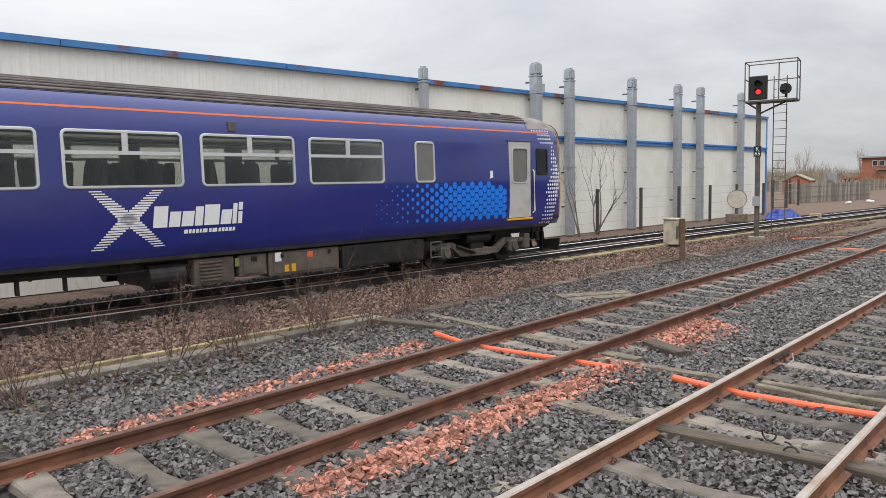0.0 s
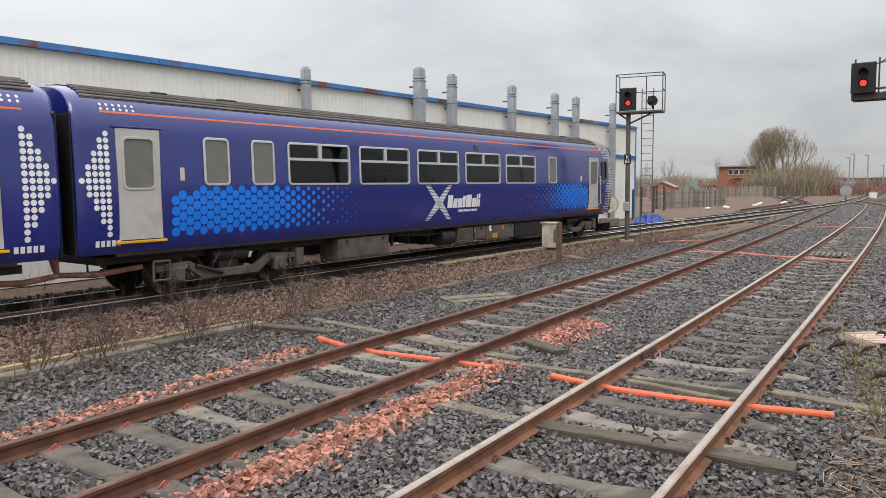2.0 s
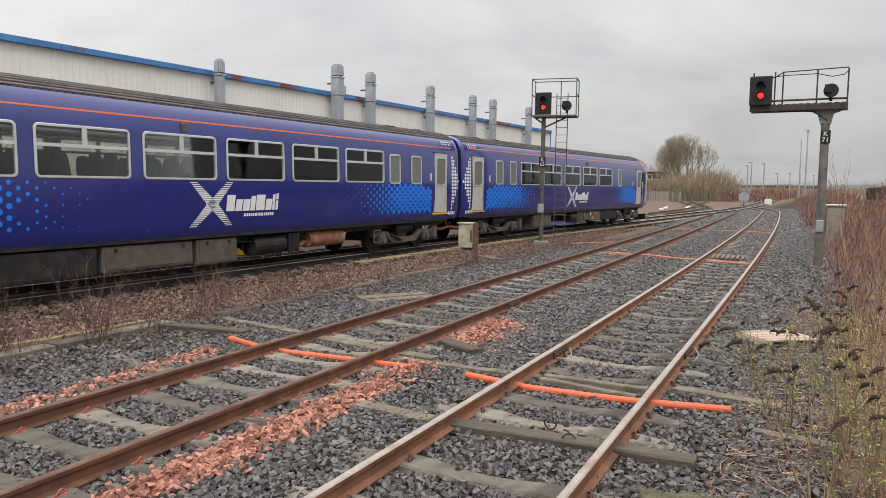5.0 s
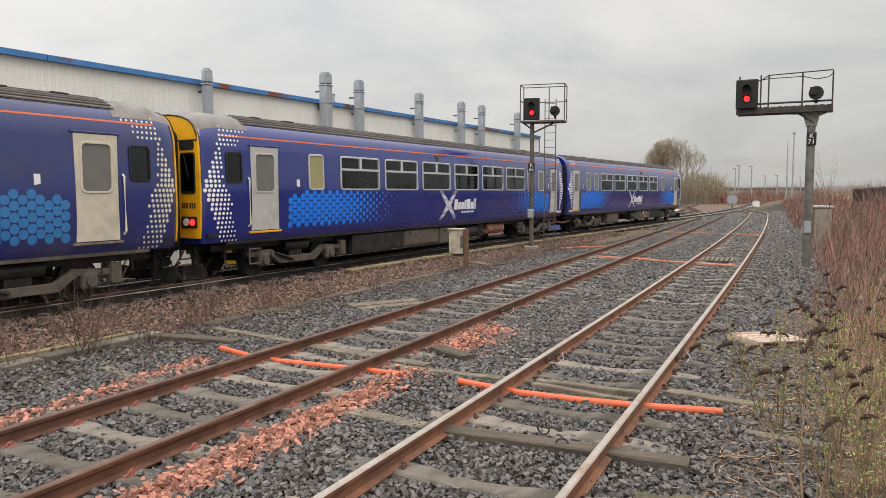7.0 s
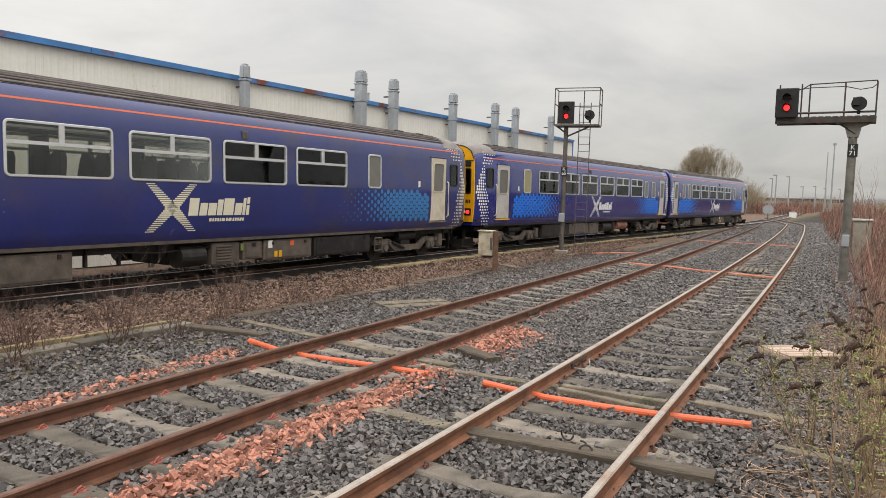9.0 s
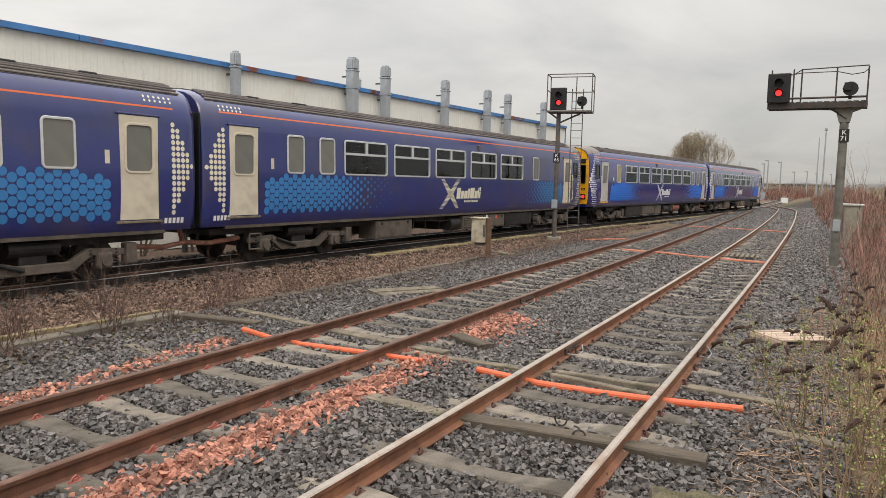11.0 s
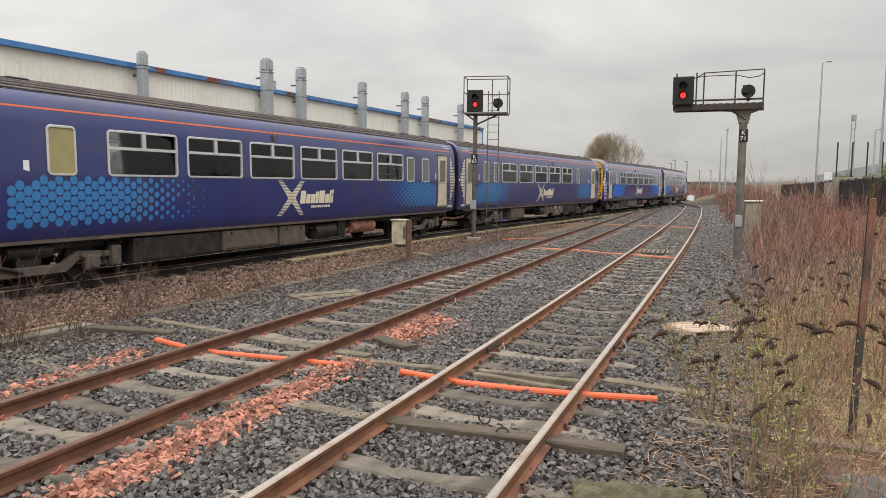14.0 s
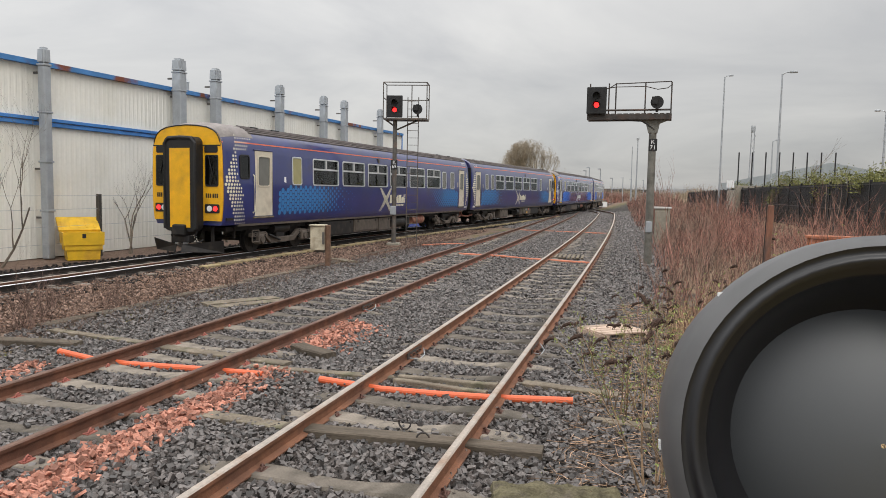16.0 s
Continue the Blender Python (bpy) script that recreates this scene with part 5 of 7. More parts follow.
def marker_disc():
    d = empty("marker_board", pose(-15.53, 38.0, 0, 0, 0, 20))
    tagged(d, "round weathered white marker board on a short post", "marker board")
    part("post", box(-0.05, 0.05, 0.02, 0.1, 0, 1.2, 0.01), M_pole, d)
    part("board", rod((0, -0.02, 1.19), (0, 0.02, 1.19), 0.46, n=32), M_disc, d)
    part("rim", tube([(0.47 * math.cos(radians(a)), 0, 1.19 + 0.47 * math.sin(radians(a))) for a in range(0, 361, 12)], 0.025, 6), M_pole, d)
    part("foot_box", box(-0.55, 0.55, -0.25, 0.25, 0, 0.42, 0.03), M_timber, d)


marker_disc()


def conduit(pts, label, r=0.044, mat=None):
    """An orange plastic cable duct that lies across the track under the rails."""
    c = empty("cable_conduit")
    tagged(c, label, "cable conduit", group="orange conduits")
    part("duct", tube(pts, r, 12), mat or M_orange, c)
    return c


M_orange_faded = material("faded_orange_conduit", (0.50, 0.17, 0.10), 0.7, vary=0.25, scale=5)
conduit([(-7.63, 7.6, 0.045), (-7.0, 7.46, 0.03), (-6.38, 7.4, 0.03), (-5.47, 7.48, 0.035), (-4.53, 7.53, 0.04)], "bright orange plastic duct lying beneath the middle track")
conduit([(-3.78, 7.56, 0.045), (-2.97, 7.45, 0.035), (-2.3, 7.5, 0.03), (-1.74, 7.56, 0.035), (-0.86, 7.71, 0.05)], "bright orange plastic duct lying beneath the near track")
conduit([(-6.9, 24.6, 0.03), (-5.3, 24.3, 0.04), (-4.4, 23.9, 0.03), (-2.2, 23.4, 0.035)], "faded orange duct crossing beyond the bushes", 0.045, M_orange_faded)
conduit([(-8.0, 41.5, 0.03), (-5.5, 41.3, 0.03), (-3.0, 40.9, 0.03)], "faded orange duct crossing far along the tracks", 0.04, M_orange_faded)
conduit([(-9.3, 27.6, 0.04), (-8.6, 28.6, 0.05), (-8.0, 29.3, 0.04)], "short orange duct beside the caged signal", 0.035, M_orange_faded)


def loose_board(x0, y0, x1, y1, w, h, mat, label, seed, z=0.0):
    """A squared, weathered baulk lying on the ballast."""
    d = Vector((x1 - x0, y1 - y0))
    rnd = random.Random(seed)
    bm = bmesh.new()
    n = 8
    prev = None
    for i in range(n):
        x = d.length * (i / (n - 1) - 0.5)
        ww, hh = w / 2 * rnd.uniform(0.93, 1.05), h * rnd.uniform(0.92, 1.04)
        ring_ = [bm.verts.new(p) for p in ((x, -ww, -0.06), (x, -ww, hh * 0.85), (x, -ww * 0.85, hh), (x, ww * 0.85, hh), (x, ww, hh * 0.85), (x, ww, -0.06))]
        if prev:
            for k in range(6):
                bm.faces.new((prev[k], prev[(k + 1) % 6], ring_[(k + 1) % 6], ring_[k]))
        else:
            bm.faces.new(ring_)
        prev = ring_
    bm.faces.new(prev)
    bmesh.ops.recalc_face_normals(bm, faces=bm.faces[:])
    ob = part("timber_baulk", bm, mat, at=pose((x0 + x1) / 2, (y0 + y1) / 2, z, 0, 0, math.degrees(math.atan2(d.y, d.x))))
    return tagged(ob, label, "timber baulk", group="old timbers by the tracks")


L_T = "weathered grey timber baulk half sunk in ballast"
for k, (x0, y0, x1, y1, w, h, mat) in enumerate((
        (-9.6, 7.75, -7.75, 8.05, 0.22, 0.08, M_sleeper), (-8.9, 8.75, -7.0, 8.5, 0.16, 0.05, M_timber), (-6.6, 8.35, -4.5, 8.1, 0.2, 0.06, M_timber),
        (-4.9, 7.85, -3.0, 8.0, 0.14, 0.05, M_timber), (-2.95, 7.97, -1.75, 7.99, 0.10, 0.085, M_timber), (-2.94, 7.8, -1.8, 7.66, 0.09, 0.08, M_timber), (-3.3, 5.9, -0.92, 6.07, 0.2, 0.085, M_sleeper),
        (-4.3, 6.05, -3.15, 5.96, 0.2, 0.045, M_timber), (-4.85, 9.0, -4.2, 8.65, 0.25, 0.1, M_sleeper), (-8.2, 6.1, -7.0, 5.9, 0.15, 0.04, M_timber),
        (-1.5, 8.3, -0.4, 8.15, 0.16, 0.06, M_timber), (-8.3, 11.7, -7.5, 13.0, 0.35, 0.06, M_timber), (-7.95, 11.5, -7.2, 12.8, 0.3, 0.05, M_timber),
        (-9.9, 20.8, -9.0, 20.2, 0.3, 0.07, M_timber), (-0.6, 7.2, 2.6, 6.9, 0.14, 0.05, M_timber), (-8.7, 30.0, -7.7, 30.6, 0.3, 0.06, M_sleeper))):
    loose_board(x0, y0, x1, y1, w, h, mat, L_T if mat is not M_timber else "mossy old timber board lying on the stones", k)


def cable_trough():
    """A line of concrete troughing and a timber edge between the brown cess and the grey ballast."""
    t = empty("cable_trough")
    tagged(t, "weathered concrete cable trough along the cess", "cable trough", kind="structure")
    rnd = random.Random(5)
    y = -4.0
    while y < 32:
        x = -9.33 - 0.004 * y - 0.02 * max(0, y - 8)
        if y < 7.4 or y > 8.2:
            hh = 0.07 if y < 8 else 0.035
            part("trough_lid", box(x - 0.13, x + 0.13, y + 0.01, y + 0.98, -0.1, hh + rnd.uniform(-0.012, 0.012), 0.012, 1), M_sleeper if y > 8 else M_timber_lid, t)
            if y < 7.4:
                part("edge_board", box(x - 0.36, x - 0.27, y + 0.01, y + 0.98, -0.1, 0.09 + rnd.uniform(-0.01, 0.01), 0.008, 1), M_timber_pale, t)
        y += 1.0


M_timber_lid = material("grey_green_weathered_trough", (0.15, 0.13, 0.105), 0.9, vary=0.35, scale=6, fine=60, bump=0.4, second=(0.12, 0.11, 0.085), second_scale=4, per_object=0.25)
M_timber_pale = material("pale_yellowed_timber_edge", (0.30, 0.235, 0.125), 0.9, vary=0.35, scale=5, fine=50, second=(0.17, 0.14, 0.09), second_scale=4, per_object=0.2)
cable_trough()


def yellow_bin():
    b = empty("grit_bin", pose(-16.72, 17.6, 0, 0, 0, 52))
    tagged(b, "bright yellow plastic grit bin with its lid open", "grit bin")
    bm = bmesh.new()
    lv = ((0.44, 0.30, 0.0), (0.46, 0.32, 0.42), (0.55, 0.38, 0.45), (0.56, 0.39, 0.82))
    prev = None
    for w, d, z in lv:
        q = [bm.verts.new(p) for p in ((-w, -d, z), (w, -d, z), (w, d, z), (-w, d, z))]
        if prev:
            for k in range(4):
                bm.faces.new((prev[k], prev[(k + 1) % 4], q[(k + 1) % 4], q[k]))
        prev = q
    inner = [bm.verts.new((v.co.x * 0.92, v.co.y * 0.9, z)) for v in prev for z in (0.82,)]
    low = [bm.verts.new((v.co.x * 0.9, v.co.y * 0.88, 0.3)) for v in prev]
    for k in range(4):
        bm.faces.new((prev[k], prev[(k + 1) % 4], inner[(k + 1) % 4], inner[k]))
        bm.faces.new((inner[k], inner[(k + 1) % 4], low[(k + 1) % 4], low[k]))
    bm.faces.new(low)
    bmesh.ops.recalc_face_normals(bm, faces=bm.faces[:])
    part("tub", bm, M_yskip, b)
    lid = part("lid", box(-0.58, 0.58, -0.03, 0.75, -0.03, 0.05, 0.02), M_yskip, b, at=pose(0, 0.40, 0.84, 28, 0, 0))
    for k in range(5):
        part("lid_rib", box(-0.48 + 0.22 * k, -0.40 + 0.22 * k, 0.05, 0.68, 0.05, 0.07, 0.005, 1), M_yskip, lid)
    part("latch", box(-0.05, 0.05, -0.41, -0.385, 0.66, 0.78, 0.004), M_black, b)


yellow_bin()


def blue_sheet():
    t = empty("covered_heap", pose(-14.6, 42.0, 0, 0, 0, 15))
    tagged(t, "heap under a crumpled blue plastic sheet beside the shed", "covered heap")
    bm = bmesh.new()
    nx, ny = 18, 10
    gv = [[bm.verts.new(((i / (nx - 1) - 0.5) * 1.9, (j / (ny - 1) - 0.5) * 1.1, max(0.0, (0.42 + 0.30 * noise.noise((i * 0.9, j * 0.9, 1))) * min(1, 5 * min(i, nx - 1 - i) / nx, 4 * min(j, ny - 1 - j) / ny)))) for j in range(ny)] for i in range(nx)]
    for i in range(nx - 1):
        for j in range(ny - 1):
            bm.faces.new((gv[i][j], gv[i + 1][j], gv[i + 1][j + 1], gv[i][j + 1]))
    part("sheet", bm, M_tarp, t)
    part("pale_box", box(1.3, 1.9, -0.3, 0.2, 0, 0.28, 0.03), M_timber_pale, t)


blue_sheet()


def shed_fence():
    """Dark slotted posts between the shed and the running line, with strands of wire."""
    f = empty("post_and_wire_fence")
    tagged(f, "dark recycled posts with thin wire in front of the shed", "fence")
    ys = [14.6, 18.6, 22.6, 26.9, 30.6, 34.4, 38.0, 41.5, 45.5]
    for y in ys:
        part("post", box(-17.05, -16.93, y - 0.06, y + 0.06, 0, 1.95, 0.01), M_black_post, f)
    for z in (0.5, 1.0, 1.5, 1.9):
        part("wire", tube([(-16.99, y, z) for y in ys], 0.005, 4), M_galv, f)


M_black_post = material("dark_recycled_plastic_post", (0.055, 0.05, 0.045), 0.7, vary=0.3, scale=20, second=(0.10, 0.09, 0.08), second_scale=14)
shed_fence()


def pallet():
    p = empty("pallet", pose(-0.7, 11.8, 0.0, 0, 0, 40))
    tagged(p, "broken pale wooden pallet among the weeds", "pallet")
    for k in range(5):
        part("board", box(-0.42, 0.42, -0.34 + 0.15 * k, -0.22 + 0.15 * k, 0.09, 0.115, 0.004, 1), M_timber_new, p)
    for x in (-0.38, 0.0, 0.38):
        part("bearer", box(x - 0.05, x + 0.05, -0.34, 0.40, -0.02, 0.09, 0.004, 1), M_timber_new, p)


M_timber_new = material("pale_splintered_wood", (0.43, 0.32, 0.25), 0.85, vary=0.25, scale=6, fine=60, per_object=0.2)
pallet()


def leaning_post():
    p = empty("metal_post", pose(0.91, 7.45, 0.0, 0, 1.2, 0))
    tagged(p, "rusty steel post with peeling dark paint standing in dead grass", "metal post")
    part("shaft", box(-0.027, 0.027, -0.025, 0.025, -0.05, 2.2, 0.006, 1), M_rust_post, p)
    part("flange", box(-0.034, 0.034, 0.025, 0.034, -0.05, 2.16), M_pole_dark, p)


M_rust_post = material("rusted_peeling_post", (0.05, 0.045, 0.045), 0.7, vary=0.3, scale=12, second=(0.19, 0.085, 0.055), second_at=(0.45, 0.55), second_scale=5, stretch=(1, 1, 0.35))
leaning_post()


def wet_slab():
    bm = box(-0.2, 0.2, -0.24, 0.24, -0.03, 0.045, 0.015)
    tagged(part("paving_slab", bm, M_slab, at=pose(0.86, 6.1, 0.0, 2, 0, 25)), "dark wet slab lying in mossy dead grass", "slab")
    # a rough broken block with a worn, uneven top
    bm = bmesh.new()
    n = 22
    grid = [[bm.verts.new((-0.52 + 1.04 * i / n + 0.02 * noise.noise((i, j, 5)), -0.42 + 0.84 * j / n + 0.02 * noise.noise((i, j, 8)),
                           (0.075 + 0.035 * noise.noise((i * 0.3, j * 0.3, 2)) + 0.022 * noise.noise((i * 0.9, j * 0.9, 4))) * min(1.0, 0.35 + 0.4 * min(i, j, n - i, n - j)) - (0.1 if min(i, j, n - i, n - j) == 0 else 0.0)))
             for j in range(n + 1)] for i in range(n + 1)]
    for i in range(n):
        for j in range(n):
            bm.faces.new((grid[i][j], grid[i + 1][j], grid[i + 1][j + 1], grid[i][j + 1]))
    tagged(part("concrete_slab", bm, M_moss, at=pose(-0.62, 5.02, 0.0, 1, 1, 15)), "mossy old concrete slab at the foot of the bush", "slab")


M_moss = material("mossy_dark_stone", (0.115, 0.102, 0.064), 0.95, spec=0.15, vary=0.5, scale=9, fine=60, bump=1.0, bump_scale=26, second=(0.085, 0.072, 0.055), second_scale=6)
M_slab = material("wet_dark_slate", (0.075, 0.072, 0.07), 0.6, vary=0.25, scale=6)
wet_slab()


def relay_cabinet():
    c = empty("relay_cabinet", pose(-0.1, 34.0, 0.0))
    tagged(c, "pale grey relay cabinet half hidden by twigs", "relay cabinet")
    part("body", box(-0.32, 0.32, -0.25, 0.25, 0, 1.62, 0.02), M_conc, c)
    part("lid", box(-0.38, 0.38, -0.31, 0.31, 1.62, 1.7, 0.02), M_door, c)
    part("door", box(-0.28, 0.28, -0.275, -0.25, 0.1, 1.5, 0.01), M_conc, c)


relay_cabinet()


def lens_barrel():
    """The front of a camera lens, turned on its axis: barrel, rings, black inner wall and front glass."""
    l = empty("camera_lens")
    tagged(l, "large black camera lens held up at the end", "camera lens")

    def lathe(profile, mat, name, n=64):
        bm = bmesh.new()
        rings = [[bm.verts.new((r * math.cos(2 * math.pi * k / n), r * math.sin(2 * math.pi * k / n), z)) for k in range(n)] for r, z in profile]
        for a, b in zip(rings, rings[1:]):
            for k in range(n):
                bm.faces.new((a[k], a[(k + 1) % n], b[(k + 1) % n], b[k]))
        bmesh.ops.recalc_face_normals(bm, faces=bm.faces[:])
        return part(name, bm, mat, l, smooth=True)

    lathe(((0.0375, -0.10), (0.040, -0.05), (0.0445, -0.035), (0.0455, -0.012), (0.0445, -0.002), (0.042, 0.0)), M_lens, "barrel")
    lathe(((0.042, 0.0), (0.0405, -0.0015), (0.040, 0.0), (0.0385, 0.0), (0.038, -0.003), (0.0365, -0.003), (0.036, -0.008), (0.031, -0.016), (0.028, -0.018)), M_lens_dark, "inner_ring")
    lathe(((0.031, -0.018), (0.024, -0.0135), (0.015, -0.0105), (0.006, -0.009), (0.0005, -0.0088)), M_lens_glass, "front_glass")
    part("index_mark", box(-0.0457, -0.0447, -0.004, -0.002, -0.016, -0.012), M_white, l)
    part("index_mark", box(-0.0325, -0.0315, 0.0312, 0.0325, -0.012, -0.010), M_white, l)
    return l


M_lens_dark = material("matt_black_lens_ring", (0.009, 0.009, 0.011), 0.35, vary=0.1, scale=80)
M_lens_glass = material("coated_front_glass", (0.035, 0.04, 0.046), 0.55, 0.0, spec=1.0, vary=0.0)
LENS = lens_barrel()

# ---- the distance: fences, signal box, bank, lamps, bridge ----


def far_fence(x0, y0, x1, y1, zb, h, gap, label, seed, mesh_wires=True):
    """A dark steel fence of posts and panels along a line."""
    f = empty("steel_fence")
    tagged(f, label, "fence")
    d = Vector((x1 - x0, y1 - y0))
    n = int(d.length / gap)
    a = math.degrees(math.atan2(d.y, d.x))
    for i in range(n + 1):
        p = Vector((x0, y0)) + d * (i / n)
        z = ground_height(p.x, p.y)
        part("post", box(-0.05, 0.05, -0.05, 0.05, -0.2, h + 0.1, 0.008, 1), M_fence, f, at=pose(p.x, p.y, z, 0, 0, a))
        if i < n:
            q = Vector((x0, y0)) + d * ((i + 0.5) / n)
            bm = bmesh.new()
            w = d.length / n / 2 - 0.06
            k = -w
            while k < w:
                add_box(bm, k, k + 0.03, -0.012, 0.012, 0.06, h)
                k += 0.07
            for zz in (0.12, h * 0.5, h - 0.1):
                add_box(bm, -w, w, 0.012, 0.03, zz, zz + 0.04)
            tagged(part("panel", bm, M_fence, f, at=pose(q.x, q.y, ground_height(q.x, q.y), 0, 0, a)), kind="stuff")


far_fence(8.3, 24.0, 3.3, 118.0, 0.5, 2.35, 2.9, "black steel mesh fence on the verge before the bank", 1)


def lamp_post(x, y, top, arm, label, ground=2.0):
    p = empty("lamp_post", pose(x, y, 0, 0, 0, 0))
    tagged(p, label, "lamp post", group="street lamps behind the fence")
    part("column", rod((0, 0, ground), (0, 0, top), 0.11, 0.06, 10), M_galv, p)
    part("bracket", tube([(0, 0, top - 0.05), (arm * 0.3, 0, top + 0.1), (arm, 0, top + 0.14)], 0.04, 8), M_galv, p)
    part("lantern", box(arm * 0.7, arm * 1.45, -0.16, 0.16, top + 0.06, top + 0.2, 0.04), M_galv, p)


lamp_post(5.2, 79.0, 14.1, 0.55, "tall grey street lamp behind the black fence", 0.5)
lamp_post(8.35, 62.8, 11.8, 0.75, "tall grey street lamp with a longer bracket", 0.6)
lamp_post(17.5, 70.0, 9.5, -0.6, "grey street lamp above the gorse bank", 2.5)
lamp_post(10.6, 84.0, 8.0, 0.5, "slender grey lamp far behind the bank", 2.0)


def floodlight_mast():
    m = empty("mast", pose(-7.6, 200.0, 0))
    tagged(m, "pair of slim grey floodlight masts in the distance", "mast")
    part("pole", rod((0, 0, 0), (0, 0, 16.7), 0.22, 0.13, 8), M_galv, m)
    part("head", box(-0.35, 0.35, -0.2, 0.2, 16.3, 16.9, 0.05), M_galv, m)
    part("pole", rod((-1.6, 6, 0), (-1.6, 6, 15.0), 0.16, 0.1, 8), M_galv, m)


floodlight_mast()


def platform_wall():
    """The raised platform behind the fence: parapet, railing posts and a long low roof."""
    w = empty("raised_platform")
    tagged(w, "raised concrete platform edge with thin railings behind the fence", "platform")
    part("parapet", box(5.6, 14, 66, 66.6, 0.5, 3.1, 0.03), M_conc, w)
    part("deck", box(5.6, 14, 66.6, 100, 0.5, 2.7, 0.03), M_conc, w)
    for k in range(8):
        x = 5.8 + k * 1.05
        part("railing_post", box(x - 0.05, x + 0.05, 66.25, 66.35, 3.1, 5.9, 0.01), M_fence, w)
    part("sign", box(4.9, 5.5, 65.9, 65.95, 2.9, 3.5, 0.01), M_white, w)
    s = empty("industrial_shed", pose(26, 150, 0))
    tagged(s, "grey metal industrial shed behind the platform", "building")
    bm = bmesh.new()
    pr = ((-14, 0), (14, 0), (14, 6.4), (3, 8.6), (-14, 4.9))
    a, b = [bm.verts.new((x, 0, z)) for x, z in pr], [bm.verts.new((x, 30, z)) for x, z in pr]
    bm.faces.new(a)
    bm.faces.new(b[::-1])
    for k in range(5):
        bm.faces.new((a[k], b[k], b[(k + 1) % 5], a[(k + 1) % 5]))
    bmesh.ops.recalc_face_normals(bm, faces=bm.faces[:])
    part("wall", bm, M_shed_grey, s)
    part("door", box(-6, -1, -0.1, 0.0, 0, 4.0, 0.02), M_galv, s)
    m = empty("phone_mast", pose(15.4, 150, 0))
    tagged(m, "lattice phone mast far behind the fence", "mast")
    part("lattice", rods([((s1 * 0.4, s2 * 0.4, 0), (s1 * 0.25, s2 * 0.25, 15.5)) for s1 in (-1, 1) for s2 in (-1, 1)] +
                         [((-0.4, -0.4, z), (0.4, -0.4, z + 1.5)) for z in range(0, 15, 3)] + [((0.4, -0.4, z + 1.5), (-0.4, -0.4, z + 3)) for z in range(0, 15, 3)], 0.06, 5), M_galv, m)
    part("antenna", box(-0.4, 0.4, -0.3, 0.3, 14.2, 15.4, 0.1), M_galv, m)


M_shed_grey = material("grey_blue_steel_cladding", (0.30, 0.34, 0.36), 0.6, vary=0.1, scale=0.6, fine=5)
platform_wall()


def brick_piece_wall():
    w = empty("brick_wall")
    tagged(w, "low red brick retaining wall below the bank", "wall")
    part("wall", box(3.55, 5.6, 20.3, 20.7, 0.0, 1.22, 0.02), M_brick_red, w)
    for k in range(9):
        part("coping", box(3.5 + 0.24 * k, 3.73 + 0.24 * k, 20.26, 20.74, 1.22, 1.3, 0.012, 1), M_brick_red, w)


M_brick_red = material("orange_red_brickwork", (0.42, 0.15, 0.075), 0.85, vary=0.3, scale=4, fine=40, stretch=(1, 1, 4), second=(0.33, 0.13, 0.08), second_scale=3)
brick_piece_wall()


def signal_box():
    """The brick signal box: stepped blocks with a band of windows under a flat roof."""
    b = empty("signal_box", pose(-35.5, 152, 0, 0, 0, 6))
    tagged(b, "red brick signal box with a window band and flat roof", "building")
    part("ground_floor", box(-3.6, 8.6, 0, 9, 0, 3.05, 0.03), M_brick, b)
    part("upper_floor", box(-3.4, 3.6, 0.4, 8, 3.05, 5.5, 0.03), M_brick, b)
    part("roof", box(-3.9, 4.1, -0.2, 8.6, 5.5, 5.85, 0.04), M_galv, b)
    part("lower_roof", box(3.6, 9.0, -0.2, 9.2, 3.05, 3.35, 0.04), M_roof, b)
    part("canopy", box(-1.0, 4.6, -0.8, 0.4, 3.25, 3.45, 0.03), M_conc, b)
    for k in range(5):
        w = part("window", box(-1.7 + 1.05 * k, -0.78 + 1.05 * k, 0.3, 0.42, 3.95, 5.05, 0.02), M_white, b)
        part("pane", box(-1.62 + 1.05 * k, -0.86 + 1.05 * k, 0.27, 0.3, 4.05, 4.95), M_glass_far, w)
    part("annexe", box(-7.2, -3.7, 1, 6, 0, 2.1, 0.03), M_brick, b)
    for k in range(3):
        part("annexe_window", box(-6.6 + k, -6.0 + k, 0.95, 1.0, 0.9, 1.7, 0.01), M_glass_far, b)
    part("blue_store", box(-10.4, -7.6, 3, 6, 0, 3.0, 0.05), M_shed_grey, b)


M_glass_far = material("dark_far_window", (0.02, 0.022, 0.025), 0.15, spec=0.8, vary=0.0)
signal_box()


def brown_hut():
    h = empty("hut", pose(-32.5, 98, 0, 0, 0, 10))
    tagged(h, "small brown hut with a pitched grey roof", "hut")
    bm = bmesh.new()
    pr = ((-1.6, 0), (1.6, 0), (1.6, 1.75), (0, 2.5), (-1.6, 1.75))
    a, b = [bm.verts.new((x, 0, z)) for x, z in pr], [bm.verts.new((x, 4, z)) for x, z in pr]
    bm.faces.new(a)
    bm.faces.new(b[::-1])
    for k in range(5):
        bm.faces.new((a[k], b[k], b[(k + 1) % 5], a[(k + 1) % 5]))
    bmesh.ops.recalc_face_normals(bm, faces=bm.faces[:])
    part("wall", bm, M_brick, h)
    for s in (-1, 1):
        part("roof_slope", box(-0.95, 0.95, -0.2, 4.2, -0.04, 0.05), M_conc, h, at=pose(s * 0.85, 0, 2.17, 0, s * 25.1, 0))


brown_hut()


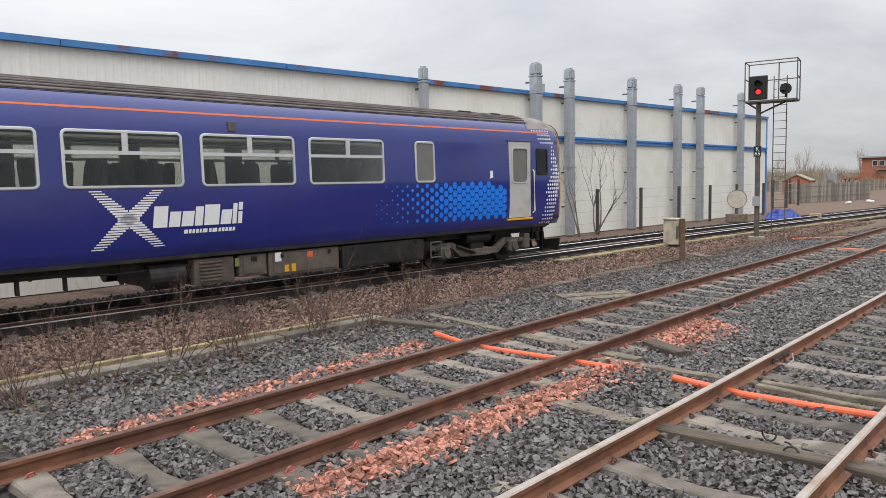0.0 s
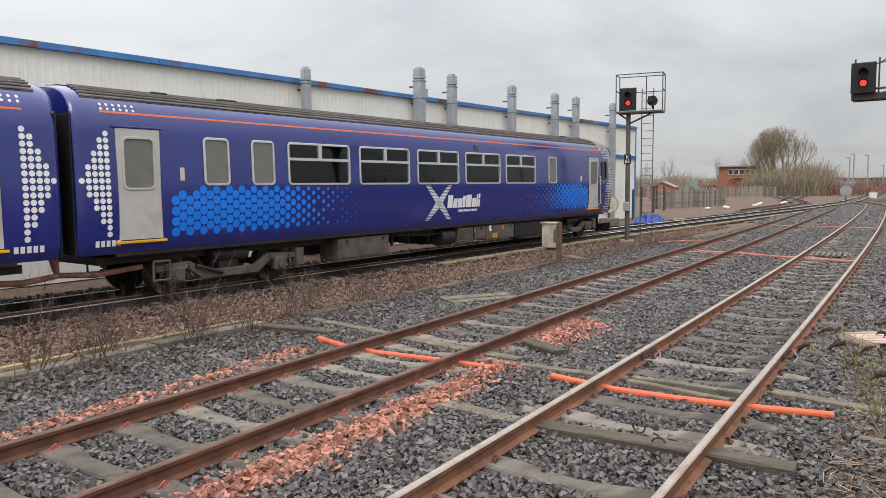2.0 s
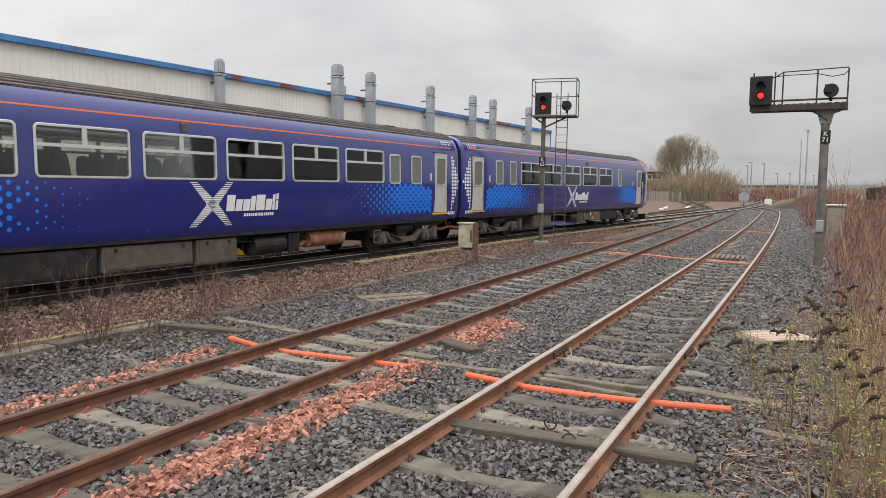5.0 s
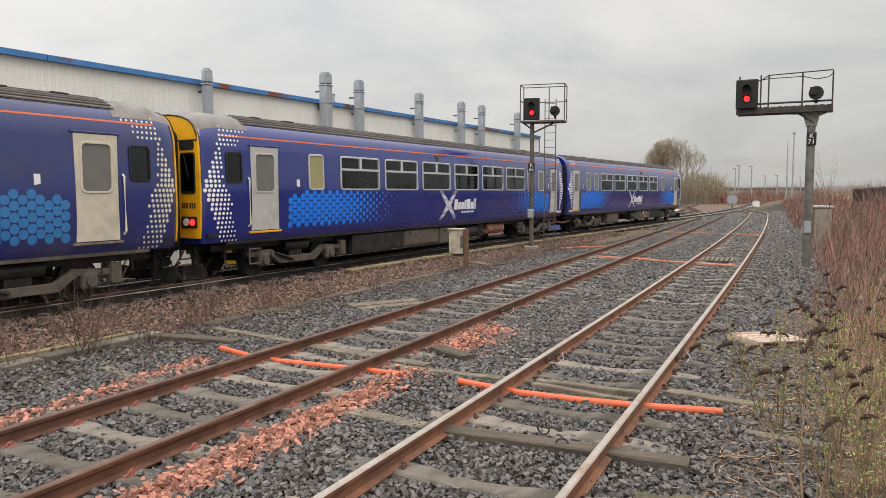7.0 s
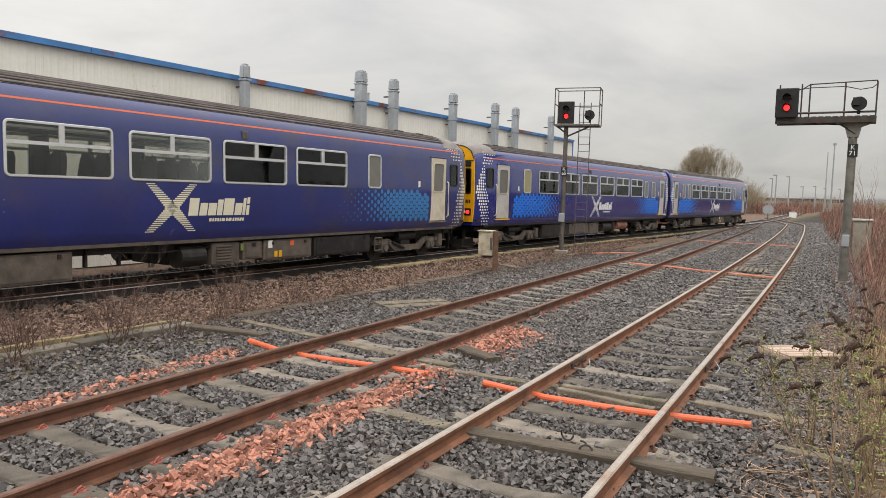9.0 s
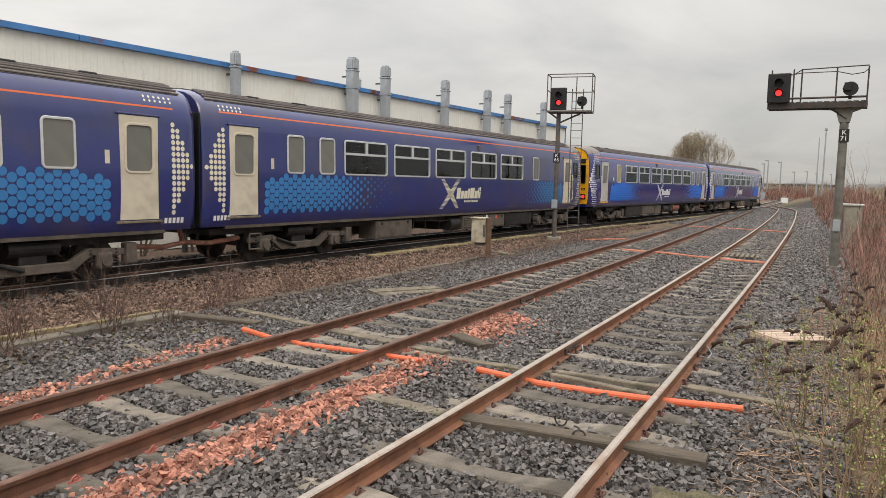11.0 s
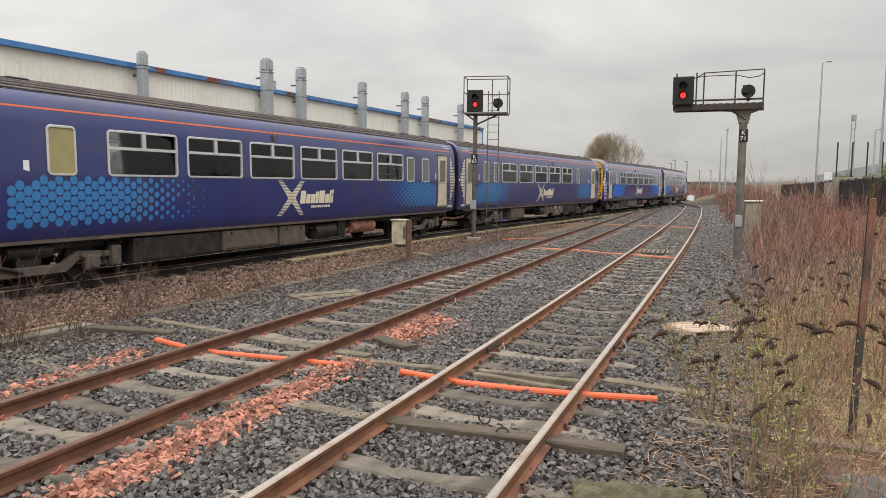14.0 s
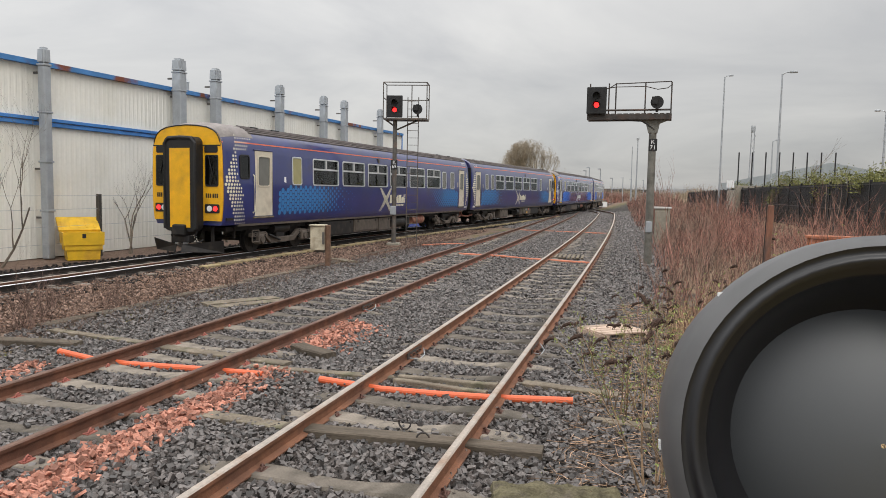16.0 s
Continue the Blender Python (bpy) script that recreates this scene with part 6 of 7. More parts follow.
def palisade(x0, y0, x1, y1, label):
    """A palisade of upright boards with posts."""
    f = empty("palisade_fence")
    tagged(f, label, "fence")
    d = Vector((x1 - x0, y1 - y0))
    n = min(240, int(d.length / 0.28))
    me = mesh_of(box(-0.11, 0.11, -0.02, 0.02, 0, 1.75, 0.01, 1), M_pale_fence, "board")
    a = math.degrees(math.atan2(d.y, d.x))
    rnd = random.Random(8)
    for i in range(n):
        p = Vector((x0, y0)) + d * (i / n)
        shared("board", me, f, pose(p.x, p.y, rnd.uniform(-0.12, 0.0), 0, rnd.uniform(-3, 3), a))
    for z in (0.5, 1.4):
        part("rail", rod((x0, y0 + 0.05, z), (x1, y1 + 0.05, z), 0.04, n=6), M_pole, f)


M_pale_fence = material("weathered_grey_fence_boards", (0.24, 0.215, 0.18), 0.85, vary=0.3, scale=3, per_object=0.3)
palisade(-22.5, 66, -19.6, 80, "leaning grey palisade fence beside the sidings")
palisade(-52, 128, -23, 126, "long pale palisade fence before the signal box")


def siding_posts():
    f = empty("post_and_wire_fence")
    tagged(f, "dark posts with wire between siding and running line", "fence")
    pts = [(-18.8, 52), (-19.6, 57), (-20.4, 62), (-22.4, 66)]
    for x, y in pts:
        part("post", box(x - 0.08, x + 0.08, y - 0.08, y + 0.08, 0, 2.1, 0.01), M_black_post, f)
    for z in (0.6, 1.2, 1.8):
        part("wire", tube([(x, y, z) for x, y in pts], 0.008, 4), M_galv, f)


siding_posts()


def far_signals():
    """Pale posts of the junction, and a round banner."""
    for x, y, h in ((-15.0, 150, 7.4), (-13.2, 155, 7.3), (-16.5, 158, 7.0), (-10.5, 190, 6.2), (-8.8, 200, 6.0), (-6.6, 230, 6.4), (-12.8, 185, 6.0)):
        p = empty("far_post", pose(x, y, 0))
        tagged(p, "pale slender post at the distant junction", "post", group="posts at the junction")
        part("shaft", rod((0, 0, 0), (0, 0, h), 0.14, 0.1, 8), M_galv, p)
        part("bracket", box(-0.6, 0.1, -0.08, 0.08, h - 0.2, h, 0.02), M_galv, p)
    d = empty("banner_signal", pose(-10.2, 95, 0))
    tagged(d, "round grey banner signal on a short post", "railway signal")
    part("post", rod((0, 0, 0), (0, 0, 0.9), 0.08, n=8), M_pole, d)
    part("board", rod((0, -0.05, 1.3), (0, 0.05, 1.3), 0.6, n=24), M_galv, d)
    w = empty("white_drum", pose(-9.3, 118, 0))
    tagged(w, "white lineside drum beside the far points", "drum")
    part("drum", rod((0, 0, 0), (0, 0, 0.8), 0.5, n=16), M_white, w)
    part("cap", rod((0, 0, 0.8), (0, 0, 1.0), 0.3, n=16), M_conc, w)


far_signals()


M_bridge = material("dark_grey_bridge_steel", (0.05, 0.052, 0.058), 0.8, vary=0.2, scale=0.5)


def road_bridge():
    b = empty("road_bridge", pose(-20, 420, 0, 0, 0, 3))
    tagged(b, "dark low road bridge across the far line", "bridge")
    part("deck", box(-40, 14, 0, 9, 2.6, 4.3, 0.1), M_bridge, b)
    for x in (-30, -14, 2, 12):
        part("pier", box(x - 0.8, x + 0.8, 1, 8, 0, 2.6, 0.1), M_conc, b)


road_bridge()


def lineside_litter():
    rnd = random.Random(21)
    me = mesh_of(box(-0.3, 0.3, -0.2, 0.2, 0, 0.18, 0.05), M_white, "pale_scrap")
    for x, y in ((-17.8, 66), (-17.2, 70), (-16.0, 76), (-16.8, 82), (-14.8, 84), (-15.6, 90)):
        ob = new("pale_scrap", me)
        ob.matrix_basis = pose(x, y, 0, rnd.uniform(-15, 15), rnd.uniform(-15, 15), rnd.uniform(0, 180))
        tagged(ob, "pale scrap lying on the stony siding", "litter", group="litter along the sidings")


lineside_litter()

# ---- plants ----


def prisms(segs, n=3):
    """Vertices and quads for tapered twigs: an array of rows ax ay az bx by bz ra rb."""
    segs = np.asarray(segs, dtype=float)
    a, b, ra, rb = segs[:, 0:3], segs[:, 3:6], segs[:, 6:7], segs[:, 7:8]
    d = b - a
    d /= np.maximum(np.linalg.norm(d, axis=1, keepdims=True), 1e-6)
    ref = np.where(np.abs(d[:, 2:3]) > 0.9, np.array([[1.0, 0, 0]]), np.array([[0, 0, 1.0]]))
    u = np.cross(d, ref)
    u /= np.linalg.norm(u, axis=1, keepdims=True)
    v = np.cross(d, u)
    rows = []
    for k in range(n):
        t = 2 * math.pi * k / n
        o = u * math.cos(t) + v * math.sin(t)
        rows.append(a + o * ra)
    for k in range(n):
        t = 2 * math.pi * k / n
        o = u * math.cos(t) + v * math.sin(t)
        rows.append(b + o * rb)
    verts = np.stack(rows, axis=1).reshape(-1, 3)
    base = np.arange(len(segs))[:, None] * 2 * n
    faces = np.concatenate([base + np.array([[k, (k + 1) % n, n + (k + 1) % n, n + k]]) for k in range(n)], axis=0)
    return verts, faces


def grow(rnd, p, d, length, radius, depth, out, tips, spread=0.55, up=0.15, pieces=3, kids=(2, 4), shrink=0.62):
    """One branch that bends and forks; its pieces go to out and its ends to tips."""
    p, d = Vector(p), Vector(d).normalized()
    step = length / pieces
    r = radius
    spots = []
    for i in range(pieces):
        d = (d + Vector((rnd.gauss(0, 0.12), rnd.gauss(0, 0.12), rnd.gauss(0.0, 0.08) + up * 0.25))).normalized()
        q = p + d * step
        r2 = r * 0.84
        out.append((*p, *q, r, r2))
        p, r = q, r2
        spots.append((p.copy(), d.copy(), r))
    if depth == 0:
        tips.append((p, d))
        return
    for k in range(rnd.randint(*kids)):
        s = rnd.choice(spots[max(0, len(spots) - 2 - k // 2):]) if pieces > 1 else spots[-1]
        side = Vector((rnd.gauss(0, 1), rnd.gauss(0, 1), rnd.gauss(0.1, 0.6))).normalized()
        grow(rnd, s[0], s[1] + side * spread + Vector((0, 0, up)), length * shrink * rnd.uniform(0.75, 1.2), s[2] * 0.72, depth - 1, out, tips, spread, up, pieces, kids, shrink)


def leaves(points, size, rnd, mat, name, long=1.8):
    """Small leaf blades: two triangles each, turned at random."""
    n = len(points)
    p = np.array(points, dtype=float)
    rs = np.random.RandomState(rnd.randint(0, 99999))
    a = rs.normal(size=(n, 3))
    a /= np.linalg.norm(a, axis=1, keepdims=True)
    b = np.cross(a, rs.normal(size=(n, 3)))
    b /= np.maximum(np.linalg.norm(b, axis=1, keepdims=True), 1e-6)
    s = (size * rs.uniform(0.6, 1.4, (n, 1)))
    v = np.stack([p, p + a * s * long * 0.5 + b * s * 0.4, p + a * s * long, p + a * s * long * 0.5 - b * s * 0.4], axis=1).reshape(-1, 3)
    f = np.arange(n)[:, None] * 4 + np.array([[0, 1, 2, 3]])
    return from_arrays(name, v, f, mat)


def under(ob, parent):
    ob.parent = parent
    return ob


def bare_tree(name, label, x, y, z, height, seed, mat, trunk=0.06, depth=4, stems=1, spread=0.6, up=0.3, category="tree", kids=(2, 4), lean=0.1, dome=None):
    rnd = random.Random(seed)
    t = empty(name, pose(x, y, z))
    tagged(t, label, category)
    out, tips = [], []
    for k in range(stems):
        d = Vector((rnd.gauss(0, lean), rnd.gauss(0, lean), 1))
        grow(rnd, (rnd.uniform(-0.15, 0.15) * stems / 3, rnd.uniform(-0.15, 0.15) * stems / 3, -0.1), d, height * 0.36, trunk, depth, out, tips, spread, up, 3, kids, 0.66)
    if dome:
        wide, mid, tall = dome

        def inside(p, q=1.0):
            return (p[0] ** 2 + p[1] ** 2) / wide**2 + ((p[2] - mid) / tall) ** 2 < q or p[2] < mid - 0.4 * tall and math.hypot(p[0], p[1]) < wide * 0.6

        out = [s for s in out if inside(s[3:6])]
        ends = [s for s in out if s[6] < trunk * 0.4]
        for k in range(6000):
            s = rnd.choice(ends)
            a = Vector(s[0:3]).lerp(Vector(s[3:6]), rnd.random())
            d = Vector((a.x * 0.16 + rnd.gauss(0, 0.55), a.y * 0.16 + rnd.gauss(0, 0.55), rnd.uniform(-0.1, 1.0))).normalized()
            b = a + d * rnd.uniform(0.5, 1.7)
            if inside(b, rnd.uniform(0.85, 1.12)):
                out.append((*a, *b, 0.013, 0.005))
    thick = [s for s in out if s[6] > trunk * 0.45]
    thin = [s for s in out if s[6] <= trunk * 0.45]
    under(from_arrays("trunk", *prisms(thick, 6), mat), t)
    if thin:
        under(from_arrays("crown", *prisms(thin, 3), mat), t)
    return t, tips


def sapling(x, y, height, seed):
    """Thin bare weed stems that rise from one root beside the cess."""
    rnd = random.Random(seed)
    t = empty("bare_weed", pose(x, y, 0))
    tagged(t, "thin bare brown weed stems in the cess", "weed", group="bare weeds in the cess")
    out, tips = [], []
    for k in range(rnd.randint(13, 20)):
        d = Vector((rnd.gauss(0, 0.42), rnd.gauss(0, 0.42), 1))
        grow(rnd, (rnd.gauss(0, 0.10), rnd.gauss(0, 0.12), -0.05), d, height * rnd.uniform(0.42, 0.8), 0.0075, 3, out, tips, 0.7, 0.15, 3, (1, 3), 0.6)
    tagged(under(from_arrays("stem_spray", *prisms(out, 3), M_weed), t), kind="stuff")


SPOTS = [(-9.0, 3.0, 0.95), (-9.3, 4.3, 1.0), (-9.1, 5.0, 0.8), (-9.25, 6.6, 1.15), (-9.7, 7.0, 0.8), (-9.5, 8.8, 1.0), (-10.1, 5.6, 0.7), (-10.3, 3.4, 0.8), (-10.0, 9.6, 0.7), (-9.8, 11.0, 0.6),
         (-8.7, 2.2, 0.7), (-10.8, 7.4, 0.5), (-9.9, 2.4, 0.8), (-9.6, 12.5, 0.45), (-9.3, 14.2, 0.4), (-10.6, 10.4, 0.5), (-9.45, 5.5, 0.9), (-8.9, 7.3, 0.7)]
for k, (x, y, h) in enumerate(SPOTS):
    sapling(x, y, h, 100 + k)

for k, (x, y, h, st, dp) in enumerate(((-16.9, 26.9, 5.4, 3, 5), (-16.9, 25.4, 4.6, 2, 5), (-16.9, 15.0, 5.6, 3, 5), (-17.0, 13.2, 6.0, 3, 5), (-17.0, 20.0, 3.8, 3, 4))):
    bare_tree("bare_shrub", "leafless grey shrub growing against the white shed", x, y, 0, h, 40 + k, M_twig_grey, 0.035, dp, st, 0.6, 0.3, "shrub", (2, 3), 0.2)


def low_growth(name, label, spots, count, height, seed, mat, radius=0.0035, fan=0.25, kind="stuff", category="undergrowth"):
    """A thicket of upright thin stems over a patch; one object, too many to count."""
    rnd = random.Random(seed)
    out = []
    for k in range(count):
        x, y = spots(rnd)
        z = ground_height(x, y) - 0.05
        h = height(rnd, x, y)
        p, d = Vector((x, y, z)), Vector((rnd.gauss(0, fan), rnd.gauss(0, fan), 1)).normalized()
        r = radius * (0.7 + 0.6 * rnd.random()) * (1 + y / 25)
        for i in range(3):
            d = (d + Vector((rnd.gauss(0, 0.13), rnd.gauss(0, 0.13), 0))).normalized()
            q = p + d * h / 3
            out.append((*p, *q, r, r * 0.75))
            if i and rnd.random() < 0.75:
                e = (d + Vector((rnd.gauss(0, 0.6), rnd.gauss(0, 0.6), 0.2))).normalized()
                out.append((*q, *(q + e * h * 0.25 * rnd.uniform(0.5, 1.3)), r * 0.6, r * 0.3))
            p, r = q, r * 0.75
    ob = from_arrays(name, *prisms(out, 3), mat)
    return tagged(ob, label, category, kind=kind)


def thicket_spot(rnd):
    y = 9.5 + 36 * rnd.random() ** 1.3
    return 0.2 - abs(rnd.gauss(0, 0.35)) + 0.5 * max(0.0, 1 - (y - 9.5) / 5) + (6.6 - 0.03 * y) * rnd.random() - 0.5 * min(1.0, max(0.0, (y - 26) / 14)), y


low_growth("bramble_thicket", "dense red-brown leafless thicket on the verge", thicket_spot, 6500, lambda r, x, y: r.uniform(0.35, 1.5) * (0.85 + 1.15 * noise.noise((x * 0.55, y * 0.3, 2))) * (1.0 if y > 14 else 0.7), 11, M_twig, 0.0042)
low_growth("far_thicket", "red-brown leafless scrub along the far verge", lambda r: ((lambda y: (0.9 - y * 0.055 + r.uniform(0, 7.0), y))(44 + 90 * r.random())), 3600,
           lambda r, x, y: r.uniform(0.9, 2.6) * (0.8 + 0.9 * noise.noise((x * 0.3, y * 0.12, 6))) * min(1.0, 0.45 + (x - 0.9 + y * 0.055) * 0.28), 12, M_twig, 0.006)
low_growth("dead_grass", "straw-coloured dead grass and stalks on the verge", lambda r: (r.uniform(-0.35, 5.5), 4.4 + 10 * r.random() ** 1.3), 5200, lambda r, x, y: r.uniform(0.06, 0.5) * (1.0 if y > 7 else 0.6) * (0.4 if x < 0.2 else 1.0), 13, M_straw, 0.0026, 0.6)
low_growth("cess_stubble", "thin brown dead stalks between the trough and the cess", lambda r: (-9.12 + r.gauss(0, 0.55), r.uniform(0, 32)), 5200, lambda r, x, y: r.uniform(0.05, 0.3) * (1.0 + 0.9 * noise.noise((x * 0.8, y * 0.5, 3))), 14, M_weed, 0.002, 0.7)
low_growth("verge_brush", "matted red-brown twigs and stems on the verge", lambda r: ((lambda y: (-0.15 + r.random() ** 0.8 * 4.5 + 0.03 * max(0.0, 9 - y), y))(5.0 + 9 * r.random())), 3600,
           lambda r, x, y: r.uniform(0.15, 0.75) * (0.8 + 0.8 * noise.noise((x * 0.9, y * 0.6, 9))) * min(1.0, 0.35 + (x + 0.15) * 0.5), 18, M_twig, 0.0024, 0.55)
low_growth("grass_tufts", "short green-yellow grass tufts between the stones", lambda r: ((-8.3 + r.gauss(0, 0.45)) if r.random() < 0.7 else r.uniform(-0.9, 0.6), r.uniform(2, 20)), 2600, lambda r, x, y: r.uniform(0.02, 0.09), 15, M_leaf_dull, 0.002, 0.7)


def buddleia(x, y, z, height, seed, stems, label):
    """A sprawling shrub with arching stems, fresh buds in pairs and dark drooping seed heads."""
    rnd = random.Random(seed)
    t = empty("buddleia_bush", pose(x, y, z))
    tagged(t, label, "bush", group="bushes on the verge")
    out, buds, heads = [], [], []
    for k in range(stems):
        a = rnd.uniform(0, 2 * math.pi)
        p = Vector((0.12 * math.cos(a), 0.12 * math.sin(a), -0.06))
        d = Vector((0.55 * math.cos(a) * rnd.uniform(0.2, 1.1), 0.55 * math.sin(a) * rnd.uniform(0.2, 1.1), 1)).normalized()
        n, r = 9, rnd.uniform(0.005, 0.011)
        step = height * rnd.uniform(0.65, 1.1) / n
        for i in range(n):
            d = (d + Vector((rnd.gauss(0, 0.07), rnd.gauss(0, 0.07), -0.015 * i * rnd.random()))).normalized()
            q = p + d * step
            out.append((*p, *q, r, r * 0.86))
            if i > 1:
                for s in range(rnd.randint(1, 3)):
                    buds.append(q + Vector((rnd.gauss(0, 0.02), rnd.gauss(0, 0.02), rnd.gauss(0, 0.03))))
                if rnd.random() < 0.8:
                    e = (d + Vector((rnd.gauss(0, 0.7), rnd.gauss(0, 0.7), 0.1))).normalized()
                    q2 = q + e * step * rnd.uniform(1, 2.6)
                    out.append((*q, *q2, r * 0.5, r * 0.3))
                    for f in (0.4, 0.7, 1.0):
                        for s in range(rnd.randint(0, 1)):
                            buds.append(q.lerp(q2, f))
                    if i > 4 and rnd.random() < 0.16:
                        heads.append((q2, e))
            p, r = q, r * 0.86
        if rnd.random() < 0.4:
            heads.append((p, d))
    tagged(under(from_arrays("woody_growth", *prisms(out, 4), M_stem), t), kind="stuff")
    lv = []
    for b in buds:
        for s in range(3):
            lv.append(b)
    tagged(under(leaves(lv, 0.0135, rnd, M_leaf, "bud_spray"), t), kind="stuff")
    for p, d in heads:
        bm = bmesh.new()
        pts, rad = [], []
        e = Vector((d.x, d.y, 0.25)).normalized() if abs(d.x) + abs(d.y) > 0.05 else Vector((1, 0, 0.3))
        q = p.copy()
        ln = rnd.uniform(0.09, 0.18)
        for i in range(8):
            pts.append(q.copy())
            rad.append(0.003 + 0.015 * math.sin(math.pi * min(1, (i + 0.6) / 7)) * rnd.uniform(0.75, 1.25))
            e = (e + Vector((0, 0, -0.24))).normalized()
            q = q + e * ln / 7
        add_tube(bm, pts, rad, 6)
        for i in range(26):
            c = pts[rnd.randint(1, 6)] + Vector((rnd.gauss(0, 0.012), rnd.gauss(0, 0.012), rnd.gauss(0, 0.012)))
            add_rod(bm, c, c + Vector((rnd.gauss(0, 0.008), rnd.gauss(0, 0.008), rnd.gauss(0, 0.008))), 0.005, 0.002, 4)
        part("seed_head", bm, M_dead, t)


L_B = "sprawling shrub with green buds and dark drooping seed heads"
buddleia(0.05, 5.6, 0, 1.55, 3, 16, L_B)
buddleia(0.45, 5.3, 0, 1.35, 4, 12, L_B)
buddleia(0.3, 6.9, 0, 1.4, 5, 12, L_B)
buddleia(-0.35, 7.6, 0, 1.05, 6, 9, L_B)
buddleia(-0.75, 9.2, 0, 0.9, 7, 8, "low shrub hanging dark seed heads over the rail")
buddleia(0.5, 9.0, 0, 1.3, 8, 12, L_B)
buddleia(1.3, 8.6, 0.1, 1.5, 9, 12, L_B)
buddleia(2.1, 9.8, 0.2, 1.6, 10, 10, L_B)
buddleia(-0.2, 11.2, 0, 0.9, 12, 8, L_B)
buddleia(0.9, 11.5, 0, 1.3, 13, 10, L_B)
buddleia(1.9, 6.6, 0.15, 1.2, 14, 7, L_B)

for k, (x, y, h) in enumerate(((0.35, 22.5, 4.4), (2.6, 30, 3.6), (3.4, 19, 2.9), (4.2, 23, 3.0), (2.9, 26, 3.2), (-0.2, 36, 3.5))):
    bare_tree("birch_sapling", "slender leafless reddish sapling in the thicket", x, y, ground_height(x, y), h, 60 + k, M_twig, 0.03, 4, 1, 0.45, 0.45, "tree", (2, 3))


def gorse(x, y, z, w, h, seed):
    """A rounded uneven evergreen clump of fine spiky leaves round twigs."""
    rnd = random.Random(seed)
    t = empty("gorse_bush", pose(x, y, z))
    tagged(t, "olive green gorse bush on the bank above the fence", "bush", group="gorse on the bank")
    out, tips = [], []
    for k in range(9):
        d = Vector((rnd.gauss(0, 0.7), rnd.gauss(0, 0.7), 1))
        grow(rnd, (rnd.gauss(0, w * 0.2), rnd.gauss(0, w * 0.2), -0.1), d, h * 0.5, 0.03, 3, out, tips, 0.7, 0.15, 2, (2, 3), 0.62)
    under(from_arrays("twigs", *prisms(out, 3), M_twig_grey), t)
    pts = []
    for p, d in tips:
        for i in range(26):
            pts.append(p + Vector((rnd.gauss(0, 0.17), rnd.gauss(0, 0.17), rnd.gauss(0, 0.14))))
    tagged(under(leaves(pts, 0.05, rnd, M_gorse, "foliage", 2.4), t), kind="stuff")


for k in range(17):
    rnd = random.Random(300 + k)
    y = 26 + 3.0 * k
    gorse(10.6 + rnd.uniform(-0.8, 3.5) - 0.04 * y, y, 1.0 + rnd.uniform(0.2, 1.0), 2.2, rnd.uniform(1.4, 2.3), 300 + k)
bare_tree("bare_tree", "leafless spreading tree on the gorse bank", 9.6, 58, 2.2, 5.0, 71, M_twig_grey, 0.09, 5, 1, 0.75, 0.2, "tree", (2, 3))
bare_tree("bare_tree", "leafless tree above the gorse bank", 12.6, 47, 2.5, 4.6, 72, M_twig_grey, 0.07, 5, 1, 0.7, 0.2, "tree", (2, 3))
low_growth("bank_grass", "pale dead grass on the bank behind the fence", lambda r: (10.5 + r.uniform(-0.5, 7) - 0.03 * 50, r.uniform(28, 75)), 2600, lambda r, x, y: r.uniform(0.4, 1.2), 16, M_straw, 0.006, 0.35)



def fallen_twigs():
    """Dry twigs and stalks lying flat on the verge."""
    rnd = random.Random(44)
    out = []
    for k in range(5200):
        x, y = -0.75 + 4.6 * rnd.random() ** 1.2, 4.3 + 11 * rnd.random() ** 1.2
        z, a, ln = ground_height(x, y) + rnd.uniform(0.005, 0.06), rnd.uniform(0, 2 * math.pi), rnd.uniform(0.08, 0.4)
        p = Vector((x, y, z))
        for i in range(2):
            q = p + Vector((math.cos(a), math.sin(a), rnd.uniform(-0.1, 0.14))) * ln / 2
            out.append((*p, *q, 0.0032, 0.002))
            p, a = q, a + rnd.gauss(0, 0.4)
    tagged(from_arrays("fallen_twigs", *prisms(out, 3), M_fallen), "dry brown twigs and stalks lying on the verge", "twigs", kind="stuff")


M_fallen = material("dry_fallen_twigs", (0.33, 0.21, 0.135), 0.9, vary=0.3, scale=10, per_island=0.6)
fallen_twigs()

# the big bare willow and the scrub at the junction
bare_tree("willow_tree", "large leafless willow rising above the junction scrub", -26.8, 148, 0, 17.5, 83, M_willow, 0.2, 5, 12, 0.55, 0.25, "tree", (3, 4), 0.42, (6.6, 5.6, 7.6))
bare_tree("willow_tree", "leafless willow beside the large one", -33.5, 156, 0, 9.0, 82, M_willow, 0.24, 4, 5, 0.7, 0.15, "tree", (3, 4), 0.28)
for k, (x, y, h) in enumerate(((-62, 190, 10), (-52, 200, 11), (-45, 205, 9), (-72, 180, 9), (-58, 165, 8), (-40, 190, 12), (-33, 200, 10))):
    bare_tree("bare_tree", "hazy leafless tree behind the signal box", x, y, 0, h, 90 + k, M_willow, 0.16, 5, 2, 0.6, 0.25, "tree", (2, 4))


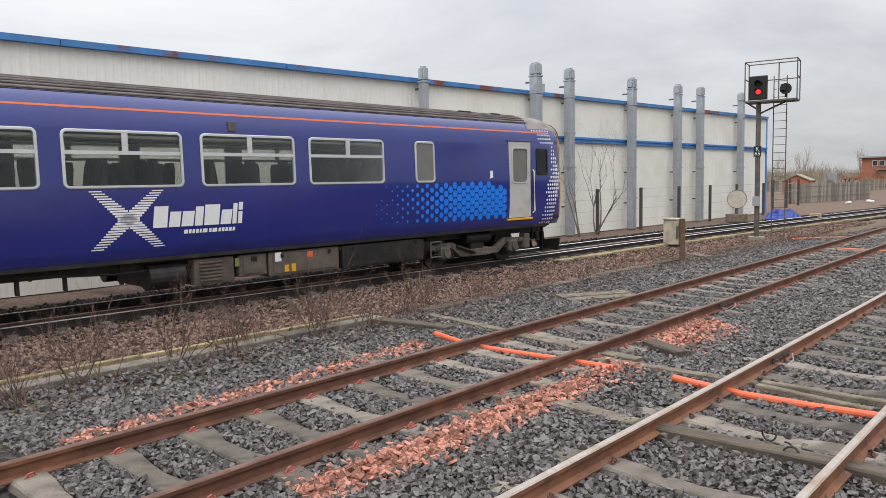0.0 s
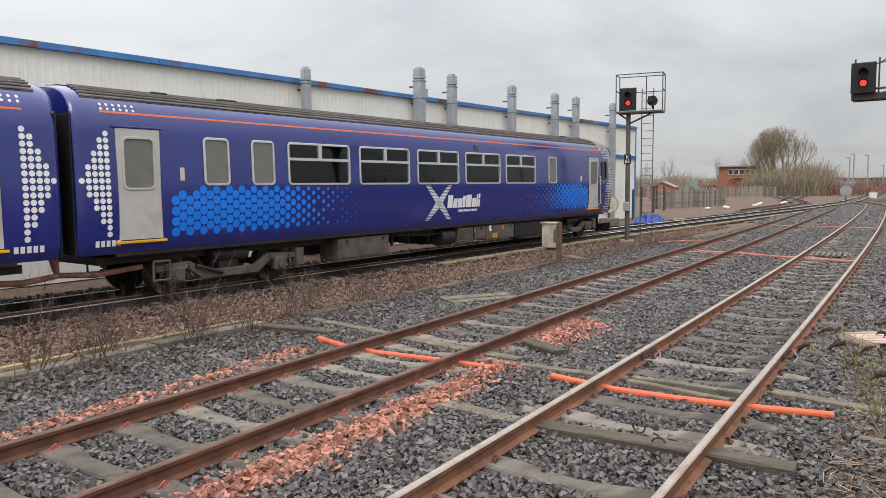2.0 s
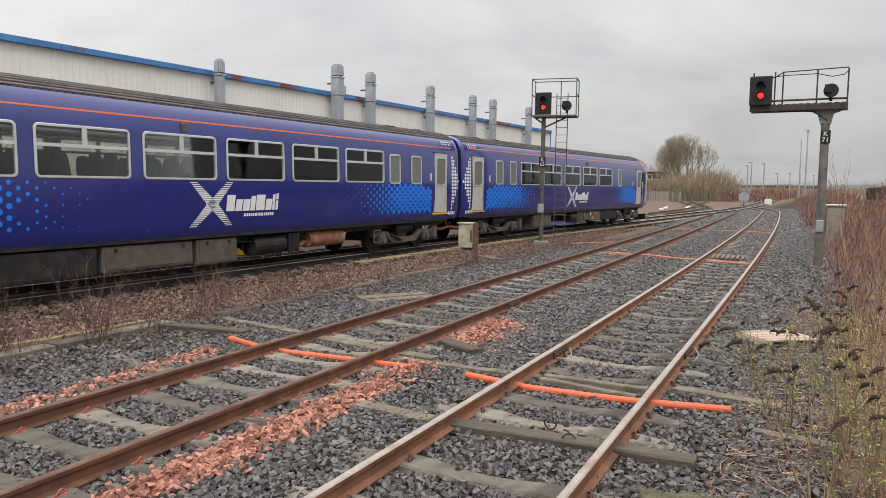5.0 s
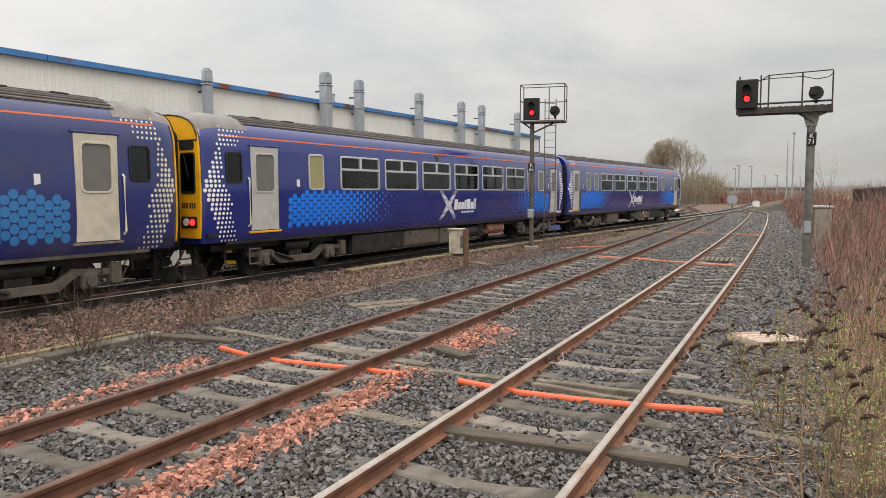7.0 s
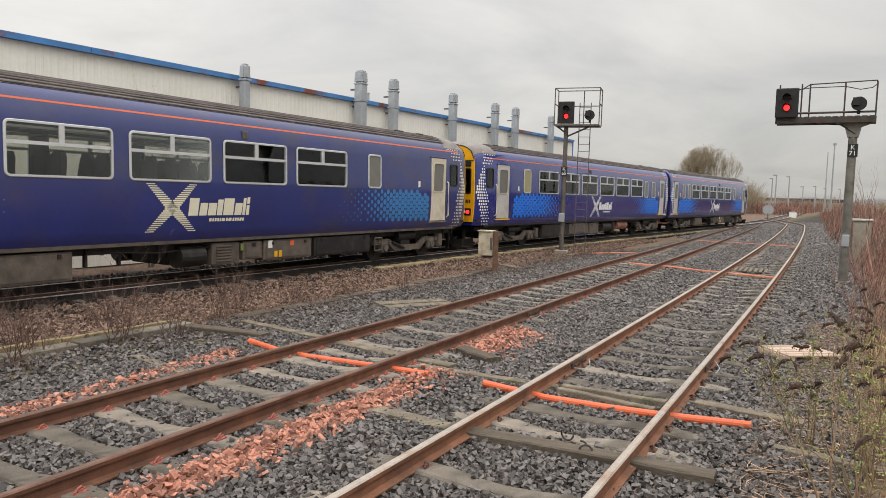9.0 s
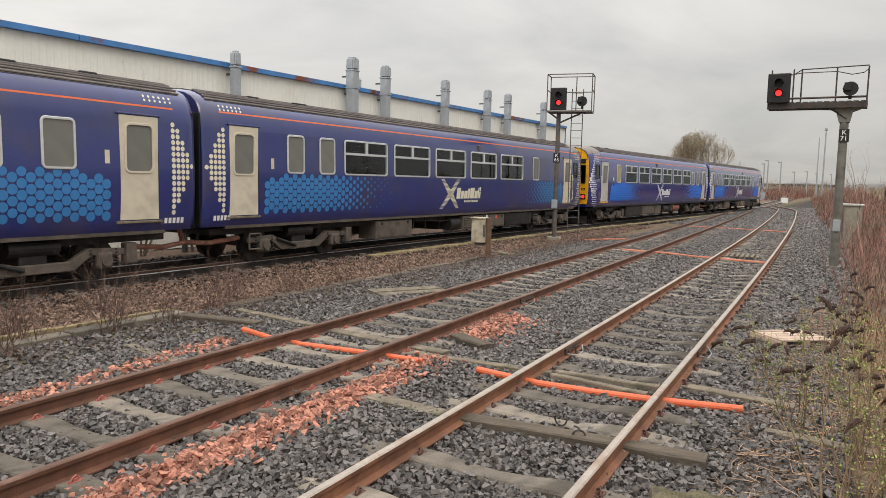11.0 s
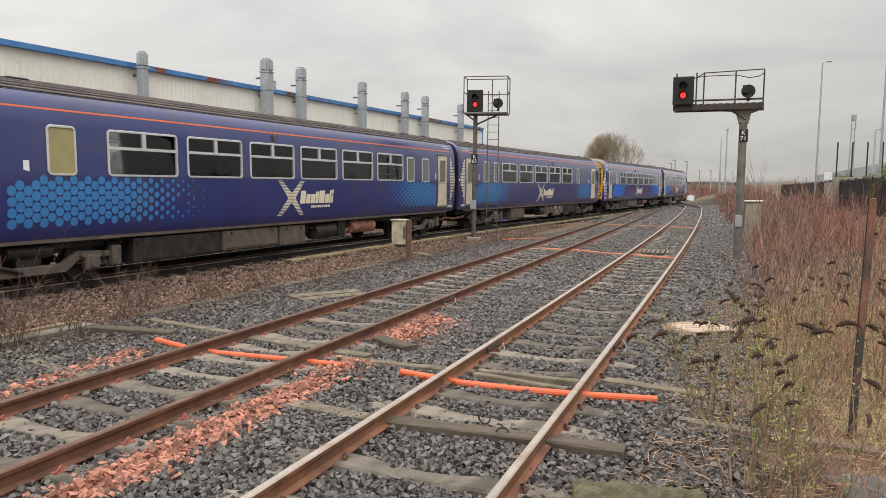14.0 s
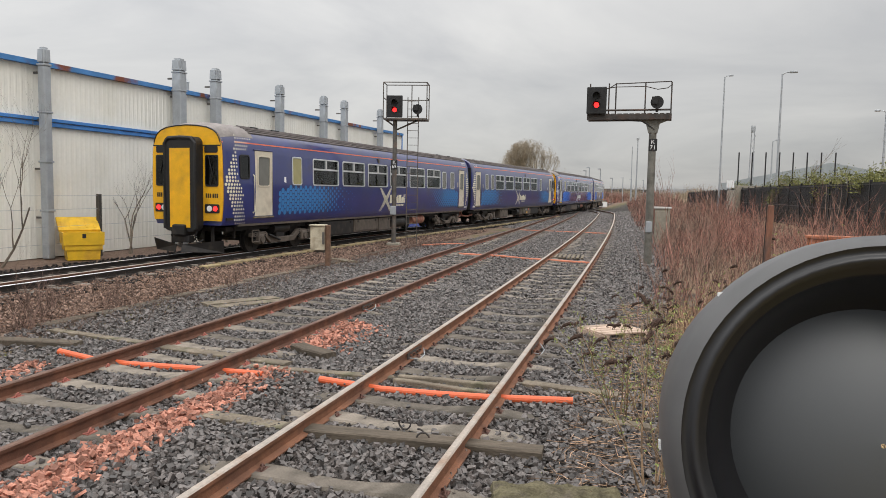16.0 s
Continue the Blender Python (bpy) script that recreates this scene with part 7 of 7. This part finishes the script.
def far_scrub(label, spots, n, hgt, seed, mat):
    """A belt of far scrub: many short bent twigs, uneven at the top."""
    rnd = random.Random(seed)
    out = []
    for k in range(n):
        x, y = spots(rnd)
        top = hgt * (0.55 + 0.45 * noise.noise((x * 0.13, y * 0.05, seed)) + 0.25 * rnd.random())
        p = Vector((x, y, 0))
        d = Vector((rnd.gauss(0, 0.25), rnd.gauss(0, 0.25), 1)).normalized()
        q = p + d * top * 0.6
        out.append((*p, *q, 0.035, 0.025))
        for j in range(4):
            e = (d + Vector((rnd.gauss(0, 0.5), rnd.gauss(0, 0.5), 0.1))).normalized()
            s = p.lerp(q, rnd.uniform(0.35, 1.0))
            out.append((*s, *(s + e * top * rnd.uniform(0.25, 0.5)), 0.022, 0.01))
    tagged(from_arrays("scrub_belt", *prisms(out, 3), mat), label, "scrub", kind="stuff")


far_scrub("brown leafless scrub round the big willow", lambda r: (-31 + 12.5 * r.random(), 136 + 22 * r.random()), 1500, 7.5, 1, M_willow)
far_scrub("brown scrub belt beside the junction", lambda r: (-19 + 9 * r.random(), 135 + 90 * r.random()), 1300, 3.6, 2, M_twig)
far_scrub("grey leafless wood along the horizon", lambda r: (-110 + 190 * r.random(), 240 + 80 * r.random()), 2600, 6.5, 3, M_willow)
far_scrub("leafless scrub behind the shed and fence", lambda r: (-75 + 38 * r.random(), 150 + 30 * r.random()), 1300, 6.5, 4, M_willow)
far_scrub("leafless hedge behind the raised platform", lambda r: (3 + 60 * r.random(), 130 + 50 * r.random()), 1200, 5.0, 5, M_willow)


def far_hill():
    """Low dark ground with rooftops that closes the horizon."""
    bm = bmesh.new()
    prev = None
    for i in range(121):
        x = -900 + 1500 * i / 120
        h = 6 + 5 * noise.noise((x * 0.004, 1, 0)) + 1.6 * noise.noise((x * 0.04, 3, 0))
        q = [bm.verts.new((x, 620, 0)), bm.verts.new((x, 640, h)), bm.verts.new((x, 700, h * 0.8))]
        if prev:
            bm.faces.new((prev[0], q[0], q[1], prev[1]))
            bm.faces.new((prev[1], q[1], q[2], prev[2]))
        prev = q
    tagged(part("backdrop", bm, M_hill), "low dark wooded rise on the horizon", "backdrop", kind="structure")


far_hill()

# ---- rails and sleepers ----
lay_track("track_near", "worn rusty rails on dished concrete sleepers in grey ballast", near_line, -3, 76, NEAR_PLACES, 40, M_head, CLIP_RUST, 1, side=M_rail_orange)
lay_track("track_middle", "rust-brown rails on concrete sleepers with red oxide clips", middle_line, -6, 66, MIDDLE_PLACES, 34, M_head_rust, CLIP_RED, 2)
lay_track("track_train", "polished running rails under the train on stained sleepers", train_line, -60, 380, list(np.arange(-59.7, 380, 0.7)), -60, M_head_bright, CLIP_RUST, 3, side=M_rail_black)


def link(name, label, pts, head):
    """A short curved connection between two tracks, through the given centres."""
    ys = [p[1] for p in pts]
    xs = [p[0] for p in pts]
    lay_track(name, label, lambda y: float(np.interp(y, ys, xs)), ys[0], ys[-1], list(np.arange(ys[0] + 0.3, ys[-1], 0.72)), -60, head, CLIP_RUST, 9, 2.0)


link("track_link", "rusty connecting track curving left to the junction", [(near_line(76), 76), (-6.3, 80), (-7.4, 85), (-8.9, 91), (-10.4, 98), (train_line(112) + 0.2, 112)], M_head)
link("track_link_far", "rusty track joining the running line", [(middle_line(66), 66), (-9.1, 72), (-9.75, 80), (-9.9, 88), (train_line(97), 97)], M_head_rust)
link("siding_track", "rusty siding rails curving away behind the palisade", [(train_line(62) - 2.6, 62), (train_line(75) - 3.2, 75), (train_line(90) - 4.6, 90), (-19.0, 110), (-26.0, 140)], M_head_rust)
link("siding_track_far", "rusty siding rails among the sidings", [(train_line(84) - 3.6, 84), (-17.2, 100), (-20.0, 125), (-24.0, 160)], M_head_rust)


def guard_rail():
    """The second rail inside the running line, and the pale timber edge along its sleepers."""
    t = empty("check_rail")
    tagged(t, "dull check rail beside the polished running rails", "rail", kind="structure")
    rail(offset_path(train_line, GAUGE / 2 - 0.42, -20, 60, 2.0), t, M_head)
    me = [mesh_of(box(-0.14, 0.14, 0.0, 0.62, -0.1, 0.075 + 0.01 * k, 0.012, 1), M_timber_pale, "edge_timber") for k in range(3)]
    rnd = random.Random(4)
    y = 17.0
    while y < 66:
        shared("edge_timber", rnd.choice(me), t, pose(train_line(y) + GAUGE / 2 + 0.62 + rnd.uniform(-0.03, 0.03), y, 0, 0, 0, rnd.uniform(-3, 3) - 3))
        y += 0.7


guard_rail()


def fishplate(line, off, y):
    """A bolted rail joint with its bond wires."""
    x = line(y) + off
    a = math.degrees(math.atan((line(y + 0.5) - line(y - 0.5))))
    f = empty("rail_joint", pose(x, y, RAIL_TOP - 0.158, 0, 0, -a))
    tagged(f, "bolted rusty rail joint with thin bond wires", "rail joint", group="rail joints")
    for s in (-1, 1):
        part("fishplate", box(s * 0.012, s * 0.034, -0.3, 0.3, 0.03, 0.112, 0.006, 1), M_pole_dark, f)
        for k in (-0.2, -0.07, 0.07, 0.2):
            part("bolt", rod((s * 0.034, k, 0.07), (s * 0.058, k, 0.07), 0.016, n=6), M_rail, f)
    part("bond_wire", tube([(0.05, -0.28, 0.05), (0.13, -0.12, 0.0), (0.15, 0.06, 0.03), (0.06, 0.3, 0.06)], 0.007, 5), M_galv, f)


fishplate(near_line, -GAUGE / 2, 9.1)
fishplate(near_line, GAUGE / 2, 10.0)
fishplate(middle_line, GAUGE / 2, 12.4)


def grating():
    g = empty("timber_grating", pose(near_line(25) - 0.15, 25.1, 0.05, 0, 0, 4))
    tagged(g, "small slatted pale grating between the near rails", "grating")
    for k in range(7):
        part("slat", box(-0.5 + 0.15 * k, -0.41 + 0.15 * k, -0.65, 0.65, 0, 0.045, 0.006, 1), M_timber, g)


grating()


def coil(x, y, seed):
    """A sprung rail clip lying loose on a sleeper."""
    rnd = random.Random(seed)
    bm = bmesh.new()
    add_tube(bm, [(0.05 * math.cos(radians(a)), 0.0003 * a - 0.06, 0.05 + 0.05 * math.sin(radians(a))) for a in range(0, 480, 24)], 0.009, 6)
    ob = part("loose_clip", bm, M_pole_dark, at=pose(x, y, 0.03, 0, 0, rnd.uniform(0, 180)))
    tagged(ob, "loose dark spring clip lying on a sleeper", "rail clip", group="loose clips")


for k, (x, y) in enumerate(((-2.25, 6.3), (-3.75, 6.42), (-1.0, 6.55), (-2.0, 6.0))):
    coil(x, y, k)

# ---- ballast: real stones, joined, too many to count ----


def stones(name, label, spots, size, mat, seed, flat=0.85):
    """Angular stones: cubes with pulled corners, each turned its own way; spots is an array of x y z."""
    rs = np.random.RandomState(seed)
    n = len(spots)
    cube = np.array([(-1, -1, -1), (1, -1, -1), (1, 1, -1), (-1, 1, -1), (-1, -1, 1), (1, -1, 1), (1, 1, 1), (-1, 1, 1)], dtype=float) * 0.5
    c = cube[None] * (1 + rs.uniform(-0.5, 0.12, (n, 8, 3)))
    s = size * rs.uniform(0.55, 1.35, (n, 1, 1)) * np.stack([rs.uniform(0.9, 1.4, n), rs.uniform(0.75, 1.1, n), rs.uniform(0.6, 1.0, n) * flat], axis=1)[:, None, :]
    c = c * s
    q = rs.normal(size=(n, 4)) * np.array([1.6, 0.6, 0.6, 1.6])
    q /= np.linalg.norm(q, axis=1, keepdims=True)
    w, x, y, z = q.T
    rot = np.stack([1 - 2 * (y * y + z * z), 2 * (x * y - z * w), 2 * (x * z + y * w), 2 * (x * y + z * w), 1 - 2 * (x * x + z * z), 2 * (y * z - x * w), 2 * (x * z - y * w), 2 * (y * z + x * w), 1 - 2 * (x * x + y * y)], axis=1).reshape(n, 3, 3)
    v = np.einsum("nij,nkj->nki", rot, c) + np.asarray(spots)[:, None, :]
    f = np.array([(0, 3, 2, 1), (4, 5, 6, 7), (0, 1, 5, 4), (1, 2, 6, 5), (2, 3, 7, 6), (3, 0, 4, 7)])
    faces = (np.arange(n)[:, None, None] * 8 + f[None]).reshape(-1, 4)
    return tagged(from_arrays(name, v.reshape(-1, 3), faces, mat), label, "ballast", kind="stuff")


def scatter(seed, n, x0, x1, y0, y1, z, thin=0.0):
    rs = np.random.RandomState(seed)
    x, y = rs.uniform(x0, x1, n), y0 + (y1 - y0) * rs.uniform(0, 1, n) ** (1 + thin)
    return np.stack([x, y, z + rs.normal(0, 0.014, n)], axis=1)


def clear_of_sleepers(p, line, places):
    """Takes away the stones that would lie on a track's sleepers between the rails; fewer beyond them."""
    rs = np.random.RandomState(7)
    cx = np.array([line(y) for y in p[:, 1]])
    off = np.abs(p[:, 0] - cx)
    ys = np.asarray(places)
    k = np.clip(np.searchsorted(ys, p[:, 1]), 1, len(ys) - 1)
    gap = np.minimum(np.abs(p[:, 1] - ys[k]), np.abs(p[:, 1] - ys[k - 1]))
    keep = np.where(off < 0.85, 0.04, np.where(off < 1.2, 0.45, 1.0))
    return p[~((gap < 0.135) & (rs.uniform(0, 1, len(p)) > keep))]


g1 = scatter(1, 118000, -8.1, 0.1, 1.8, 15, 0.002, 0.25)
g2 = scatter(2, 62000, -8.6, 0.1, 15, 44, 0.0, 0.25)
g3 = scatter(3, 26000, -9.6, -0.4, 44, 92, 0.0, 0.2)
for nm, g, sz in (("ballast", g1, 0.046), ("ballast", g2, 0.06), ("ballast", g3, 0.12)):
    g = clear_of_sleepers(clear_of_sleepers(g, near_line, NEAR_PLACES), middle_line, MIDDLE_PLACES)
    stones(nm, "angular dark grey granite ballast between the tracks", g, sz, M_ballast, 3)
b1 = scatter(4, 42000, -12.7, -9.5, 1.0, 40, 0.005, 0.5)
stones("cess_stones", "brown stained stones in the cess beside the running line", b1, 0.05, M_ballast_brown, 5)
b2 = scatter(6, 14000, -9.4, -8.0, 1.0, 30, -0.008)
stones("edge_stones", "mixed grey stones along the edge of the ballast", b2, 0.05, M_ballast, 8)


def rubble_spots(seed, n, cx, cy, sx, sy, h):
    rs = np.random.RandomState(seed)
    x, y = rs.normal(0, 1, n), rs.uniform(-1, 1, n)
    return np.stack([cx(y) + x * sx, cy + y * sy, 0.02 + np.abs(rs.normal(0, h, n)) * np.exp(-x * x / 2)], axis=1)


r1 = rubble_spots(1, 1900, lambda y: -4.42 - 0.05 * y, 4.9, 0.12, 1.95, 0.03)
r2 = rubble_spots(2, 700, lambda y: -4.75 - 0.1 * y, 10.0, 0.24, 1.05, 0.03)
r3 = rubble_spots(3, 800, lambda y: -7.15 - 0.25 * y, 4.6, 0.11, 2.5, 0.015)
r4 = rubble_spots(4, 160, lambda y: -4.55 + 0.0 * y, 7.4, 0.2, 0.5, 0.03)
for k, r in enumerate((r1, r2, r3, r4)):
    stones("red_chippings", "heap of salmon-red broken stone beside the rail", r, 0.054, M_rubble, 20 + k, 0.6)
# near-black stones spread along the running line
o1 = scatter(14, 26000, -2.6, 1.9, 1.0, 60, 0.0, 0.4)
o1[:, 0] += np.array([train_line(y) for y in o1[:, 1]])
stones("oily_stones", "near-black stones under the running line", o1, 0.06, M_ballast_black, 15)
lv = scatter(9, 5000, -13.0, -9.4, 1.5, 16, 0.03)
tagged(leaves(lv, 0.022, random.Random(6), M_litter, "leaf_litter", 1.8), "dry brown fallen leaves in the cess", "leaf litter", kind="stuff")

# ---- motion ----
# seconds and the distance of the train's front along its track
RUN = ((0.0, 17.42), (1.0, 23.47), (2.0, 29.29), (3.0, 34.94), (4.0, 40.58), (5.0, 46.22), (6.0, 51.87), (7.0, 57.48), (8.0, 63.03),
       (9.0, 68.7), (10.0, 74.34), (11.0, 80.13), (12.0, 86.0), (13.0, 91.97), (14.0, 98.04), (15.0, 104.15), (16.0, 110.33))


def run_at(t):
    return float(np.interp(t, [r[0] for r in RUN], [r[1] for r in RUN]))


def in_view(t, x, y, z):
    """A place given from the camera as it looks at the time t: right, up, ahead."""
    r = [p for p in PAN if p[0] >= t - 0.001][0]
    q = [p for p in PAN if p[0] <= t + 0.001][-1]
    k = 0.0 if r[0] == q[0] else (t - q[0]) / (r[0] - q[0])
    yaw, pitch, roll = (q[i] + (r[i] - q[i]) * k for i in (1, 2, 3))
    return pose(*EYE, 90 + pitch, roll, yaw) @ Matrix.Translation((x, y, -z))


def motions():
    for i, car in enumerate(CARS):
        rows = []
        for k in range(33):
            t = k / 2
            c = run_at(t) - CAR_PITCH * (i + 0.5) - (0.55 if i > 1 else 0.0)
            a, b = on_line(c - 8.0), on_line(c + 8.0)
            m, d = (a + b) / 2, b - a
            rows.append((t, pose(m.x, m.y, RAIL_TOP, 0, 0, -math.degrees(math.atan2(d.x, d.y)))))
        walk(car, rows)
    # the lens of a neighbour's camera comes up at the very end
    walk(LENS, [(t, in_view(max(t, 15.5), x, y, z) @ pose(0, 0, 0, -7, -13, 0)) for t, x, y, z in
                ((0.0, 0.13, -0.26, 0.16), (15.6, 0.12, -0.16, 0.15), (15.8, 0.098, -0.094, 0.15), (15.9, 0.095, -0.067, 0.147), (16.0, 0.092, -0.041, 0.146))])
    # the wheels roll: 0.42 m radius
    for w, y in WHEELS:
        walk(w, [(k / 10, pose(0, y, 0.42, -math.degrees((run_at(k / 10) - RUN[0][1]) / 0.42), 0, 0)) for k in range(161)])


motions()
